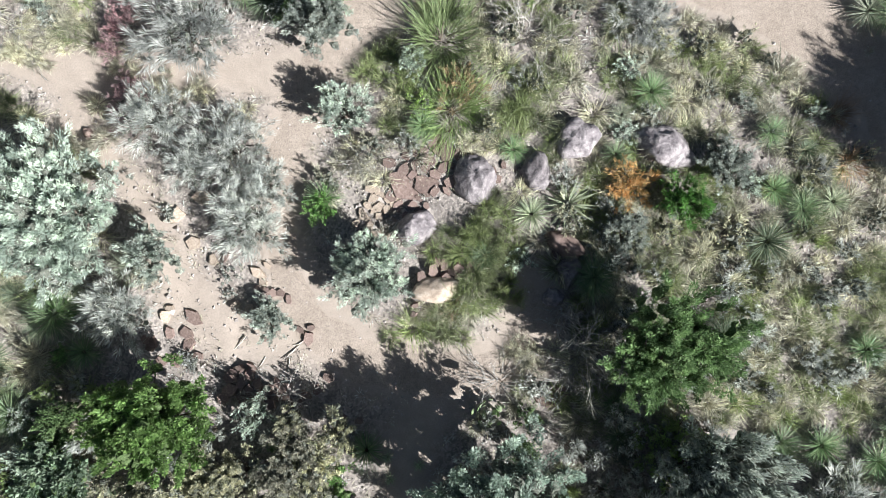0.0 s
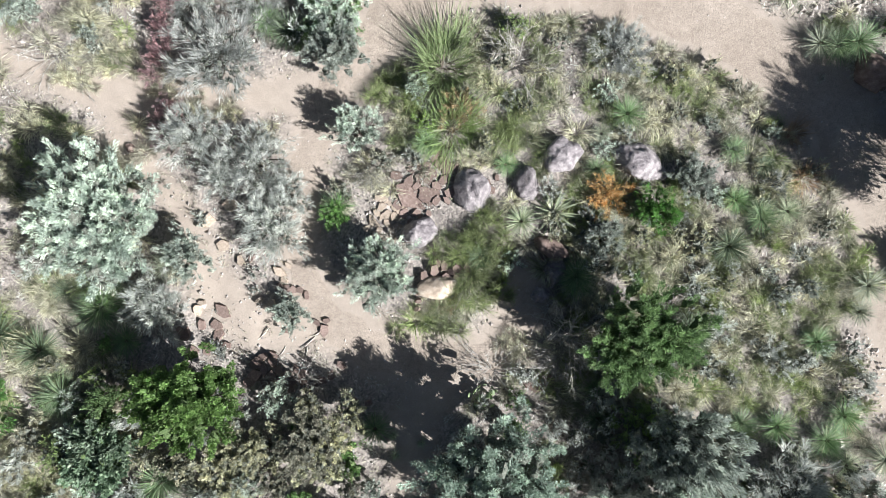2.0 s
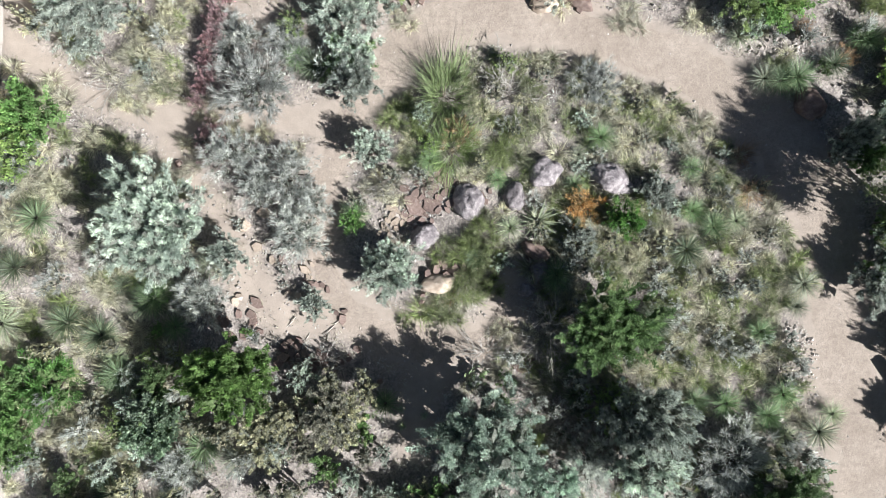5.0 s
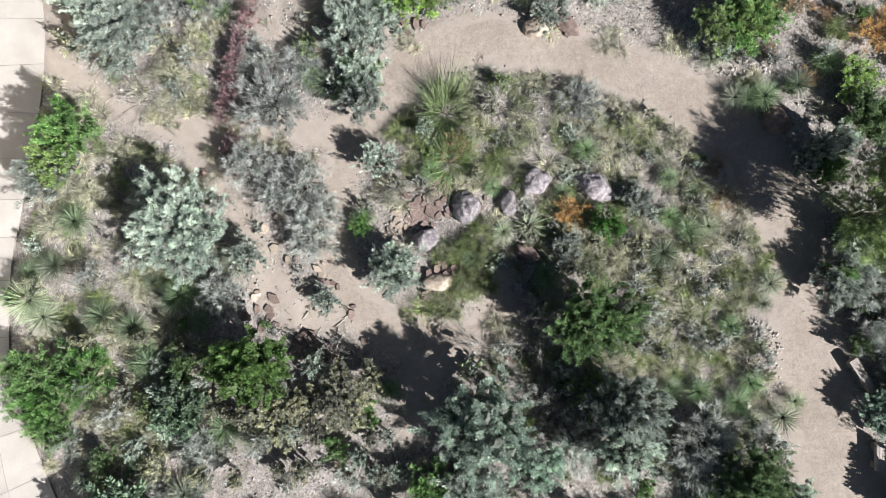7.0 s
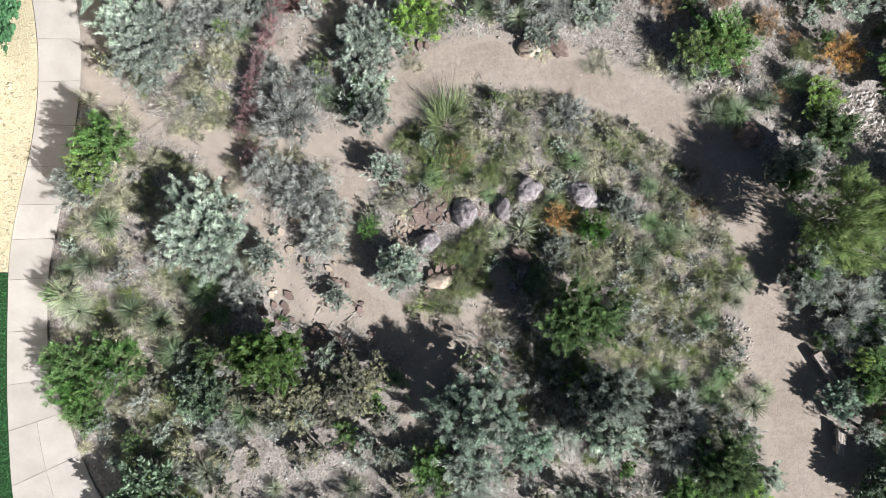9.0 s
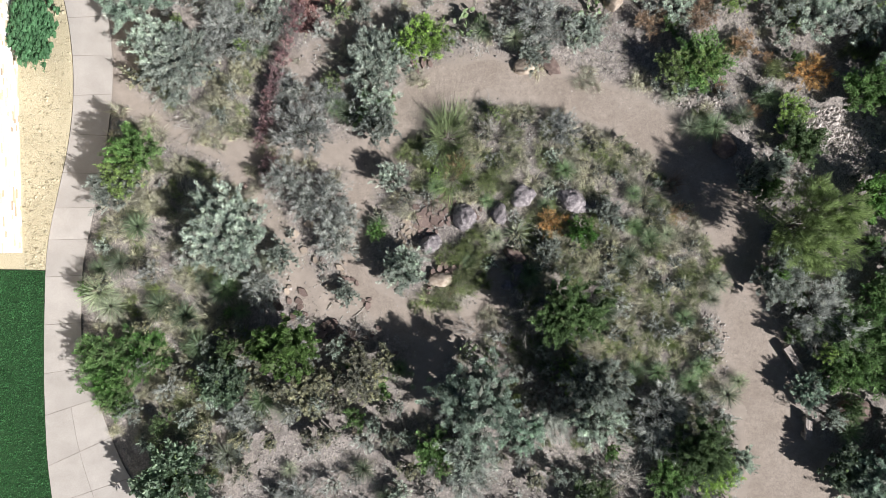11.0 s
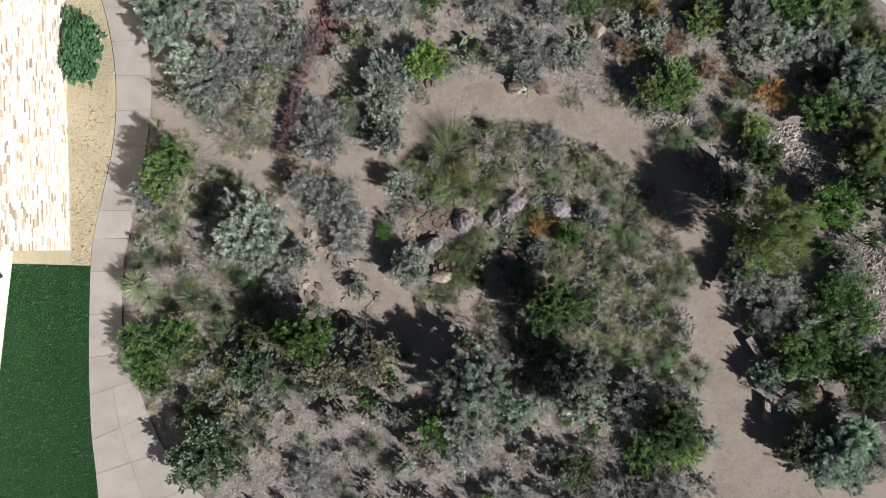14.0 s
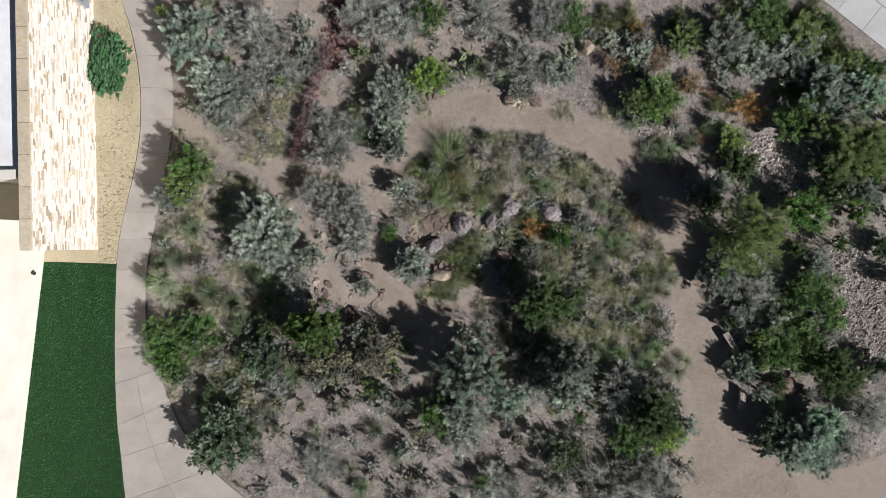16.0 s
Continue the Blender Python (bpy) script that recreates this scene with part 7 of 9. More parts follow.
plant("lowsage", -4.75, -5.77, 0.56, 1.23)
plant("lowolive", -9.29, -7.11, 0.76, 0.96)
plant("lowsage", -9.33, -3.73, 0.52, 0.72)
plant("lowolive", -7.8, -7.23, 0.58, 1.42)
plant("lowolive", -2.26, -4.01, 0.64, 1.49)
plant("lowolive", -5.31, -7.16, 0.50, 0.74)
plant("lowolive", -7.22, -6.55, 0.65, 0.65)
plant("lowgrey", -3.1, -7.31, 0.60, 0.8)
plant("lowdark", -8.35, -3.61, 0.51, 1.17)
plant("lowolive", -0.41, -7.19, 0.79, 0.69)
plant("lowdark", -3.53, -4.43, 0.53, 0.66)
plant("lowsage", -9.06, -4.57, 0.71, 1.06)
plant("lowolive", -6.68, -7.35, 0.49, 1.19)
plant("lowolive", -5.46, -5.24, 0.48, 0.8)
plant("lowsage", -2.68, -6.63, 0.48, 1.25)
plant("lowolive", -3.26, -3.69, 0.46, 1.45)
plant("lowgrey", -5.85, -6.19, 0.50, 1.41)
plant("lowsage", -2.15, -7.12, 0.51, 1.36)
plant("lowolive", -4.06, -5.85, 0.46, 1.23)
plant("lowgrey", -5.11, -4.04, 0.43, 1.04)
plant("lowolive", 1.11, -11.9, 0.42, 0.54)
plant("lowgrey", -0.29, -10.89, 0.58, 0.99)
plant("lowsage", 4.51, -8.38, 0.58, 1.17)
plant("lowolive", 3.69, -8.67, 0.69, 0.7)
plant("lowgrey", 3.83, -11.35, 0.53, 1.0)
plant("lowsage", 10.06, -5.98, 0.39, 1.01)
plant("small", 5.14, -9.65, 0.75, 0.89)
plant("lowolive", 6.81, -8.94, 0.38, 0.65)
plant("lowgrey", 10.93, -7.16, 0.52, 0.6)
plant("lowolive", 9.1, -5.97, 0.66, 0.76)
plant("lowolive", 2.24, -7.89, 0.49, 0.55)
plant("lowsage", 11.29, -8.58, 0.67, 0.76)
plant("lowolive", -1.96, -7.3, 0.49, 1.16)
plant("lowolive", 0.21, -8.15, 0.44, 1.14)
plant("lowgrey", -1.95, -12.07, 0.44, 0.51)
plant("lowgrey", 9.1, -7.52, 0.44, 1.17)
plant("lowgrey", -0.31, -9.28, 0.54, 0.94)
plant("lowgrey", 1.87, -6.15, 0.40, 1.07)
plant("lowgrey", 5.49, -6.42, 0.77, 1.02)
plant("small", -2.33, -11.18, 0.46, 0.42)
plant("lowgrey", 4.17, -6.0, 0.63, 1.11)
plant("small", 8.52, -9.54, 0.67, 0.84)
plant("lowdark", 8.43, -8.42, 0.54, 0.84)
plant("lowsage", -1.74, -5.96, 0.41, 1.05)
plant("small", 8.22, -6.67, 0.47, 0.63)
plant("lowolive", -1.23, -8.35, 0.68, 1.14)
plant("lowolive", 6.93, -10.86, 0.66, 1.05)
plant("lowgrey", 10.08, -9.26, 0.52, 0.65)
plant("lowsage", 10.1, -8.64, 0.40, 0.55)
plant("lowdark", 2.05, -10.73, 0.58, 1.25)
plant("lowsage", 7.09, -6.96, 0.47, 1.09)
plant("lowolive", 9.51, -10.52, 0.54, 0.62)
plant("lowsage", 6.19, -8.24, 0.39, 0.51)
plant("lowgrey", 0.43, -7.29, 0.41, 1.15)
plant("small", 11.42, -11.3, 0.41, 0.61)
plant("lowsage", 9.86, -11.76, 0.40, 1.04)
plant("lowdark", 6.61, -7.45, 0.49, 1.23)
plant("lowgrey", 6.83, -8.25, 0.44, 0.61)
plant("lowsage", -1.1, -11.71, 0.51, 0.59)
plant("lowsage", -1.64, -9.27, 0.68, 0.93)
plant("lowgrey", 11.57, -9.72, 0.79, 1.15)
plant("lowdark", 8.76, -10.4, 0.45, 1.01)
plant("small", 5.27, -11.8, 0.60, 0.57)
plant("lowgrey", 0.88, -9.0, 0.70, 0.99)
plant("small", 7.9, -5.85, 0.44, 0.97)
plant("lowdark", 3.26, -11.9, 0.41, 0.99)
plant("lowgrey", 3.09, -7.78, 0.53, 0.78)
plant("lowolive", 7.0, -5.63, 0.43, 1.0)
plant("lowsage", 5.32, -8.61, 0.57, 0.72)
plant("lowsage", 5.91, -10.05, 0.44, 0.88)
plant("lowgrey", 2.27, -5.7, 0.37, 1.05)
plant("lowsage", 6.35, -9.6, 0.37, 0.75)
plant("lowgrey", 10.48, -7.95, 0.76, 1.15)
plant("lowgrey", 7.76, -11.84, 0.49, 0.74)
plant("lowgrey", 11.15, -10.59, 0.60, 1.19)
plant("small", 1.15, -6.98, 0.67, 0.95)
plant("lowgrey", 2.62, -6.36, 0.70, 0.84)
plant("lowgrey", 3.68, -10.48, 0.42, 1.01)
plant("lowgrey", 10.67, -11.18, 0.37, 1.21)
plant("small", -0.6, -12.19, 0.49, 0.42)
plant("small", 2.85, -10.17, 0.77, 0.49)
plant("lowgrey", 5.08, -10.64, 0.64, 0.86)
plant("small", 4.28, -10.09, 0.45, 0.44)
plant("lowsage", 8.44, -7.45, 0.47, 0.83)
plant("lowgrey", 10.26, -5.45, 0.42, 1.17)
plant("lowgrey", -0.38, -8.04, 0.37, 1.17)
plant("lowsage", 1.0, -11.11, 0.44, 0.88)
plant("lowgrey", 8.46, -11.59, 0.53, 0.83)
plant("lowgrey", 0.16, -6.02, 0.58, 0.88)
plant("small", 8.53, -5.43, 0.39, 0.88)
plant("small", 10.99, -6.14, 0.56, 0.82)
plant("small", 5.91, -10.77, 0.59, 0.86)
plant("lowgrey", 7.11, -9.93, 0.59, 1.02)
plant("lowsage", 0.89, -8.03, 0.61, 0.86)
plant("small", 5.86, -9.32, 0.39, 0.9)
plant("small", 1.54, -8.72, 0.39, 0.54)
plant("small", -6.06, -10.14, 0.32, 0.44)
plant("small", -6.01, -10.94, 0.39, 0.59)
plant("lowgrey", -6.49, -9.42, 0.29, 0.62)
plant("smallolive", -1.26, -10.73, 0.54, 0.62)
plant("lowgrey", -1.6, -11.91, 0.35, 0.74)
plant("lowgrey", -8.67, -9.87, 0.55, 0.72)
plant("smallolive", -10.8, -10.44, 0.58, 0.36)
plant("small", -8.37, -11.52, 0.57, 0.35)
plant("small", -4.79, -11.91, 0.34, 0.66)
plant("small", -4.9, -10.69, 0.34, 0.46)
plant("lowgrey", -4.25, -9.06, 0.47, 0.85)
plant("lowgrey", -3.43, -8.86, 0.37, 0.75)
plant("smallolive", -3.19, -10.73, 0.29, 0.68)
plant("small", -7.01, -11.2, 0.48, 0.65)
plant("small", -3.13, -10.07, 0.48, 0.47)
plant("lowgrey", 17.61, -2.26, 0.77, 1.21)
plant("lowdark", 16.8, -0.98, 0.88, 1.27)
plant("lowsage", 15.34, -0.8, 0.96, 0.8)
plant("lowdark", 15.0, -4.48, 0.71, 1.05)
plant("lowgrey", 15.55, -2.54, 0.90, 1.72)
plant("lowgrey", 17.95, 1.07, 0.49, 0.95)
plant("lowmid", 16.78, -4.24, 0.65, 0.91)
plant("darkgreen", 14.36, -2.23, 0.51, 1.05)
plant("lowsage", 17.55, -6.11, 0.60, 0.91)
plant("lowmid", 15.19, 0.68, 0.71, 0.91)
plant("lowdark", 16.79, -2.9, 0.57, 1.21)
plant("lowmid", 18.11, -4.47, 0.80, 1.33)
plant("lowsage", 15.12, -5.90, 0.60, 1.64)
plant("lowdark", 12.87, -0.38, 0.59, 1.44)
plant("darkgreen", 15.87, -5.6, 0.58, 1.55)
plant("lowsage", 15.87, -3.86, 0.61, 0.85)
plant("lowgrey", 17.87, -3.12, 0.49, 1.71)
plant("darkgreen", 13.7, 0.91, 0.64, 1.74)
plant("lowgrey", 13.81, -0.45, 0.63, 1.0)
plant("lowsage", 17.33, 0.15, 0.80, 1.49)
plant("lowdark", 18.58, 1.16, 0.50, 1.68)
plant("lowdark", 20.82, -4.67, 0.53, 1.71)
plant("lowdark", 18.56, -5.33, 0.58, 1.29)
plant("lowdark", 13.70, -2.74, 0.66, 1.07)
plant("lowdark", 13.85, -1.4, 0.74, 0.76)
plant("lowdark", 16.56, 0.84, 0.52, 1.41)
plant("lowmid", 14.71, -3.34, 0.51, 1.64)
plant("lowdark", 15.9, -4.67, 0.57, 1.11)
plant("darkgreen", 20.84, 1.16, 0.89, 1.15)
plant("darkgreen", 17.93, -1.21, 0.67, 0.84)
plant("lowdark", 12.92, 0.95, 0.60, 1.33)
plant("lowmid", 21.46, -0.53, 0.94, 1.35)
plant("straw", 7.05, -4.1, 0.25, 0.41)
plant("straw", 7.47, -4.18, 0.25, 0.41)
plant("straw", 7.31, -3.76, 0.25, 0.41)
plant("straw", 7.22, -4.02, 0.25, 0.41)
plant("straw", 9.91, -0.98, 0.23, 0.47)
plant("straw", 10.31, -1.06, 0.23, 0.47)
plant("straw", 10.16, -0.67, 0.23, 0.47)
plant("straw", 10.07, -0.9, 0.23, 0.47)
plant("straw", 9.64, -0.11, 0.33, 0.44)
plant("straw", 10.29, -4.57, 0.20, 0.59)
plant("straw", 10.64, -4.64, 0.20, 0.59)
plant("straw", 10.51, -4.3, 0.20, 0.59)
plant("straw", 10.43, -4.51, 0.20, 0.59)
plant("straw", 8.74, -4.39, 0.29, 0.54)
plant("grass", 4.07, 0.09, 0.24, 0.26)
plant("grass", 4.49, 0.01, 0.24, 0.26)
plant("grass", 4.33, 0.42, 0.24, 0.26)
plant("grass", 4.24, 0.17, 0.24, 0.26)
plant("grass", 7.12, -3.12, 0.24, 0.33)
plant("grass", 7.53, -3.2, 0.24, 0.33)
plant("grass", 7.37, -2.8, 0.24, 0.33)
plant("grass", 7.28, -3.04, 0.24, 0.33)
plant("smallolive", 5.97, 0.5, 0.30, 0.35)
plant("smallolive", 11.4, -7.44, 0.54, 0.34)
plant("grass", 9.48, -3.53, 0.25, 0.52)
plant("straw", 6.95, -6.33, 0.35, 0.55)
plant("straw", 3.65, -1.34, 0.25, 0.38)
plant("straw", 4.07, -1.43, 0.25, 0.38)
plant("straw", 3.91, -1.01, 0.25, 0.38)
plant("straw", 3.81, -1.26, 0.25, 0.38)
plant("small", 9.1, -2.78, 0.45, 0.52)
plant("straw", 5.8, -0.17, 0.33, 0.52)
plant("straw", 4.73, -1.51, 0.27, 0.41)
plant("grass", 7.56, -4.99, 0.30, 0.32)
plant("lowgrey", 4.76, -2.92, 0.34, 0.69)
plant("small", 8.38, -4.1, 0.29, 0.32)
plant("lowgrey", 5.9, -5.77, 0.38, 0.49)
plant("small", 4.0, -2.52, 0.47, 0.59)
plant("grass", 4.97, -0.85, 0.25, 0.34)
plant("grass", 5.39, -0.93, 0.25, 0.34)
plant("grass", 5.23, -0.52, 0.25, 0.34)
plant("grass", 5.14, -0.77, 0.25, 0.34)
plant("grass", 5.29, -7.36, 0.24, 0.28)
plant("grass", 5.7, -7.44, 0.24, 0.28)
plant("grass", 5.54, -7.03, 0.24, 0.28)
plant("grass", 5.46, -7.28, 0.24, 0.28)
plant("small", 7.87, -7.0, 0.58, 0.33)
plant("straw", 6.11, -6.97, 0.30, 0.27)
plant("lowgrey", 6.89, -1.46, 0.29, 0.47)
plant("straw", 8.01, -0.47, 0.34, 0.59)
plant("small", 8.8, -5.01, 0.46, 0.46)
plant("lowgrey", 10.67, -3.18, 0.39, 0.74)
plant("smallolive", 4.13, -4.72, 0.43, 0.36)
plant("smallolive", 6.5, 0.2, 0.56, 0.5)
plant("smallolive", 9.86, -6.81, 0.38, 0.42)
plant("straw", 4.36, -6.6, 0.25, 0.55)
plant("straw", 4.79, -6.68, 0.25, 0.55)
plant("straw", 4.63, -6.26, 0.25, 0.55)
plant("straw", 4.53, -6.52, 0.25, 0.55)
plant("smallolive", 8.76, -7.49, 0.55, 0.37)
plant("straw", 10.82, -4.97, 0.37, 0.54)
plant("grass", 4.62, -5.64, 0.25, 0.28)
plant("grass", 4.21, -7.33, 0.28, 0.48)
plant("lowgrey", 5.01, -4.48, 0.44, 0.6)
plant("small", 8.72, -0.99, 0.41, 0.56)
plant("straw", 4.71, -3.64, 0.24, 0.5)
plant("straw", 5.12, -3.72, 0.24, 0.5)
plant("straw", 4.96, -3.32, 0.24, 0.5)
plant("straw", 4.88, -3.56, 0.24, 0.5)
plant("grass", 7.16, -0.03, 0.25, 0.26)
plant("grass", 9.17, -4.03, 0.33, 0.26)
plant("straw", 7.33, -0.87, 0.25, 0.44)
plant("small", 10.44, -2.48, 0.41, 0.47)
plant("straw", 10.25, -5.94, 0.25, 0.36)
plant("straw", 10.68, -6.03, 0.25, 0.36)
plant("straw", 10.52, -5.61, 0.25, 0.36)
plant("straw", 10.42, -5.86, 0.25, 0.36)
plant("lowgrey", 5.68, -2.65, 0.30, 0.55)
plant("straw", 9.48, -2.07, 0.25, 0.37)
plant("straw", 9.9, -2.15, 0.25, 0.37)
plant("straw", 9.74, -1.74, 0.25, 0.37)
plant("straw", 9.65, -1.99, 0.25, 0.37)
plant("small", 5.16, -2.22, 0.52, 0.41)
plant("smallolive", 11.36, -6.64, 0.44, 0.49)
plant("lowgrey", 7.85, -6.28, 0.45, 0.6)
plant("straw", 5.93, -3.52, 0.36, 0.43)
plant("grass", 8.01, 0.28, 0.25, 0.57)
plant("grass", 8.44, 0.19, 0.25, 0.57)
plant("grass", 8.27, 0.62, 0.25, 0.57)
plant("grass", 8.18, 0.36, 0.25, 0.57)
plant("smallolive", 4.95, 0.41, 0.36, 0.37)
plant("small", 6.66, -2.81, 0.44, 0.44)
plant("small", 10.26, -3.68, 0.34, 0.55)
plant("smallolive", 8.51, -6.37, 0.35, 0.47)
plant("small", 6.41, -0.93, 0.46, 0.33)
plant("grass", 4.35, -0.37, 0.25, 0.46)
plant("small", 6.04, -4.94, 0.45, 0.58)
plant("straw", 7.39, -5.66, 0.33, 0.4)
plant("grass", 10.82, -3.95, 0.30, 0.59)
plant("straw", 9.28, -5.82, 0.23, 0.3)
plant("straw", 9.68, -5.9, 0.23, 0.3)
plant("straw", 9.53, -5.5, 0.23, 0.3)
plant("straw", 9.44, -5.74, 0.23, 0.3)
plant("straw", 6.35, -3.84, 0.34, 0.52)
plant("lowgrey", 6.97, -5.33, 0.30, 0.45)
plant("straw", 7.7, -3.46, 0.30, 0.52)
plant("straw", 5.5, -0.24, 0.38, 0.35)
plant("straw", 9.91, 1.31, 0.37, 0.42)
plant("straw", 6.55, 0.64, 0.38, 0.49)
plant("lowgrey", 4.61, 2.59, 0.31, 0.34)
plant("small", 7.33, 2.61, 0.36, 0.25)
plant("small", 2.24, -3.17, 0.50, 0.42)
plant("straw", 6.01, -3.16, 0.22, 0.38)
plant("straw", 6.38, -3.25, 0.22, 0.38)
plant("straw", 6.25, -2.88, 0.22, 0.38)
plant("straw", 6.16, -3.1, 0.22, 0.38)
plant("straw", 2.18, 0.2, 0.38, 0.37)
plant("lowgrey", 4.72, 5.31, 0.44, 0.61)
plant("lowgrey", 7.33, -0.39, 0.29, 0.41)
plant("straw", 4.46, 0.43, 0.20, 0.26)
plant("straw", 4.8, 0.34, 0.20, 0.26)
plant("straw", 4.68, 0.69, 0.20, 0.26)
plant("straw", 4.6, 0.49, 0.20, 0.26)
plant("lowgrey", 8.43, 1.77, 0.39, 0.53)
plant("lowgrey", 1.85, 3.79, 0.42, 0.36)
plant("straw", 4.4, -0.06, 0.24, 0.34)
plant("straw", 4.36, 1.55, 0.39, 0.31)
plant("grass", 3.0, -1.21, 0.28, 0.49)
plant("grass", 9.23, -1.52, 0.27, 0.38)
plant("straw", 3.58, 4.58, 0.31, 0.26)
plant("small", 4.22, -1.4, 0.47, 0.31)
plant("grass", 5.93, 1.35, 0.37, 0.42)
plant("grass", 5.25, -0.97, 0.33, 0.32)
plant("grass", 7.48, 3.71, 0.29, 0.26)
plant("grass", 1.5, 5.36, 0.36, 0.36)
plant("grass", 3.31, 1.64, 0.23, 0.44)
plant("grass", 3.69, 1.55, 0.23, 0.44)
plant("grass", 3.56, 1.93, 0.23, 0.44)
plant("grass", 3.47, 1.7, 0.23, 0.44)
plant("smallolive", 8.15, 0.44, 0.35, 0.41)
plant("straw", 4.72, 4.15, 0.38, 0.48)
plant("lowgrey", 8.22, -2.37, 0.49, 0.56)
plant("grass", 4.7, 4.73, 0.31, 0.32)
plant("small", 8.22, -0.5, 0.39, 0.3)
plant("small", 6.56, -0.44, 0.41, 0.35)
plant("small", 4.21, -0.49, 0.29, 0.43)
plant("lowsage", 4.11, 4.01, 0.43, 0.43)
plant("straw", 1.73, 1.27, 0.33, 0.26)
plant("grass", 4.59, -1.95, 0.39, 0.31)
plant("straw", 9.26, 1.15, 0.39, 0.38)
plant("lowgrey", 5.38, -1.38, 0.27, 0.44)
plant("straw", 7.39, -1.44, 0.35, 0.42)
plant("smallolive", 9.7, 0.67, 0.43, 0.44)
plant("straw", 6.85, 4.09, 0.34, 0.31)
plant("straw", 8.89, -2.38, 0.30, 0.31)
plant("lowsage", 1.75, -0.25, 0.46, 0.44)
plant("lowsage", 6.71, 3.26, 0.36, 0.46)
plant("grass", 8.16, -1.83, 0.25, 0.38)
plant("grass", 8.42, 2.4, 0.40, 0.44)
plant("grass", 9.79, -1.27, 0.35, 0.4)
plant("lowsage", 5.27, 0.91, 0.43, 0.47)
plant("lowsage", 6.84, 1.44, 0.42, 0.58)
plant("grass", 4.41, 3.53, 0.32, 0.46)
plant("lowgrey", 6.98, -1.91, 0.51, 0.5)
plant("small", 7.26, -3.17, 0.29, 0.48)
plant("lowsage", 8.46, -1.13, 0.35, 0.55)
plant("small", 9.03, -0.05, 0.42, 0.31)
plant("straw", 7.72, -0.02, 0.27, 0.4)
plant("smallolive", 6.34, 2.23, 0.34, 0.48)
plant("small", 9.27, -2.79, 0.41, 0.29)
plant("lowsage", 4.0, 2.65, 0.43, 0.33)
plant("straw", 5.9, -2.08, 0.26, 0.5)
plant("lowgrey", 3.88, -1.88, 0.32, 0.4)
plant("grass", 2.51, 3.71, 0.27, 0.36)
plant("smallolive", 9.43, 2.12, 0.38, 0.32)
plant("smallolive", 8.13, 1.29, 0.43, 0.34)
plant("grass", 3.88, 5.3, 0.22, 0.35)
plant("grass", 4.25, 5.21, 0.22, 0.35)
plant("grass", 4.12, 5.58, 0.22, 0.35)
plant("grass", 4.03, 5.36, 0.22, 0.35)
plant("lowsage", 9.67, -2.42, 0.30, 0.49)
plant("lowgrey", 2.69, 1.58, 0.40, 0.36)
plant("small", 3.68, 0.86, 0.49, 0.37)
plant("smallolive", 7.9, 2.05, 0.26, 0.35)
plant("grass", 2.66, 2.61, 0.24, 0.5)
plant("small", 4.54, 3.04, 0.28, 0.46)
plant("smallolive", 2.88, 0.72, 0.49, 0.49)
plant("smallolive", 2.91, 5.42, 0.42, 0.32)
plant("grass", 1.62, 2.83, 0.21, 0.32)
plant("grass", 1.99, 2.74, 0.21, 0.32)
plant("grass", 1.86, 3.11, 0.21, 0.32)
plant("grass", 1.77, 2.89, 0.21, 0.32)
plant("grass", 5.17, -2.5, 0.30, 0.41)
plant("straw", 2.6, -0.46, 0.35, 0.5)
plant("straw", 7.02, -2.47, 0.27, 0.41)
plant("straw", 3.46, -0.89, 0.34, 0.29)
plant("straw", 7.33, 0.65, 0.26, 0.45)
plant("grass", 8.62, -1.66, 0.35, 0.27)
plant("straw", 2.48, 2.03, 0.26, 0.48)
plant("small", 4.82, -0.59, 0.43, 0.27)
plant("straw", 2.96, 4.41, 0.24, 0.27)
plant("grass", 4.27, 2.21, 0.30, 0.34)
plant("straw", 5.08, 3.24, 0.24, 0.3)
plant("grass", 8.08, -3.12, 0.37, 0.43)
plant("smallolive", 7.28, -0.83, 0.30, 0.38)
plant("smallolive", 6.73, 4.78, 0.28, 0.46)
plant("smallolive", 3.04, 0.03, 0.44, 0.36)
plant("grass", 2.43, 5.05, 0.34, 0.38)
plant("grass", 3.52, 2.79, 0.23, 0.29)
plant("small", 5.07, 1.92, 0.28, 0.26)
plant("grass", 9.61, -0.5, 0.23, 0.37)
plant("grass", 9.99, -0.59, 0.23, 0.37)
plant("grass", 9.85, -0.2, 0.23, 0.37)
plant("grass", 9.76, -0.43, 0.23, 0.37)
plant("lowgrey", 5.41, -3.03, 0.30, 0.56)
plant("grass", 3.05, -1.82, 0.21, 0.29)
plant("grass", 3.41, -1.91, 0.21, 0.29)
plant("grass", 3.28, -1.55, 0.21, 0.29)
plant("grass", 3.2, -1.76, 0.21, 0.29)
plant("straw", 4.38, -3.14, 0.34, 0.48)
plant("lowgrey", 6.02, 0.79, 0.30, 0.47)
plant("lowsage", 8.31, 3.06, 0.31, 0.5)
plant("grass", 6.55, -2.34, 0.29, 0.48)
plant("smallolive", 5.89, 3.56, 0.42, 0.25)
plant("small", 6.37, -1.07, 0.39, 0.36)
plant("straw", 5.75, -0.82, 0.32, 0.39)
plant("smallolive", 5.81, 4.43, 0.42, 0.45)
plant("lowsage", 9.31, -0.88, 0.38, 0.54)
plant("small", 3.7, -0.39, 0.41, 0.49)
plant("straw", 6.11, 0.05, 0.38, 0.39)
plant("grass", 1.58, 0.63, 0.24, 0.31)
plant("small", 3.61, 0.27, 0.38, 0.38)
plant("smallolive", 7.31, 4.31, 0.31, 0.3)
plant("lowgrey", 8.58, -2.86, 0.42, 0.62)
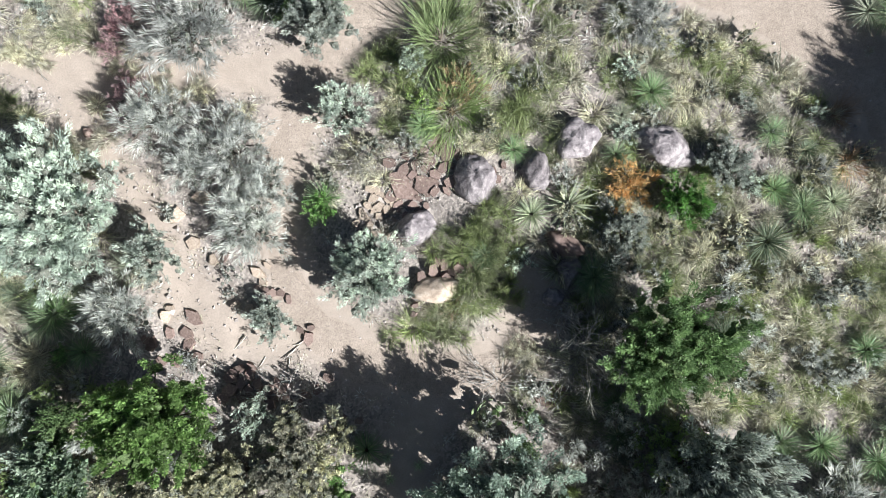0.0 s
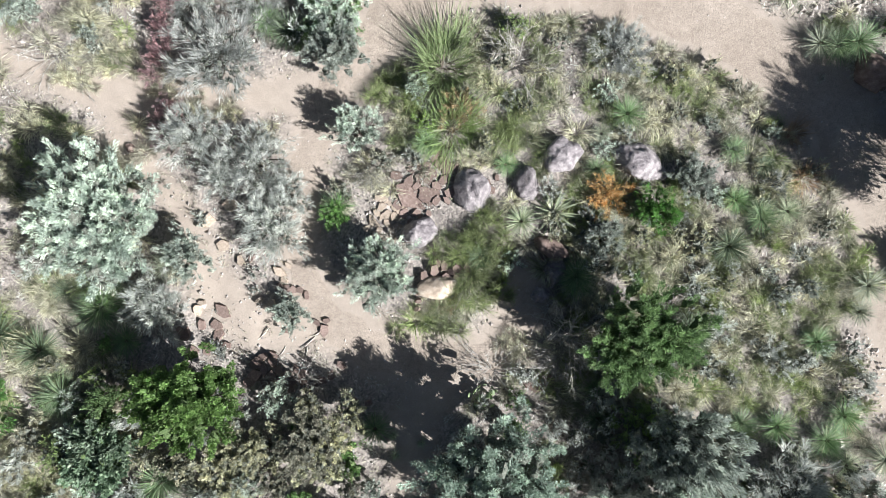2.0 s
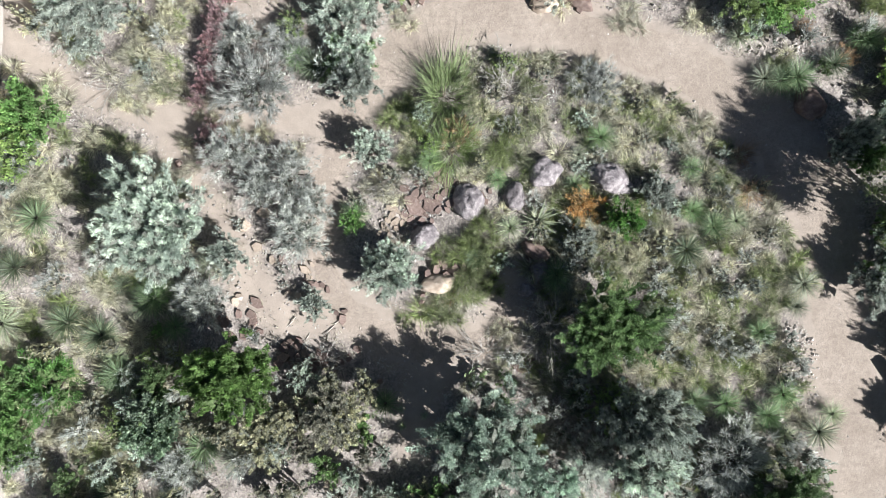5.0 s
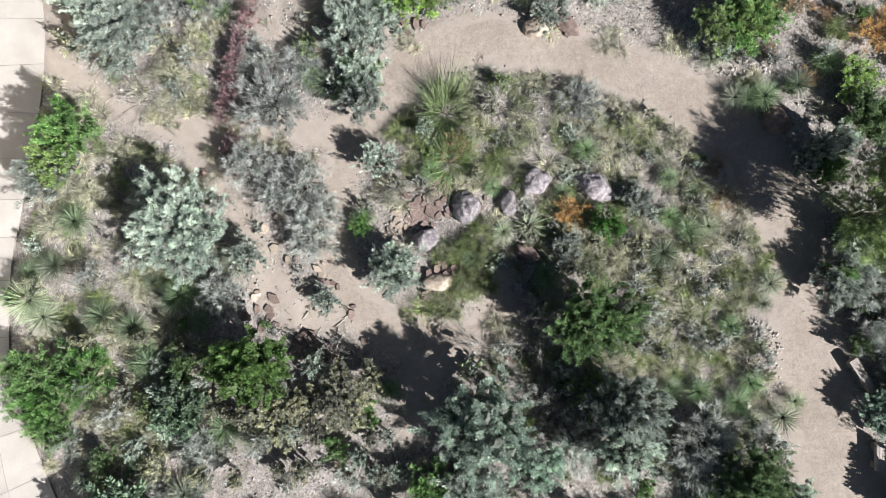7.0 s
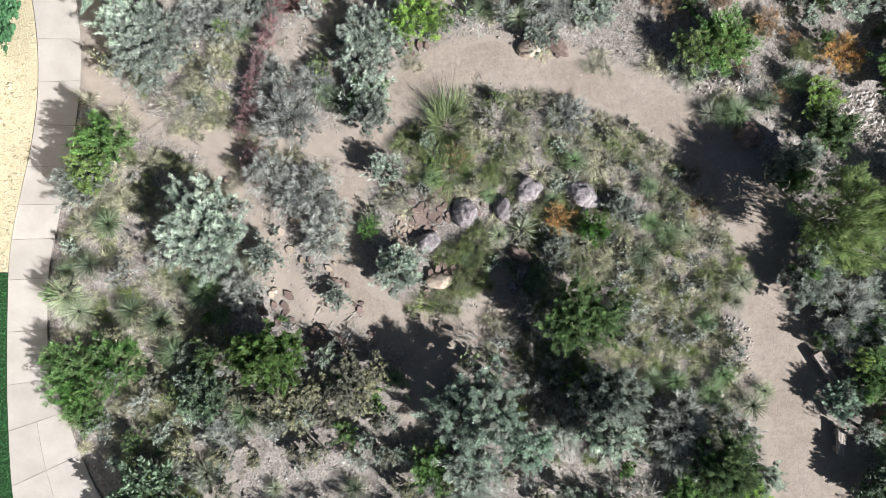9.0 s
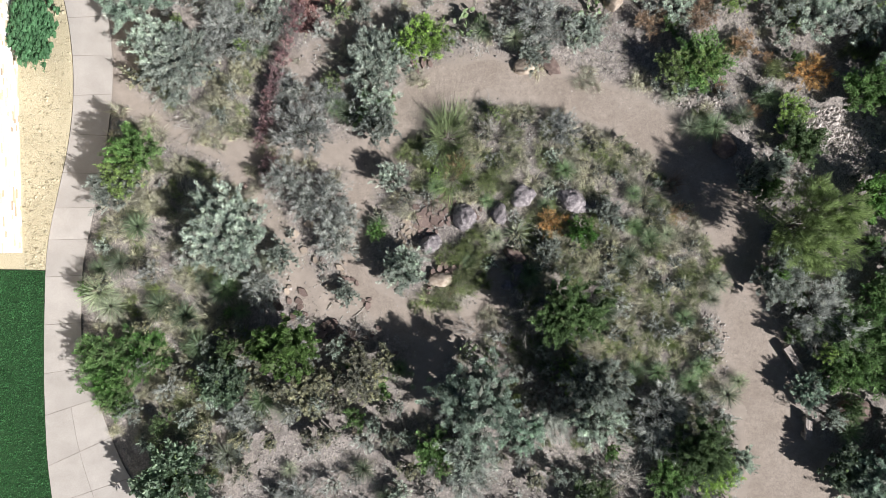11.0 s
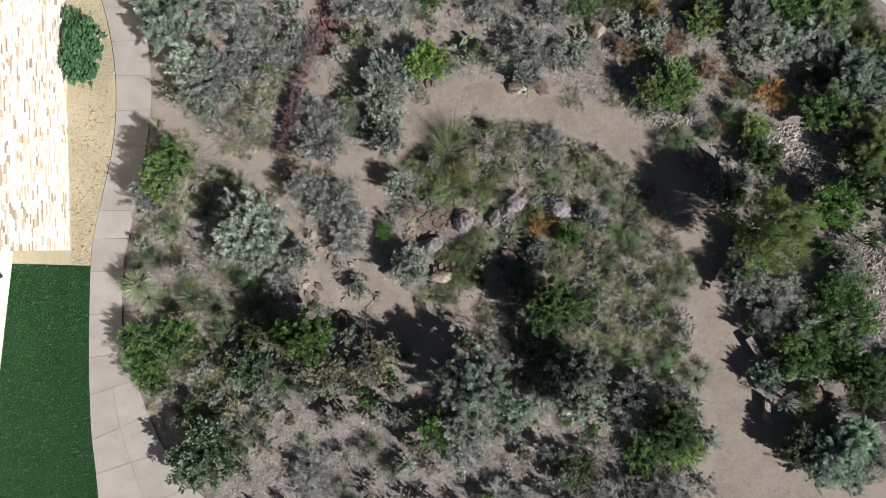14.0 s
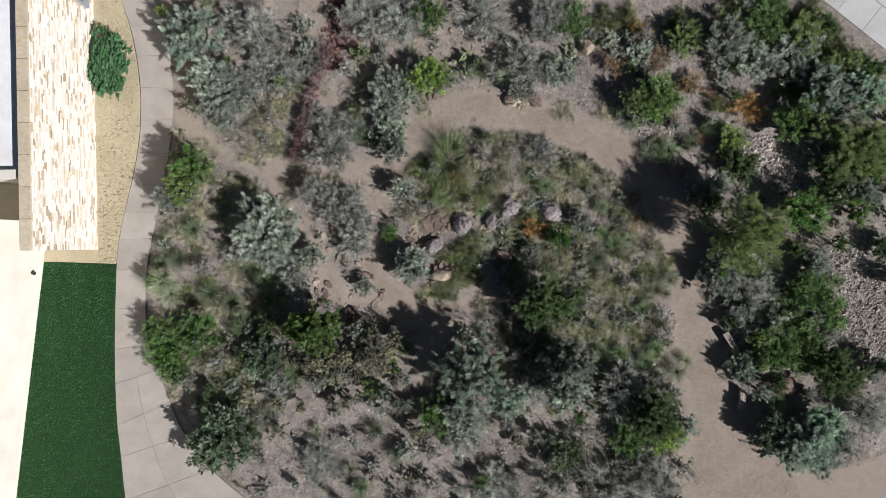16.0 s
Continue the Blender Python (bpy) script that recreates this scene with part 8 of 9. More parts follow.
plant("grass", 8.71, 1.34, 0.23, 0.39)
plant("straw", 7.95, -1.52, 0.24, 0.31)
plant("straw", 5.31, 3.94, 0.39, 0.42)
plant("lowgrey", 0.64, -4.79, 0.55, 0.79)
plant("lowgrey", 3.54, -5.41, 0.54, 0.46)
plant("grass", 2.58, -3.33, 0.38, 0.36)
plant("small", 4.69, -2.89, 0.58, 0.71)
plant("small", 4.12, -4.39, 0.47, 0.74)
plant("small", 3.32, -4.69, 0.44, 0.65)
plant("grass", 2.73, -5.0, 0.34, 0.57)
plant("lowgrey", 5.07, -4.43, 0.50, 0.93)
plant("grass", 3.59, -3.14, 0.21, 0.49)
plant("grass", 3.95, -3.22, 0.21, 0.49)
plant("grass", 3.82, -2.87, 0.21, 0.49)
plant("grass", 3.74, -3.08, 0.21, 0.49)
plant("lowgrey", 4.93, -5.42, 0.58, 0.81)
plant("lowdark", 2.33, -5.37, 0.36, 0.6)
plant("lowgrey", 3.94, -3.7, 0.43, 0.86)
plant("lowdark", 1.83, -4.48, 0.58, 0.99)
plant("grass", 3.36, -4.01, 0.39, 0.34)
plant("lowgrey", 0.96, -3.89, 0.35, 0.44)
plant("lowdark", 1.89, -3.76, 0.43, 0.58)
plant("lowgrey", 1.25, -5.15, 0.41, 0.79)
plant("lowgrey", 5.86, -4.13, 0.42, 0.66)
plant("small", 5.87, -5.07, 0.49, 0.38)
plant("grass", 2.7, -5.72, 0.21, 0.66)
plant("grass", 3.06, -5.81, 0.21, 0.66)
plant("grass", 2.93, -5.45, 0.21, 0.66)
plant("grass", 2.85, -5.66, 0.21, 0.66)
plant("grass", 0.94, -5.58, 0.31, 0.49)
plant("grass", 1.9, -5.73, 0.35, 0.65)
plant("lowgrey", 4.12, -4.99, 0.37, 0.72)
plant("lowgrey", 2.74, -4.35, 0.40, 0.99)
plant("lowdark", 0.17, -5.39, 0.40, 0.81)
plant("grass", 5.38, -3.04, 0.28, 0.34)
plant("grass", 5.86, -3.15, 0.28, 0.34)
plant("grass", 5.69, -2.68, 0.28, 0.34)
plant("grass", 5.57, -2.96, 0.28, 0.34)
plant("lowmid", -0.5, 3.27, 0.42, 0.47)
plant("straw", 0.07, 3.15, 0.37, 0.44)
plant("straw", 2.19, 4.61, 0.21, 0.37)
plant("straw", 2.55, 4.54, 0.21, 0.37)
plant("straw", 2.41, 4.89, 0.21, 0.37)
plant("straw", 2.33, 4.68, 0.21, 0.37)
plant("smallolive", 2.14, 3.65, 0.31, 0.5)
plant("grass", 2.67, 2.52, 0.26, 0.47)
plant("lowolive", 1.47, 4.8, 0.46, 0.56)
plant("straw", -0.2, 4.36, 0.29, 0.45)
plant("straw", -0.5, 2.77, 0.26, 0.34)
plant("straw", 0.63, 4.46, 0.20, 0.44)
plant("straw", 0.97, 4.39, 0.20, 0.44)
plant("straw", 0.84, 4.73, 0.20, 0.44)
plant("straw", 0.76, 4.52, 0.20, 0.44)
plant("straw", 1.29, 2.29, 0.29, 0.46)
plant("grass", -0.76, 3.88, 0.40, 0.42)
plant("lowmid", 0.4, 5.25, 0.28, 0.66)
plant("straw", -0.28, 5.43, 0.37, 0.39)
plant("lowolive", 1.05, 2.71, 0.36, 0.46)
plant("lowolive", 0.55, 3.94, 0.47, 0.71)
plant("lowmid", 1.77, 5.74, 0.42, 0.74)
plant("straw", 7.04, -5.47, 0.26, 0.38)
plant("grass", 10.39, 0.22, 0.31, 0.29)
plant("grass", 7.46, 0.3, 0.38, 0.37)
plant("straw", 7.31, -5.01, 0.33, 0.34)
plant("grass", 9.75, -1.69, 0.32, 0.32)
plant("straw", 7.68, -3.25, 0.32, 0.32)
plant("straw", 9.25, -0.14, 0.33, 0.38)
plant("grass", 8.0, 1.49, 0.37, 0.31)
plant("grass", 8.43, 0.68, 0.40, 0.26)
plant("straw", 7.95, -1.59, 0.39, 0.36)
plant("straw", 9.74, -0.03, 0.28, 0.31)
plant("straw", 6.32, -0.02, 0.20, 0.29)
plant("straw", 6.66, -0.1, 0.20, 0.29)
plant("straw", 6.54, 0.24, 0.20, 0.29)
plant("straw", 6.46, 0.04, 0.20, 0.29)
plant("straw", 6.59, -4.77, 0.40, 0.37)
plant("straw", 8.66, -4.61, 0.33, 0.32)
plant("straw", 9.11, -2.61, 0.26, 0.32)
plant("straw", 8.17, -2.13, 0.26, 0.38)
plant("straw", 7.81, -0.92, 0.33, 0.29)
plant("straw", 7.39, -2.43, 0.33, 0.34)
plant("straw", 7.09, -4.51, 0.36, 0.4)
plant("straw", 9.29, -1.0, 0.39, 0.3)
plant("straw", 10.08, -2.38, 0.27, 0.36)
plant("straw", 8.59, -2.66, 0.30, 0.29)
plant("straw", 8.62, -1.92, 0.27, 0.34)
plant("straw", 9.69, -3.18, 0.39, 0.38)
plant("grass", 10.33, -3.01, 0.32, 0.3)
plant("straw", 8.29, -5.56, 0.34, 0.26)
plant("straw", 8.98, 0.48, 0.36, 0.33)
plant("straw", 9.83, 1.62, 0.32, 0.36)
plant("straw", 7.11, -3.68, 0.28, 0.32)
plant("straw", 6.92, -3.14, 0.20, 0.32)
plant("straw", 7.26, -3.22, 0.20, 0.32)
plant("straw", 7.14, -2.87, 0.20, 0.32)
plant("straw", 7.06, -3.08, 0.20, 0.32)
plant("grass", 7.76, -4.72, 0.35, 0.31)
plant("grass", 9.01, -3.25, 0.36, 0.39)
plant("straw", 8.53, -0.29, 0.29, 0.29)
plant("straw", 9.58, -5.09, 0.28, 0.39)
plant("grass", 7.31, -0.65, 0.31, 0.34)
plant("straw", 9.0, -5.05, 0.31, 0.39)
plant("straw", 8.31, -3.63, 0.34, 0.31)
plant("straw", 8.41, -0.92, 0.29, 0.4)
plant("straw", 10.27, -5.01, 0.38, 0.26)
plant("grass", 9.44, -2.12, 0.31, 0.39)
plant("grass", 7.66, -3.76, 0.35, 0.4)
plant("straw", 8.46, 1.95, 0.29, 0.36)
plant("straw", 7.98, -2.77, 0.35, 0.4)
plant("straw", 7.22, 1.19, 0.30, 0.29)
plant("straw", 8.64, 0.14, 0.26, 0.4)
plant("grass", 9.9, -0.81, 0.27, 0.34)
plant("orange", 9.95, 9.37, 0.34, 0.3)
plant("straw", 12.81, 7.89, 0.28, 0.3)
plant("small", 9.56, 10.32, 0.30, 0.42)
plant("straw", 7.93, 11.04, 0.33, 0.48)
plant("orange", 12.51, 8.16, 0.28, 0.42)
plant("orange", 12.0, 5.99, 0.40, 0.35)
plant("small", 12.34, 10.33, 0.34, 0.33)
plant("straw", 11.09, 8.71, 0.28, 0.47)
plant("straw", 12.39, 9.14, 0.28, 0.36)
plant("orange", 10.72, 6.88, 0.35, 0.3)
plant("straw", 12.52, 12.15, 0.33, 0.44)
plant("straw", 13.2, 6.62, 0.25, 0.43)
plant("small", 10.11, 10.44, 0.35, 0.43)
plant("straw", 12.47, 11.14, 0.26, 0.41)

# purple hedge row
plant("purple", -5.98, 9.44, 0.36, 0.55)
plant("purple", -6.12, 9.06, 0.34, 0.55)
plant("purple", -6.23, 8.97, 0.37, 0.55)
plant("purple", -6.42, 8.7, 0.38, 0.55)
plant("purple", -6.4, 8.23, 0.37, 0.55)
plant("purple", -6.56, 7.97, 0.33, 0.55)
plant("purple", -6.55, 7.87, 0.29, 0.55)
plant("purple", -6.61, 7.52, 0.36, 0.55)
plant("purple", -6.79, 7.25, 0.32, 0.55)
plant("purple", -6.84, 6.86, 0.36, 0.55)
plant("purple", -6.83, 6.62, 0.36, 0.55)
plant("purple", -6.87, 6.4, 0.39, 0.55)
plant("purple", -6.94, 6.33, 0.38, 0.55)
plant("purple", -7.06, 6.13, 0.38, 0.55)
plant("purple", -7.14, 5.75, 0.32, 0.55)
plant("purple", -7.13, 5.53, 0.38, 0.55)
plant("purple", -7.1, 5.46, 0.37, 0.55)
plant("purple", -7.08, 5.02, 0.33, 0.55)
plant("purple", -7.27, 5.0, 0.34, 0.55)
plant("purple", -7.32, 4.69, 0.36, 0.55)
plant("purple", -7.37, 4.36, 0.31, 0.55)
plant("purple", -6.13, 9.82, 0.43, 0.55)
plant("purple", -6.39, 9.4, 0.43, 0.55)
plant("purple", -5.07, 10.53, 0.43, 0.55)
plant("purple", -5.22, 11.06, 0.43, 0.55)
plant("purple", -4.78, 10.13, 0.31, 0.55)
plant("purple", -7.04, 3.68, 0.37, 0.55)
plant("purple", -7.16, 3.27, 0.43, 0.55)
plant("purple", -7.01, 2.86, 0.37, 0.55)
plant("purple", -6.76, 3.55, 0.37, 0.55)
plant("agave", -1.27, -4.72, 0.18, 0.15)
plant("agave", -0.54, -4.9, 0.18, 0.15)
plant("agave", -1.2, -5.23, 0.17, 0.15)

# boulders
boulder(1, 0.72, 1.54, 0.46, 0.53, 0.42, 12)
boulder(2, 2.05, 1.72, 0.37, 0.41, 0.36, -20)
boulder(3, 2.96, 2.42, 0.55, 0.47, 0.45, 0)
boulder(4, 4.99, 2.26, 0.68, 0.49, 0.49, -25)
boulder(5, -0.58, 0.5, 0.49, 0.38, 0.38, 10)
boulder(6, 2.75, 0.11, 0.55, 0.30, 0.30, -25, material=M_FLAG, label='reddish brown boulder beside the shaded path')
boulder(7, 2.85, -0.5, 0.25, 0.44, 0.30, -10)
boulder(8, 2.5, -1.11, 0.25, 0.22, 0.22, 0)
boulder(9, -0.14, -0.88, 0.66, 0.30, 0.26, 12, material=M_PALEROCK, label='pale rimmed hollow rock beside the path')
boulder(10, 10.95, 4.62, 0.54, 0.47, 0.45, -40, material=M_FLAG, label='pinkish brown boulder beside the path')
boulder(11, 16.33, -5.86, 0.76, 0.59, 0.45, 10, material=M_FLAG, label='red sandstone boulder under the trees')
boulder(12, 6.41, 10.26, 0.44, 0.38, 0.38, 0, material=M_PALEROCK, label='tan boulder among desert plants')
boulder(13, 2.92, 7.61, 0.44, 0.36, 0.30, 20, material=M_PALEROCK, label='tan boulder at the path edge')
boulder(14, 3.95, 7.74, 0.53, 0.31, 0.26, -35, material=M_FLAG, label='pinkish boulder at the path edge')

# flagstones
flagstone(-0.31, 1.99, 0.18, M_FLAG, 7, 0.07)
flagstone(-0.11, 2.18, 0.15, M_FLAG, 7, 0.07)
flagstone(0.08, 2.12, 0.20, M_FLAG, 7, 0.07)
flagstone(0.36, 2.06, 0.20, M_FLAG, 7, 0.07)
flagstone(0.01, 1.8, 0.17, M_FLAG, 7, 0.07)
flagstone(-0.18, 1.67, 0.15, M_FLAG, 7, 0.07)
flagstone(-0.41, 1.8, 0.13, M_FLAG, 7, 0.07)
flagstone(-0.63, 1.87, 0.18, M_FLAG, 7, 0.07)
flagstone(-0.88, 1.74, 0.23, M_FLAG, 7, 0.07)
flagstone(-1.07, 1.61, 0.18, M_FLAG, 7, 0.07)
flagstone(0.2, 1.87, 0.13, M_FLAG, 7, 0.07)
flagstone(0.18, 1.48, 0.18, M_FLAG, 7, 0.07)
flagstone(0.08, 1.29, 0.13, M_FLAG, 7, 0.07)
flagstone(-0.5, 1.57, 0.15, M_FLAG, 7, 0.07)
flagstone(-0.69, 1.65, 0.13, M_FLAG, 7, 0.07)
flagstone(-1.2, 1.93, 0.18, M_FLAG, 7, 0.07)
flagstone(-0.82, 2.06, 0.15, M_FLAG, 7, 0.07)
flagstone(-0.63, 2.16, 0.13, M_FLAG, 7, 0.07)
flagstone(-0.43, 2.21, 0.11, M_FLAG, 7, 0.07)
flagstone(-0.24, 2.38, 0.15, M_FLAG, 7, 0.07)
flagstone(0.01, 2.34, 0.13, M_FLAG, 7, 0.07)
flagstone(0.14, 2.67, 0.15, M_FLAG, 7, 0.07)
flagstone(-0.11, 2.5, 0.11, M_FLAG, 7, 0.07)
flagstone(-1.01, 0.97, 0.18, M_FLAG, 7, 0.07)
flagstone(-0.69, 0.97, 0.13, M_FLAG, 7, 0.07)
flagstone(-0.56, 0.84, 0.13, M_FLAG, 7, 0.07)
flagstone(-0.79, 0.72, 0.15, M_FLAG, 7, 0.07)
flagstone(-0.54, 1.14, 0.11, M_FLAG, 7, 0.07)
flagstone(-0.37, 1.23, 0.10, M_FLAG, 7, 0.07)
flagstone(1.1, 1.74, 0.15, M_FLAG, 7, 0.07)
flagstone(1.23, 1.57, 0.13, M_FLAG, 7, 0.07)
flagstone(1.35, 1.87, 0.10, M_FLAG, 7, 0.07)
flagstone(1.03, 1.35, 0.10, M_FLAG, 7, 0.07)
flagstone(-0.18, 1.29, 0.15, M_FLAG, 7, 0.07)
flagstone(-0.37, 0.97, 0.10, M_FLAG, 7, 0.07)
flagstone(-0.88, 1.35, 0.43, M_FLAG, 3, 0.06)
flagstone(-0.37, 1.44, 0.38, M_FLAG, 3, 0.06)
flagstone(-1.14, 1.23, 0.23, M_FLAG, 3, 0.06)
flagstone(-1.58, 1.16, 0.15, M_PALEROCK, 7, 0.07)
flagstone(-1.71, 0.97, 0.14, M_PALEROCK, 7, 0.07)
flagstone(-1.48, 0.93, 0.20, M_PALEROCK, 7, 0.07)
flagstone(-1.2, 0.88, 0.17, M_PALEROCK, 7, 0.07)
flagstone(-1.78, 0.72, 0.15, M_PALEROCK, 7, 0.07)
flagstone(-1.43, 0.72, 0.13, M_PALEROCK, 7, 0.07)
flagstone(-1.2, 0.65, 0.18, M_PALEROCK, 7, 0.07)
flagstone(-1.65, 0.52, 0.13, M_PALEROCK, 7, 0.07)
flagstone(-1.33, 0.4, 0.23, M_PALEROCK, 7, 0.07)
flagstone(-1.52, 0.33, 0.13, M_PALEROCK, 7, 0.07)
flagstone(-1.74, 0.46, 0.11, M_PALEROCK, 7, 0.07)
flagstone(-1.84, 0.84, 0.11, M_PALEROCK, 7, 0.07)
flagstone(-1.39, 1.23, 0.11, M_PALEROCK, 7, 0.07)
flagstone(-1.26, 1.1, 0.11, M_PALEROCK, 7, 0.07)
flagstone(-1.14, 1.03, 0.10, M_PALEROCK, 7, 0.07)
flagstone(-1.65, 1.35, 0.13, M_PALEROCK, 7, 0.07)
flagstone(-1.48, 1.32, 0.11, M_PALEROCK, 7, 0.07)
flagstone(-1.97, 0.59, 0.10, M_PALEROCK, 7, 0.07)
flagstone(-1.07, 1.16, 0.10, M_PALEROCK, 7, 0.07)
flagstone(-0.24, -0.47, 0.18, M_FLAG, 25, 0.1, lift=0.08)
flagstone(0.01, -0.37, 0.15, M_FLAG, 25, 0.1, lift=0.08)
flagstone(0.08, -0.65, 0.15, M_FLAG, 25, 0.1, lift=0.08)
flagstone(-0.43, -0.75, 0.15, M_FLAG, 25, 0.1, lift=0.08)
flagstone(0.33, -0.69, 0.15, M_FLAG, 25, 0.1, lift=0.08)
flagstone(0.36, -0.43, 0.14, M_FLAG, 25, 0.1, lift=0.08)
flagstone(-0.5, -0.63, 0.15, M_FLAG, 25, 0.1, lift=0.08)
flagstone(0.2, -0.54, 0.13, M_FLAG, 25, 0.1, lift=0.08)
flagstone(-0.11, -0.28, 0.13, M_FLAG, 25, 0.1, lift=0.08)
flagstone(0.59, -0.43, 0.15, M_FLAG, 25, 0.1, lift=0.08)
flagstone(-0.63, -1.26, 0.09, M_FLAG, 25, 0.1, lift=0.08)
flagstone(-0.65, -1.07, 0.10, M_FLAG, 25, 0.1, lift=0.08)
flagstone(-0.66, -1.46, 0.09, M_FLAG, 25, 0.1, lift=0.08)
flagstone(-5.44, 1.16, 0.26, M_PALEROCK, 9, 0.1)
flagstone(-6.05, 0.74, 0.26, M_PALEROCK, 9, 0.1)
flagstone(-5.63, 0.11, 0.20, M_PALEROCK, 9, 0.1)
flagstone(-5.19, -0.24, 0.15, M_PALEROCK, 9, 0.1)
flagstone(-4.2, -0.56, 0.23, M_PALEROCK, 9, 0.1)
flagstone(-3.99, -0.37, 0.11, M_PALEROCK, 9, 0.1)
flagstone(-4.71, -1.26, 0.13, M_PALEROCK, 9, 0.1)
flagstone(-6.28, -1.52, 0.19, M_PALEROCK, 9, 0.1)
flagstone(-6.18, -1.33, 0.11, M_PALEROCK, 9, 0.1)
flagstone(-4.39, -1.33, 0.15, M_PALEROCK, 9, 0.1)
flagstone(-4.07, -0.75, 0.11, M_PALEROCK, 9, 0.1)
flagstone(-3.88, -1.01, 0.13, M_FLAG, 10, 0.09)
flagstone(-3.67, -1.01, 0.13, M_FLAG, 10, 0.09)
flagstone(-3.5, -1.14, 0.13, M_FLAG, 10, 0.09)
flagstone(-4.01, -0.95, 0.11, M_FLAG, 10, 0.09)
flagstone(-4.2, -0.86, 0.10, M_FLAG, 10, 0.09)
flagstone(-5.67, -1.58, 0.28, M_FLAG, 10, 0.09)
flagstone(-6.18, -1.9, 0.18, M_FLAG, 10, 0.09)
flagstone(-5.8, -1.9, 0.20, M_FLAG, 10, 0.09)
flagstone(-5.74, -2.16, 0.20, M_FLAG, 10, 0.09)
flagstone(-6.03, -2.54, 0.23, M_FLAG, 10, 0.09)
flagstone(-6.37, -2.54, 0.15, M_FLAG, 10, 0.09)
flagstone(-6.57, -2.16, 0.20, M_FLAG, 10, 0.09)
flagstone(-6.72, -2.03, 0.15, M_FLAG, 10, 0.09)
flagstone(-3.05, -2.03, 0.18, M_FLAG, 10, 0.09)
flagstone(-3.24, -1.84, 0.13, M_FLAG, 10, 0.09)
flagstone(-5.54, -2.41, 0.13, M_FLAG, 10, 0.09)
flagstone(-4.01, -2.07, 0.09, M_FLAG, 10, 0.09)
flagstone(-2.99, -1.78, 0.10, M_FLAG, 10, 0.09)
flagstone(-4.91, -0.18, 0.13, M_FLAG, 10, 0.09)
flagstone(-5.1, 0.01, 0.11, M_FLAG, 10, 0.09)
flagstone(-4.84, -3.18, 0.26, M_FLAG, 14, 0.13)
flagstone(-4.59, -3.05, 0.18, M_FLAG, 14, 0.13)
flagstone(-4.39, -3.24, 0.20, M_FLAG, 14, 0.13)
flagstone(-4.2, -3.05, 0.18, M_FLAG, 14, 0.13)
flagstone(-4.01, -3.18, 0.20, M_FLAG, 14, 0.13)
flagstone(-3.82, -3.31, 0.20, M_FLAG, 14, 0.13)
flagstone(-3.63, -3.18, 0.18, M_FLAG, 14, 0.13)
flagstone(-3.76, -3.05, 0.15, M_FLAG, 14, 0.13)
flagstone(-4.14, -3.37, 0.20, M_FLAG, 14, 0.13)
flagstone(-4.52, -3.44, 0.20, M_FLAG, 14, 0.13)
flagstone(-3.95, -3.5, 0.18, M_FLAG, 14, 0.13)
flagstone(-3.56, -3.37, 0.15, M_FLAG, 14, 0.13)
flagstone(-3.44, -3.5, 0.13, M_FLAG, 14, 0.13)
flagstone(-4.78, -2.86, 0.20, M_FLAG, 14, 0.13)
flagstone(-4.39, -2.86, 0.18, M_FLAG, 14, 0.13)
flagstone(-4.97, -3.37, 0.18, M_FLAG, 14, 0.13)
flagstone(-3.12, -3.31, 0.15, M_FLAG, 14, 0.13)
flagstone(-2.86, -3.18, 0.13, M_FLAG, 14, 0.13)
flagstone(-3.24, -3.5, 0.13, M_FLAG, 14, 0.13)
flagstone(-2.22, -3.82, 0.10, M_FLAG, 14, 0.13)
flagstone(-1.9, -3.88, 0.11, M_FLAG, 14, 0.13)
flagstone(-2.61, -2.93, 0.13, M_FLAG, 14, 0.13)
flagstone(-4.65, -2.73, 0.18, M_FLAG, 14, 0.13)
flagstone(-4.33, -2.67, 0.15, M_FLAG, 14, 0.13)
flagstone(2.25, -3.31, 0.23, M_FLAG, 12, 0.1)
flagstone(2.57, -3.31, 0.20, M_FLAG, 12, 0.1)
flagstone(2.82, -3.37, 0.18, M_FLAG, 12, 0.1)
flagstone(2.38, -3.5, 0.18, M_FLAG, 12, 0.1)
flagstone(2.7, -3.18, 0.18, M_FLAG, 12, 0.1)
flagstone(3.01, -0.11, 0.15, M_FLAG, 12, 0.1)
flagstone(3.21, 0.01, 0.13, M_FLAG, 12, 0.1)
flagstone(2.57, -0.11, 0.18, M_FLAG, 12, 0.1)
flagstone(2.89, 0.27, 0.15, M_FLAG, 12, 0.1)
flagstone(-1.46, 7.81, 0.22, M_FLAG, 12, 0.12)
flagstone(-1.04, 7.69, 0.22, M_FLAG, 12, 0.12)
flagstone(-1.72, 7.53, 0.16, M_FLAG, 12, 0.12)
flagstone(-1.31, 7.41, 0.16, M_FLAG, 12, 0.12)
flagstone(-0.77, 7.64, 0.16, M_FLAG, 12, 0.12)
flagstone(3.17, 8.09, 0.19, M_FLAG, 12, 0.12)
flagstone(3.59, 7.69, 0.19, M_FLAG, 12, 0.12)
flagstone(4.01, 7.43, 0.16, M_FLAG, 12, 0.12)
flagstone(2.76, 8.21, 0.16, M_FLAG, 12, 0.12)
flagstone(8.78, 7.44, 0.14, M_FLAG, 12, 0.12)
flagstone(-7.0, 10.77, 0.22, M_FLAG, 12, 0.12)
flagstone(-5.06, 9.88, 0.19, M_FLAG, 12, 0.12)
flagstone(-4.66, 10.03, 0.19, M_FLAG, 12, 0.12)
flagstone(-4.38, 9.71, 0.19, M_FLAG, 12, 0.12)
flagstone(-4.11, 9.91, 0.16, M_FLAG, 12, 0.12)
flagstone(-5.46, 9.46, 0.16, M_FLAG, 12, 0.12)
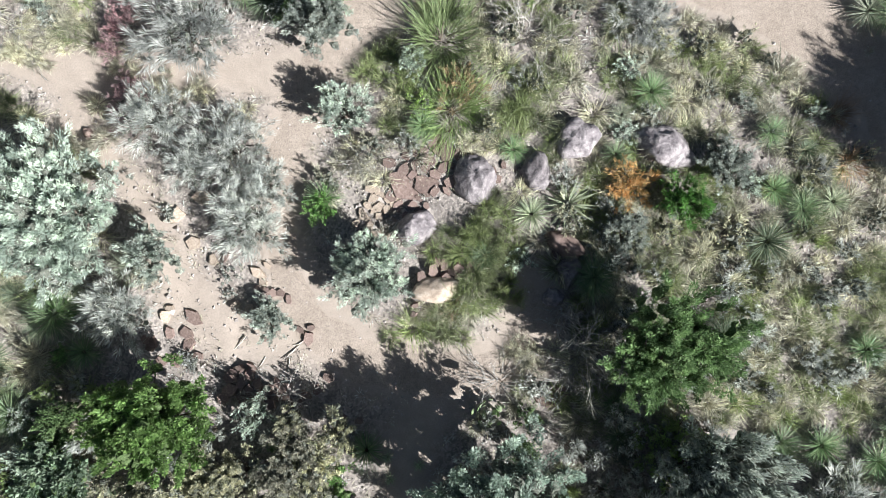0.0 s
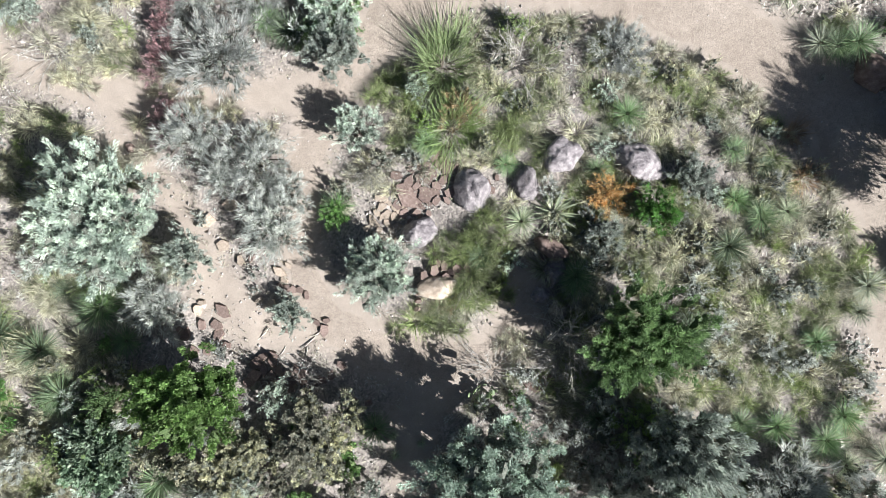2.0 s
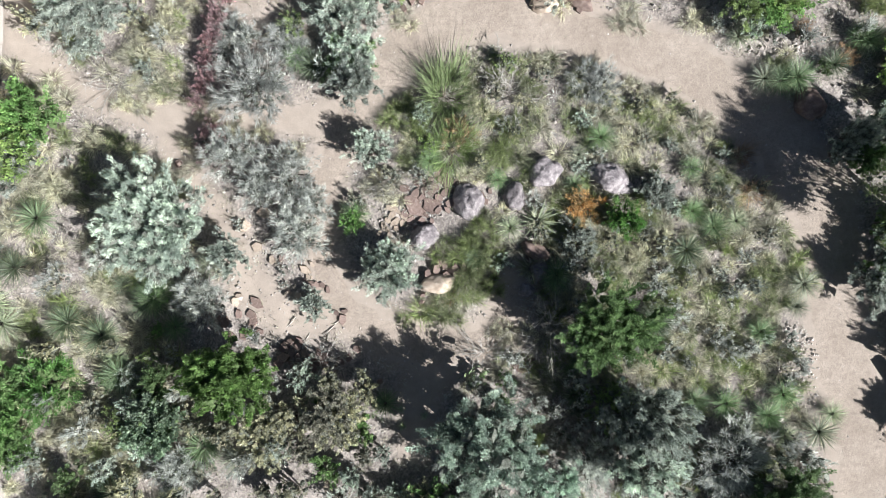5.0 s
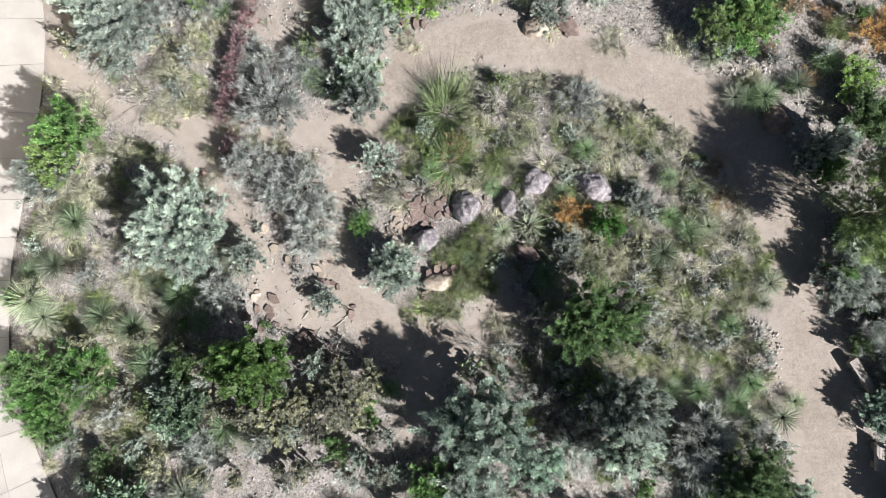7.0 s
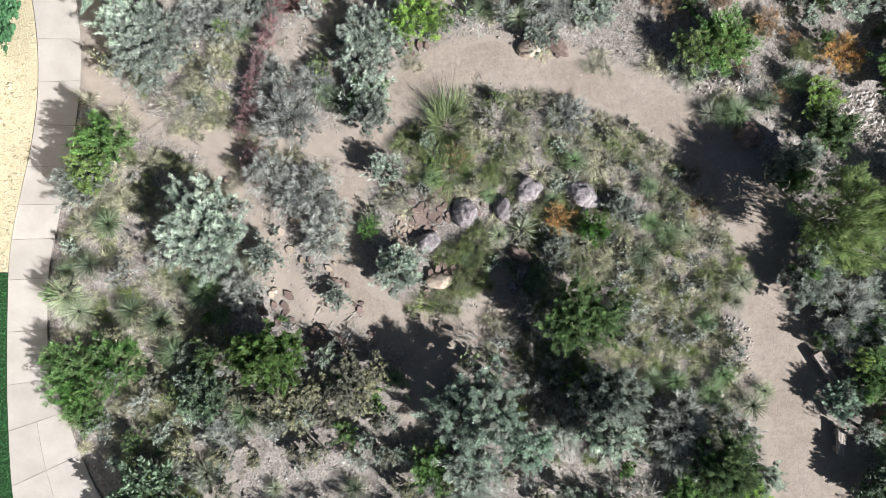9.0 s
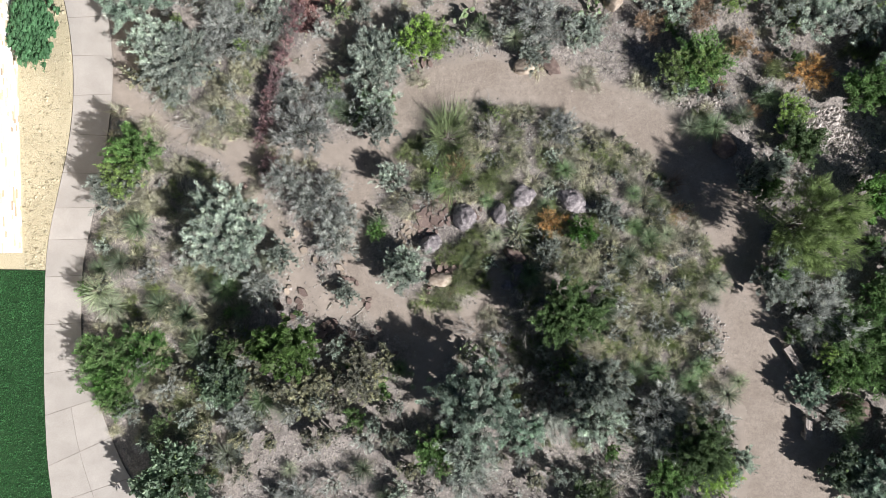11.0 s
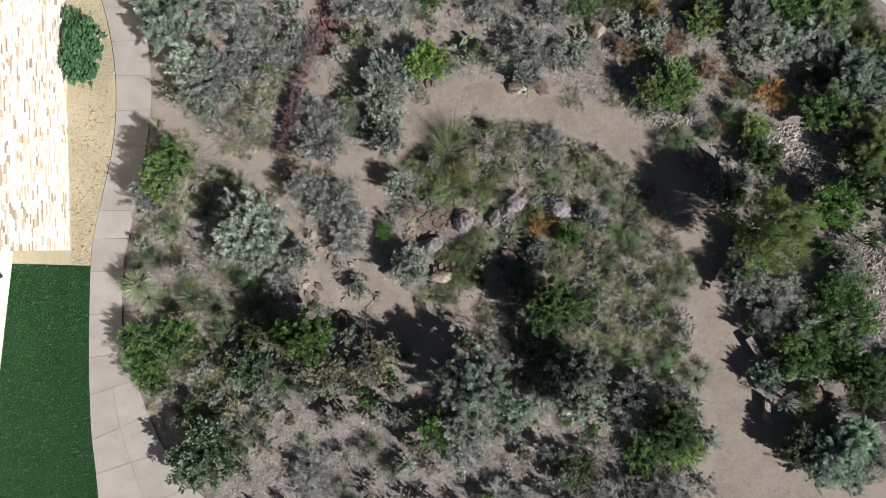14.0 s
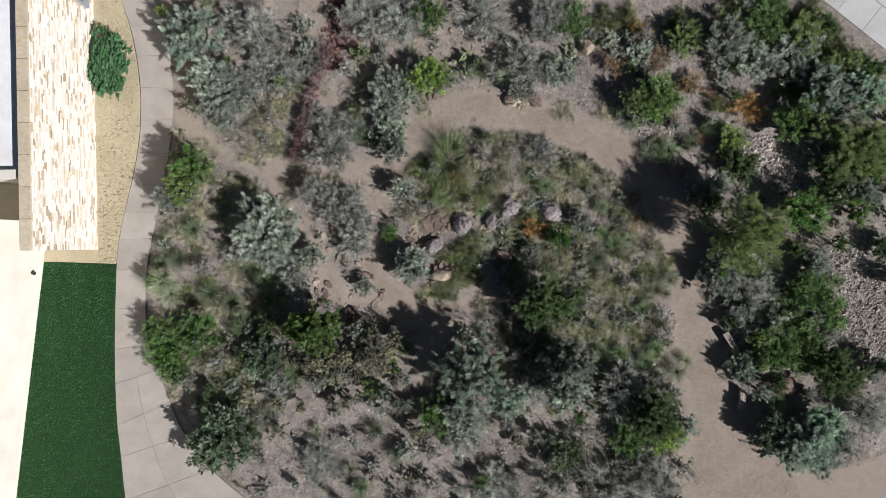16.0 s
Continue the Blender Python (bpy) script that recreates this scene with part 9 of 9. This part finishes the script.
flagstone(-4.4, 10.31, 0.16, M_FLAG, 12, 0.12)
flagstone(-3.46, -7.13, 0.25, M_PALEROCK, 10, 0.1)
flagstone(-5.97, 0.94, 0.03, M_PALEROCK, 10, 0.1)
flagstone(1.11, -0.15, 0.11, M_PALEROCK, 10, 0.1)
flagstone(-5.48, 1.14, 0.16, M_PALEROCK, 10, 0.1)
flagstone(9.5, -6.46, 0.14, M_PALEROCK, 10, 0.1)
flagstone(-0.05, 10.85, 0.16, M_PALEROCK, 10, 0.1)

# dry sticks
stick(-4.64, -2.17, 0.50, -2.27)
stick(-3.52, -2.66, 0.42, -1.69)
stick(-4.13, -2.60, 0.34, -2.10)
stick(-3.45, -2.36, 0.54, -2.36)
stick(-0.70, -1.27, 0.38, -1.65)
stick(-3.23, -2.13, 0.37, -2.61)
# dark stone added in place of a small dug hole
boulder(21, -8.05, 2.62, 0.12, 0.14, 0.11, 0, material=M_FLAG, label='small dark stone standing in for a hole in sand')

# timber benches
log_bench(13.50, -3.28, 14.16, -4.29)
log_bench(14.46, -6.02, 14.43, -6.92)


# ---- loose cover, too small to pick apart ----
def in_planting(x, y, margin):
    return (path_gap(x, y) > margin) & (x > west_edge(y) + 0.25) & ((x - CORNER.x) * OUT.x + (y - CORNER.y) * OUT.y < -0.3) & ((seg_dist(x, y, TERRACE) > margin - 0.3) | (np.sin(x * 37.0) * np.sin(y * 41.0) > 0.35))


def spots(seed, n, x0, x1, y0, y1, margin=0.1):
    rng = np.random.default_rng(seed)
    x, y = rng.uniform(x0, x1, n), rng.uniform(y0, y1, n)
    ok = in_planting(x, y, margin)
    return x[ok], y[ok], rng


def scatter_plants():
    """Small tufts between the larger plants, thickest east of the rock garden."""
    x, y, rng = spots(21, 440, 0.5, 10.8, -4.0, 6.2, 0.2)
    for a, b in zip(x, y):
        if math.hypot((a - 1.0) / 1.6, (b - 1.6) / 1.6) < 1 or abs(a - 1.9) < 0.5 and -2.2 < b < 0.4:
            continue
        k = rng.choice(["straw", "straw", "grass"])
        plant(str(k), round(float(a), 2), round(float(b), 2), float(rng.uniform(0.2, 0.42)))
    x, y, rng = spots(22, 200, -13, 24, -13.5, 13.5, 0.3)
    for a, b in zip(x, y):
        if 0.5 < a < 10.8 and -4.0 < b < 6.2 or ((a - 16.4) / 2.4) ** 2 + ((b - 4.7) / 1.3) ** 2 < 1 or ((a - 19.8) / 1.9) ** 2 + ((b + 1.8) / 3.4) ** 2 < 1:
            continue
        if ((a + 4.8) / 2.6) ** 2 + ((b + 8.2) / 2.0) ** 2 < 1 and rng.uniform() < 0.5:
            continue
        k = rng.choice(["straw", "small", "small", "smallolive"])
        plant(str(k), round(float(a), 2), round(float(b), 2), float(rng.uniform(0.15, 0.42)))
    # pale matted grass on the slope below the sidewalk
    x, y, rng = spots(24, 330, -13.8, -7.6, -7.5, 7.0, 0.25)
    for a, b in zip(x, y):
        k = rng.choice(["straw", "straw", "straw", "grass"])
        plant(str(k), round(float(a), 2), round(float(b), 2), float(rng.uniform(0.22, 0.45)))


def ground_cover():
    """Short dry grass and litter between the plants, one sheet of many blades."""
    x, y, rng = spots(23, 120000, -14, 24, -13.5, 13.5, 0.05)
    keep = (np.sin(x * 2.1 + np.sin(y * 1.7)) * np.sin(y * 2.4 + 1) + rng.normal(size=len(x)) * 0.5) > -0.15
    x, y = x[keep], y[keep]
    n = len(x)
    a, tilt = rng.uniform(0, 6.283, n), rng.uniform(0.3, 1.45, n)
    D = np.column_stack([np.cos(a) * np.sin(tilt), np.sin(a) * np.sin(tilt), np.cos(tilt)])
    P = np.column_stack([x, y, height(x, y) + 0.005])
    v, f = leaves(P, D, rng.uniform(0.05, 0.16, n), rng.uniform(0.008, 0.02, n), rng)
    half = n // 2
    for name, cut, material, label in (("dry_litter", slice(0, half), M_DEAD, "thin grey litter of dry twigs on the soil"), ("dry_grass_cover", slice(half, n), M_STRAW, "sparse short dry grass on the soil")):
        vv = v.reshape(n, 4, 3)[cut].reshape(-1, 3)
        tagged(new(name, mesh_of(name, vv.tolist(), np.arange(len(vv)).reshape(-1, 4).tolist(), material)), label, "ground cover", kind="stuff")


def low_scrub():
    """Ankle-high dry clumps, far too many to count, joined by kind."""
    for j, (name, material, label, count, size) in enumerate((("low_grey_scrub", M_GREY, "low grey scrub clumps on gravelly soil", 3000, 0.15), ("low_straw_clumps", M_STRAW, "low straw-coloured grass clumps on the soil", 3000, 0.15),
                                                               ("low_olive_scrub", M_OLIVE, "low olive scrub clumps on the soil", 1200, 0.12), ("low_brown_scrub", M_DEAD, "low dry brown scrub clumps on the soil", 2600, 0.11))):
        x, y, rng = spots(70 + j, count, -13.5, 24, -13.5, 13.5, 0.12)
        keep = rng.uniform(0, 1, len(x)) < np.where(x > -4.5, 1.0, 0.55)
        x, y = x[keep], y[keep]
        per = 26
        r = size * rng.uniform(0.5, 1.5, len(x))
        idx = np.repeat(np.arange(len(x)), per)
        n = len(idx)
        D = unit(np.column_stack([rng.normal(size=n), rng.normal(size=n), np.abs(rng.normal(size=n)) * 0.9 + 0.1]))
        P = np.column_stack([x[idx], y[idx], height(x, y)[idx] - 0.01]) + D * (r[idx] * rng.uniform(0, 0.8, n))[:, None]
        v, f = leaves(P, unit(D + rng.normal(size=(n, 3)) * 0.4), r[idx] * rng.uniform(0.4, 0.9, n), rng.uniform(0.007, 0.016, n), rng)
        tagged(new(name, mesh_of(name, v.tolist(), f, material)), label, "scrub", kind="stuff")


def stone_field(name, seed, x, y, size, material, label, rng, lift=0.2):
    """Small angular stones, six corners each, joined in one mesh."""
    n = len(x)
    r = size * np.exp(rng.normal(size=n) * 0.45)
    corners = np.array([[1, 0, 0], [0, 1, 0], [-1, 0, 0], [0, -1, 0], [0.2, 0.1, 0.8], [0, 0, -0.6]])
    v = corners[None] * (r[:, None, None] * rng.uniform(0.6, 1.3, (n, 6, 1)))
    a = rng.uniform(0, 6.283, n)
    c, s = np.cos(a)[:, None], np.sin(a)[:, None]
    vx, vy = v[:, :, 0] * c - v[:, :, 1] * s, v[:, :, 0] * s + v[:, :, 1] * c
    z0 = height(x, y) + r * lift
    V = np.stack([vx + x[:, None], vy + y[:, None], v[:, :, 2] + z0[:, None]], 2).reshape(-1, 3)
    tri = np.array([[0, 1, 4], [1, 2, 4], [2, 3, 4], [3, 0, 4], [1, 0, 5], [2, 1, 5], [3, 2, 5], [0, 3, 5]])
    F = (tri[None] + (np.arange(n) * 6)[:, None, None]).reshape(-1, 3)
    tagged(new(name, mesh_of(name, V.tolist(), F.tolist(), material)), label, "stones", kind="stuff")


def all_stones():
    x, y, rng = spots(31, 22000, -14, 24, -13.5, 13.5, 0.0)
    stone_field("gravel", 31, x, y, 0.028, M_PEBBLE, "scattered grey gravel on the soil", rng)
    rng = np.random.default_rng(32)
    for k, (cx, cy, rx, ry, n, turn) in enumerate(((16.4, 4.7, 2.5, 1.2, 2200, -0.5), (19.8, -1.8, 1.9, 3.6, 3600, 0.1), (10.6, -3.6, 0.8, 1.6, 260, 0.0), (9.6, 6.6, 1.6, 0.6, 260, -0.4), (7.9, -1.4, 2.4, 2.2, 900, 0.3), (-5.5, -8.5, 2.8, 2.2, 400, 0.0), (5.5, -9.5, 4.0, 2.0, 500, 0.0))):
        a, d = rng.uniform(0, 6.283, n), np.sqrt(rng.uniform(0, 1, n))
        ux, uy = rx * d * np.cos(a), ry * d * np.sin(a)
        x, y = cx + ux * math.cos(turn) - uy * math.sin(turn), cy + ux * math.sin(turn) + uy * math.cos(turn)
        stone_field("cobbles", 40 + k, x, y, 0.045 if k < 4 else 0.03, M_PEBBLE, "patch of loose pale grey cobbles", rng)
    n = 5200
    y = rng.uniform(-0.85, 14.0, n)
    lo = -16.80 - (y + 0.2) * 0.0464
    hi = np.interp(y, [p[1] for p in WALK_L][::-1], [p[0] for p in WALK_L][::-1]) - 0.05
    x = lo + (hi - lo) * rng.uniform(0, 1, n)
    stone_field("tan_gravel", 50, x, y, 0.024, M_TANBIT, "loose tan gravel beside the stone wall", rng)
    n = 3000
    a, b = rng.uniform(0, 1, n) ** 1.2, rng.normal(size=n) * 0.2
    ys = 13.2 - 4.4 * a
    stone_field("cinder", 51, -5.3 - 0.5 * a + b * (2 - a), ys, 0.042, M_REDSOIL, "red volcanic cinder strewn on the soil", rng)
    # pebbles on the sandy paths
    t = rng.uniform(0, 1, 900)
    pts = np.array([tuple(curve_at(LOOP, float(u))) for u in t])
    stone_field("path_pebbles", 52, pts[:, 0] + rng.normal(size=900) * pts[:, 2] * 0.6, pts[:, 1] + rng.normal(size=900) * pts[:, 2] * 0.6, 0.014, M_PEBBLE, "tiny pebbles on the sandy path", rng)


def lawn_blades():
    rng = np.random.default_rng(60)
    n = 26000
    y = rng.uniform(-13.5, -0.93, n)
    lo = -19.46 + (y + 0.85) * 0.0891
    hi = np.interp(y, [p[1] for p in WALK_L][::-1], [p[0] for p in WALK_L][::-1]) - 0.03
    x = lo + (hi - lo) * rng.uniform(0, 1, n)
    a, tilt = rng.uniform(0, 6.283, n), rng.uniform(0.1, 1.1, n)
    # mown in bands: the blades lean to and fro
    band = np.where(np.sin(x * 5.2) > 0, 0.35, -0.35)
    D = unit(np.column_stack([np.cos(a) * np.sin(tilt), np.sin(a) * np.sin(tilt) + band, np.cos(tilt)]))
    v, f = leaves(np.column_stack([x, y, np.full(n, 0.003)]), D, rng.uniform(0.05, 0.12, n), rng.uniform(0.018, 0.045, n), rng)
    tagged(new("lawn_grass", mesh_of("lawn_grass", v.tolist(), f, M_LAWN)), "short mown green lawn grass", "grass", kind="stuff")


scatter_plants()
ground_cover()
low_scrub()
all_stones()
lawn_blades()
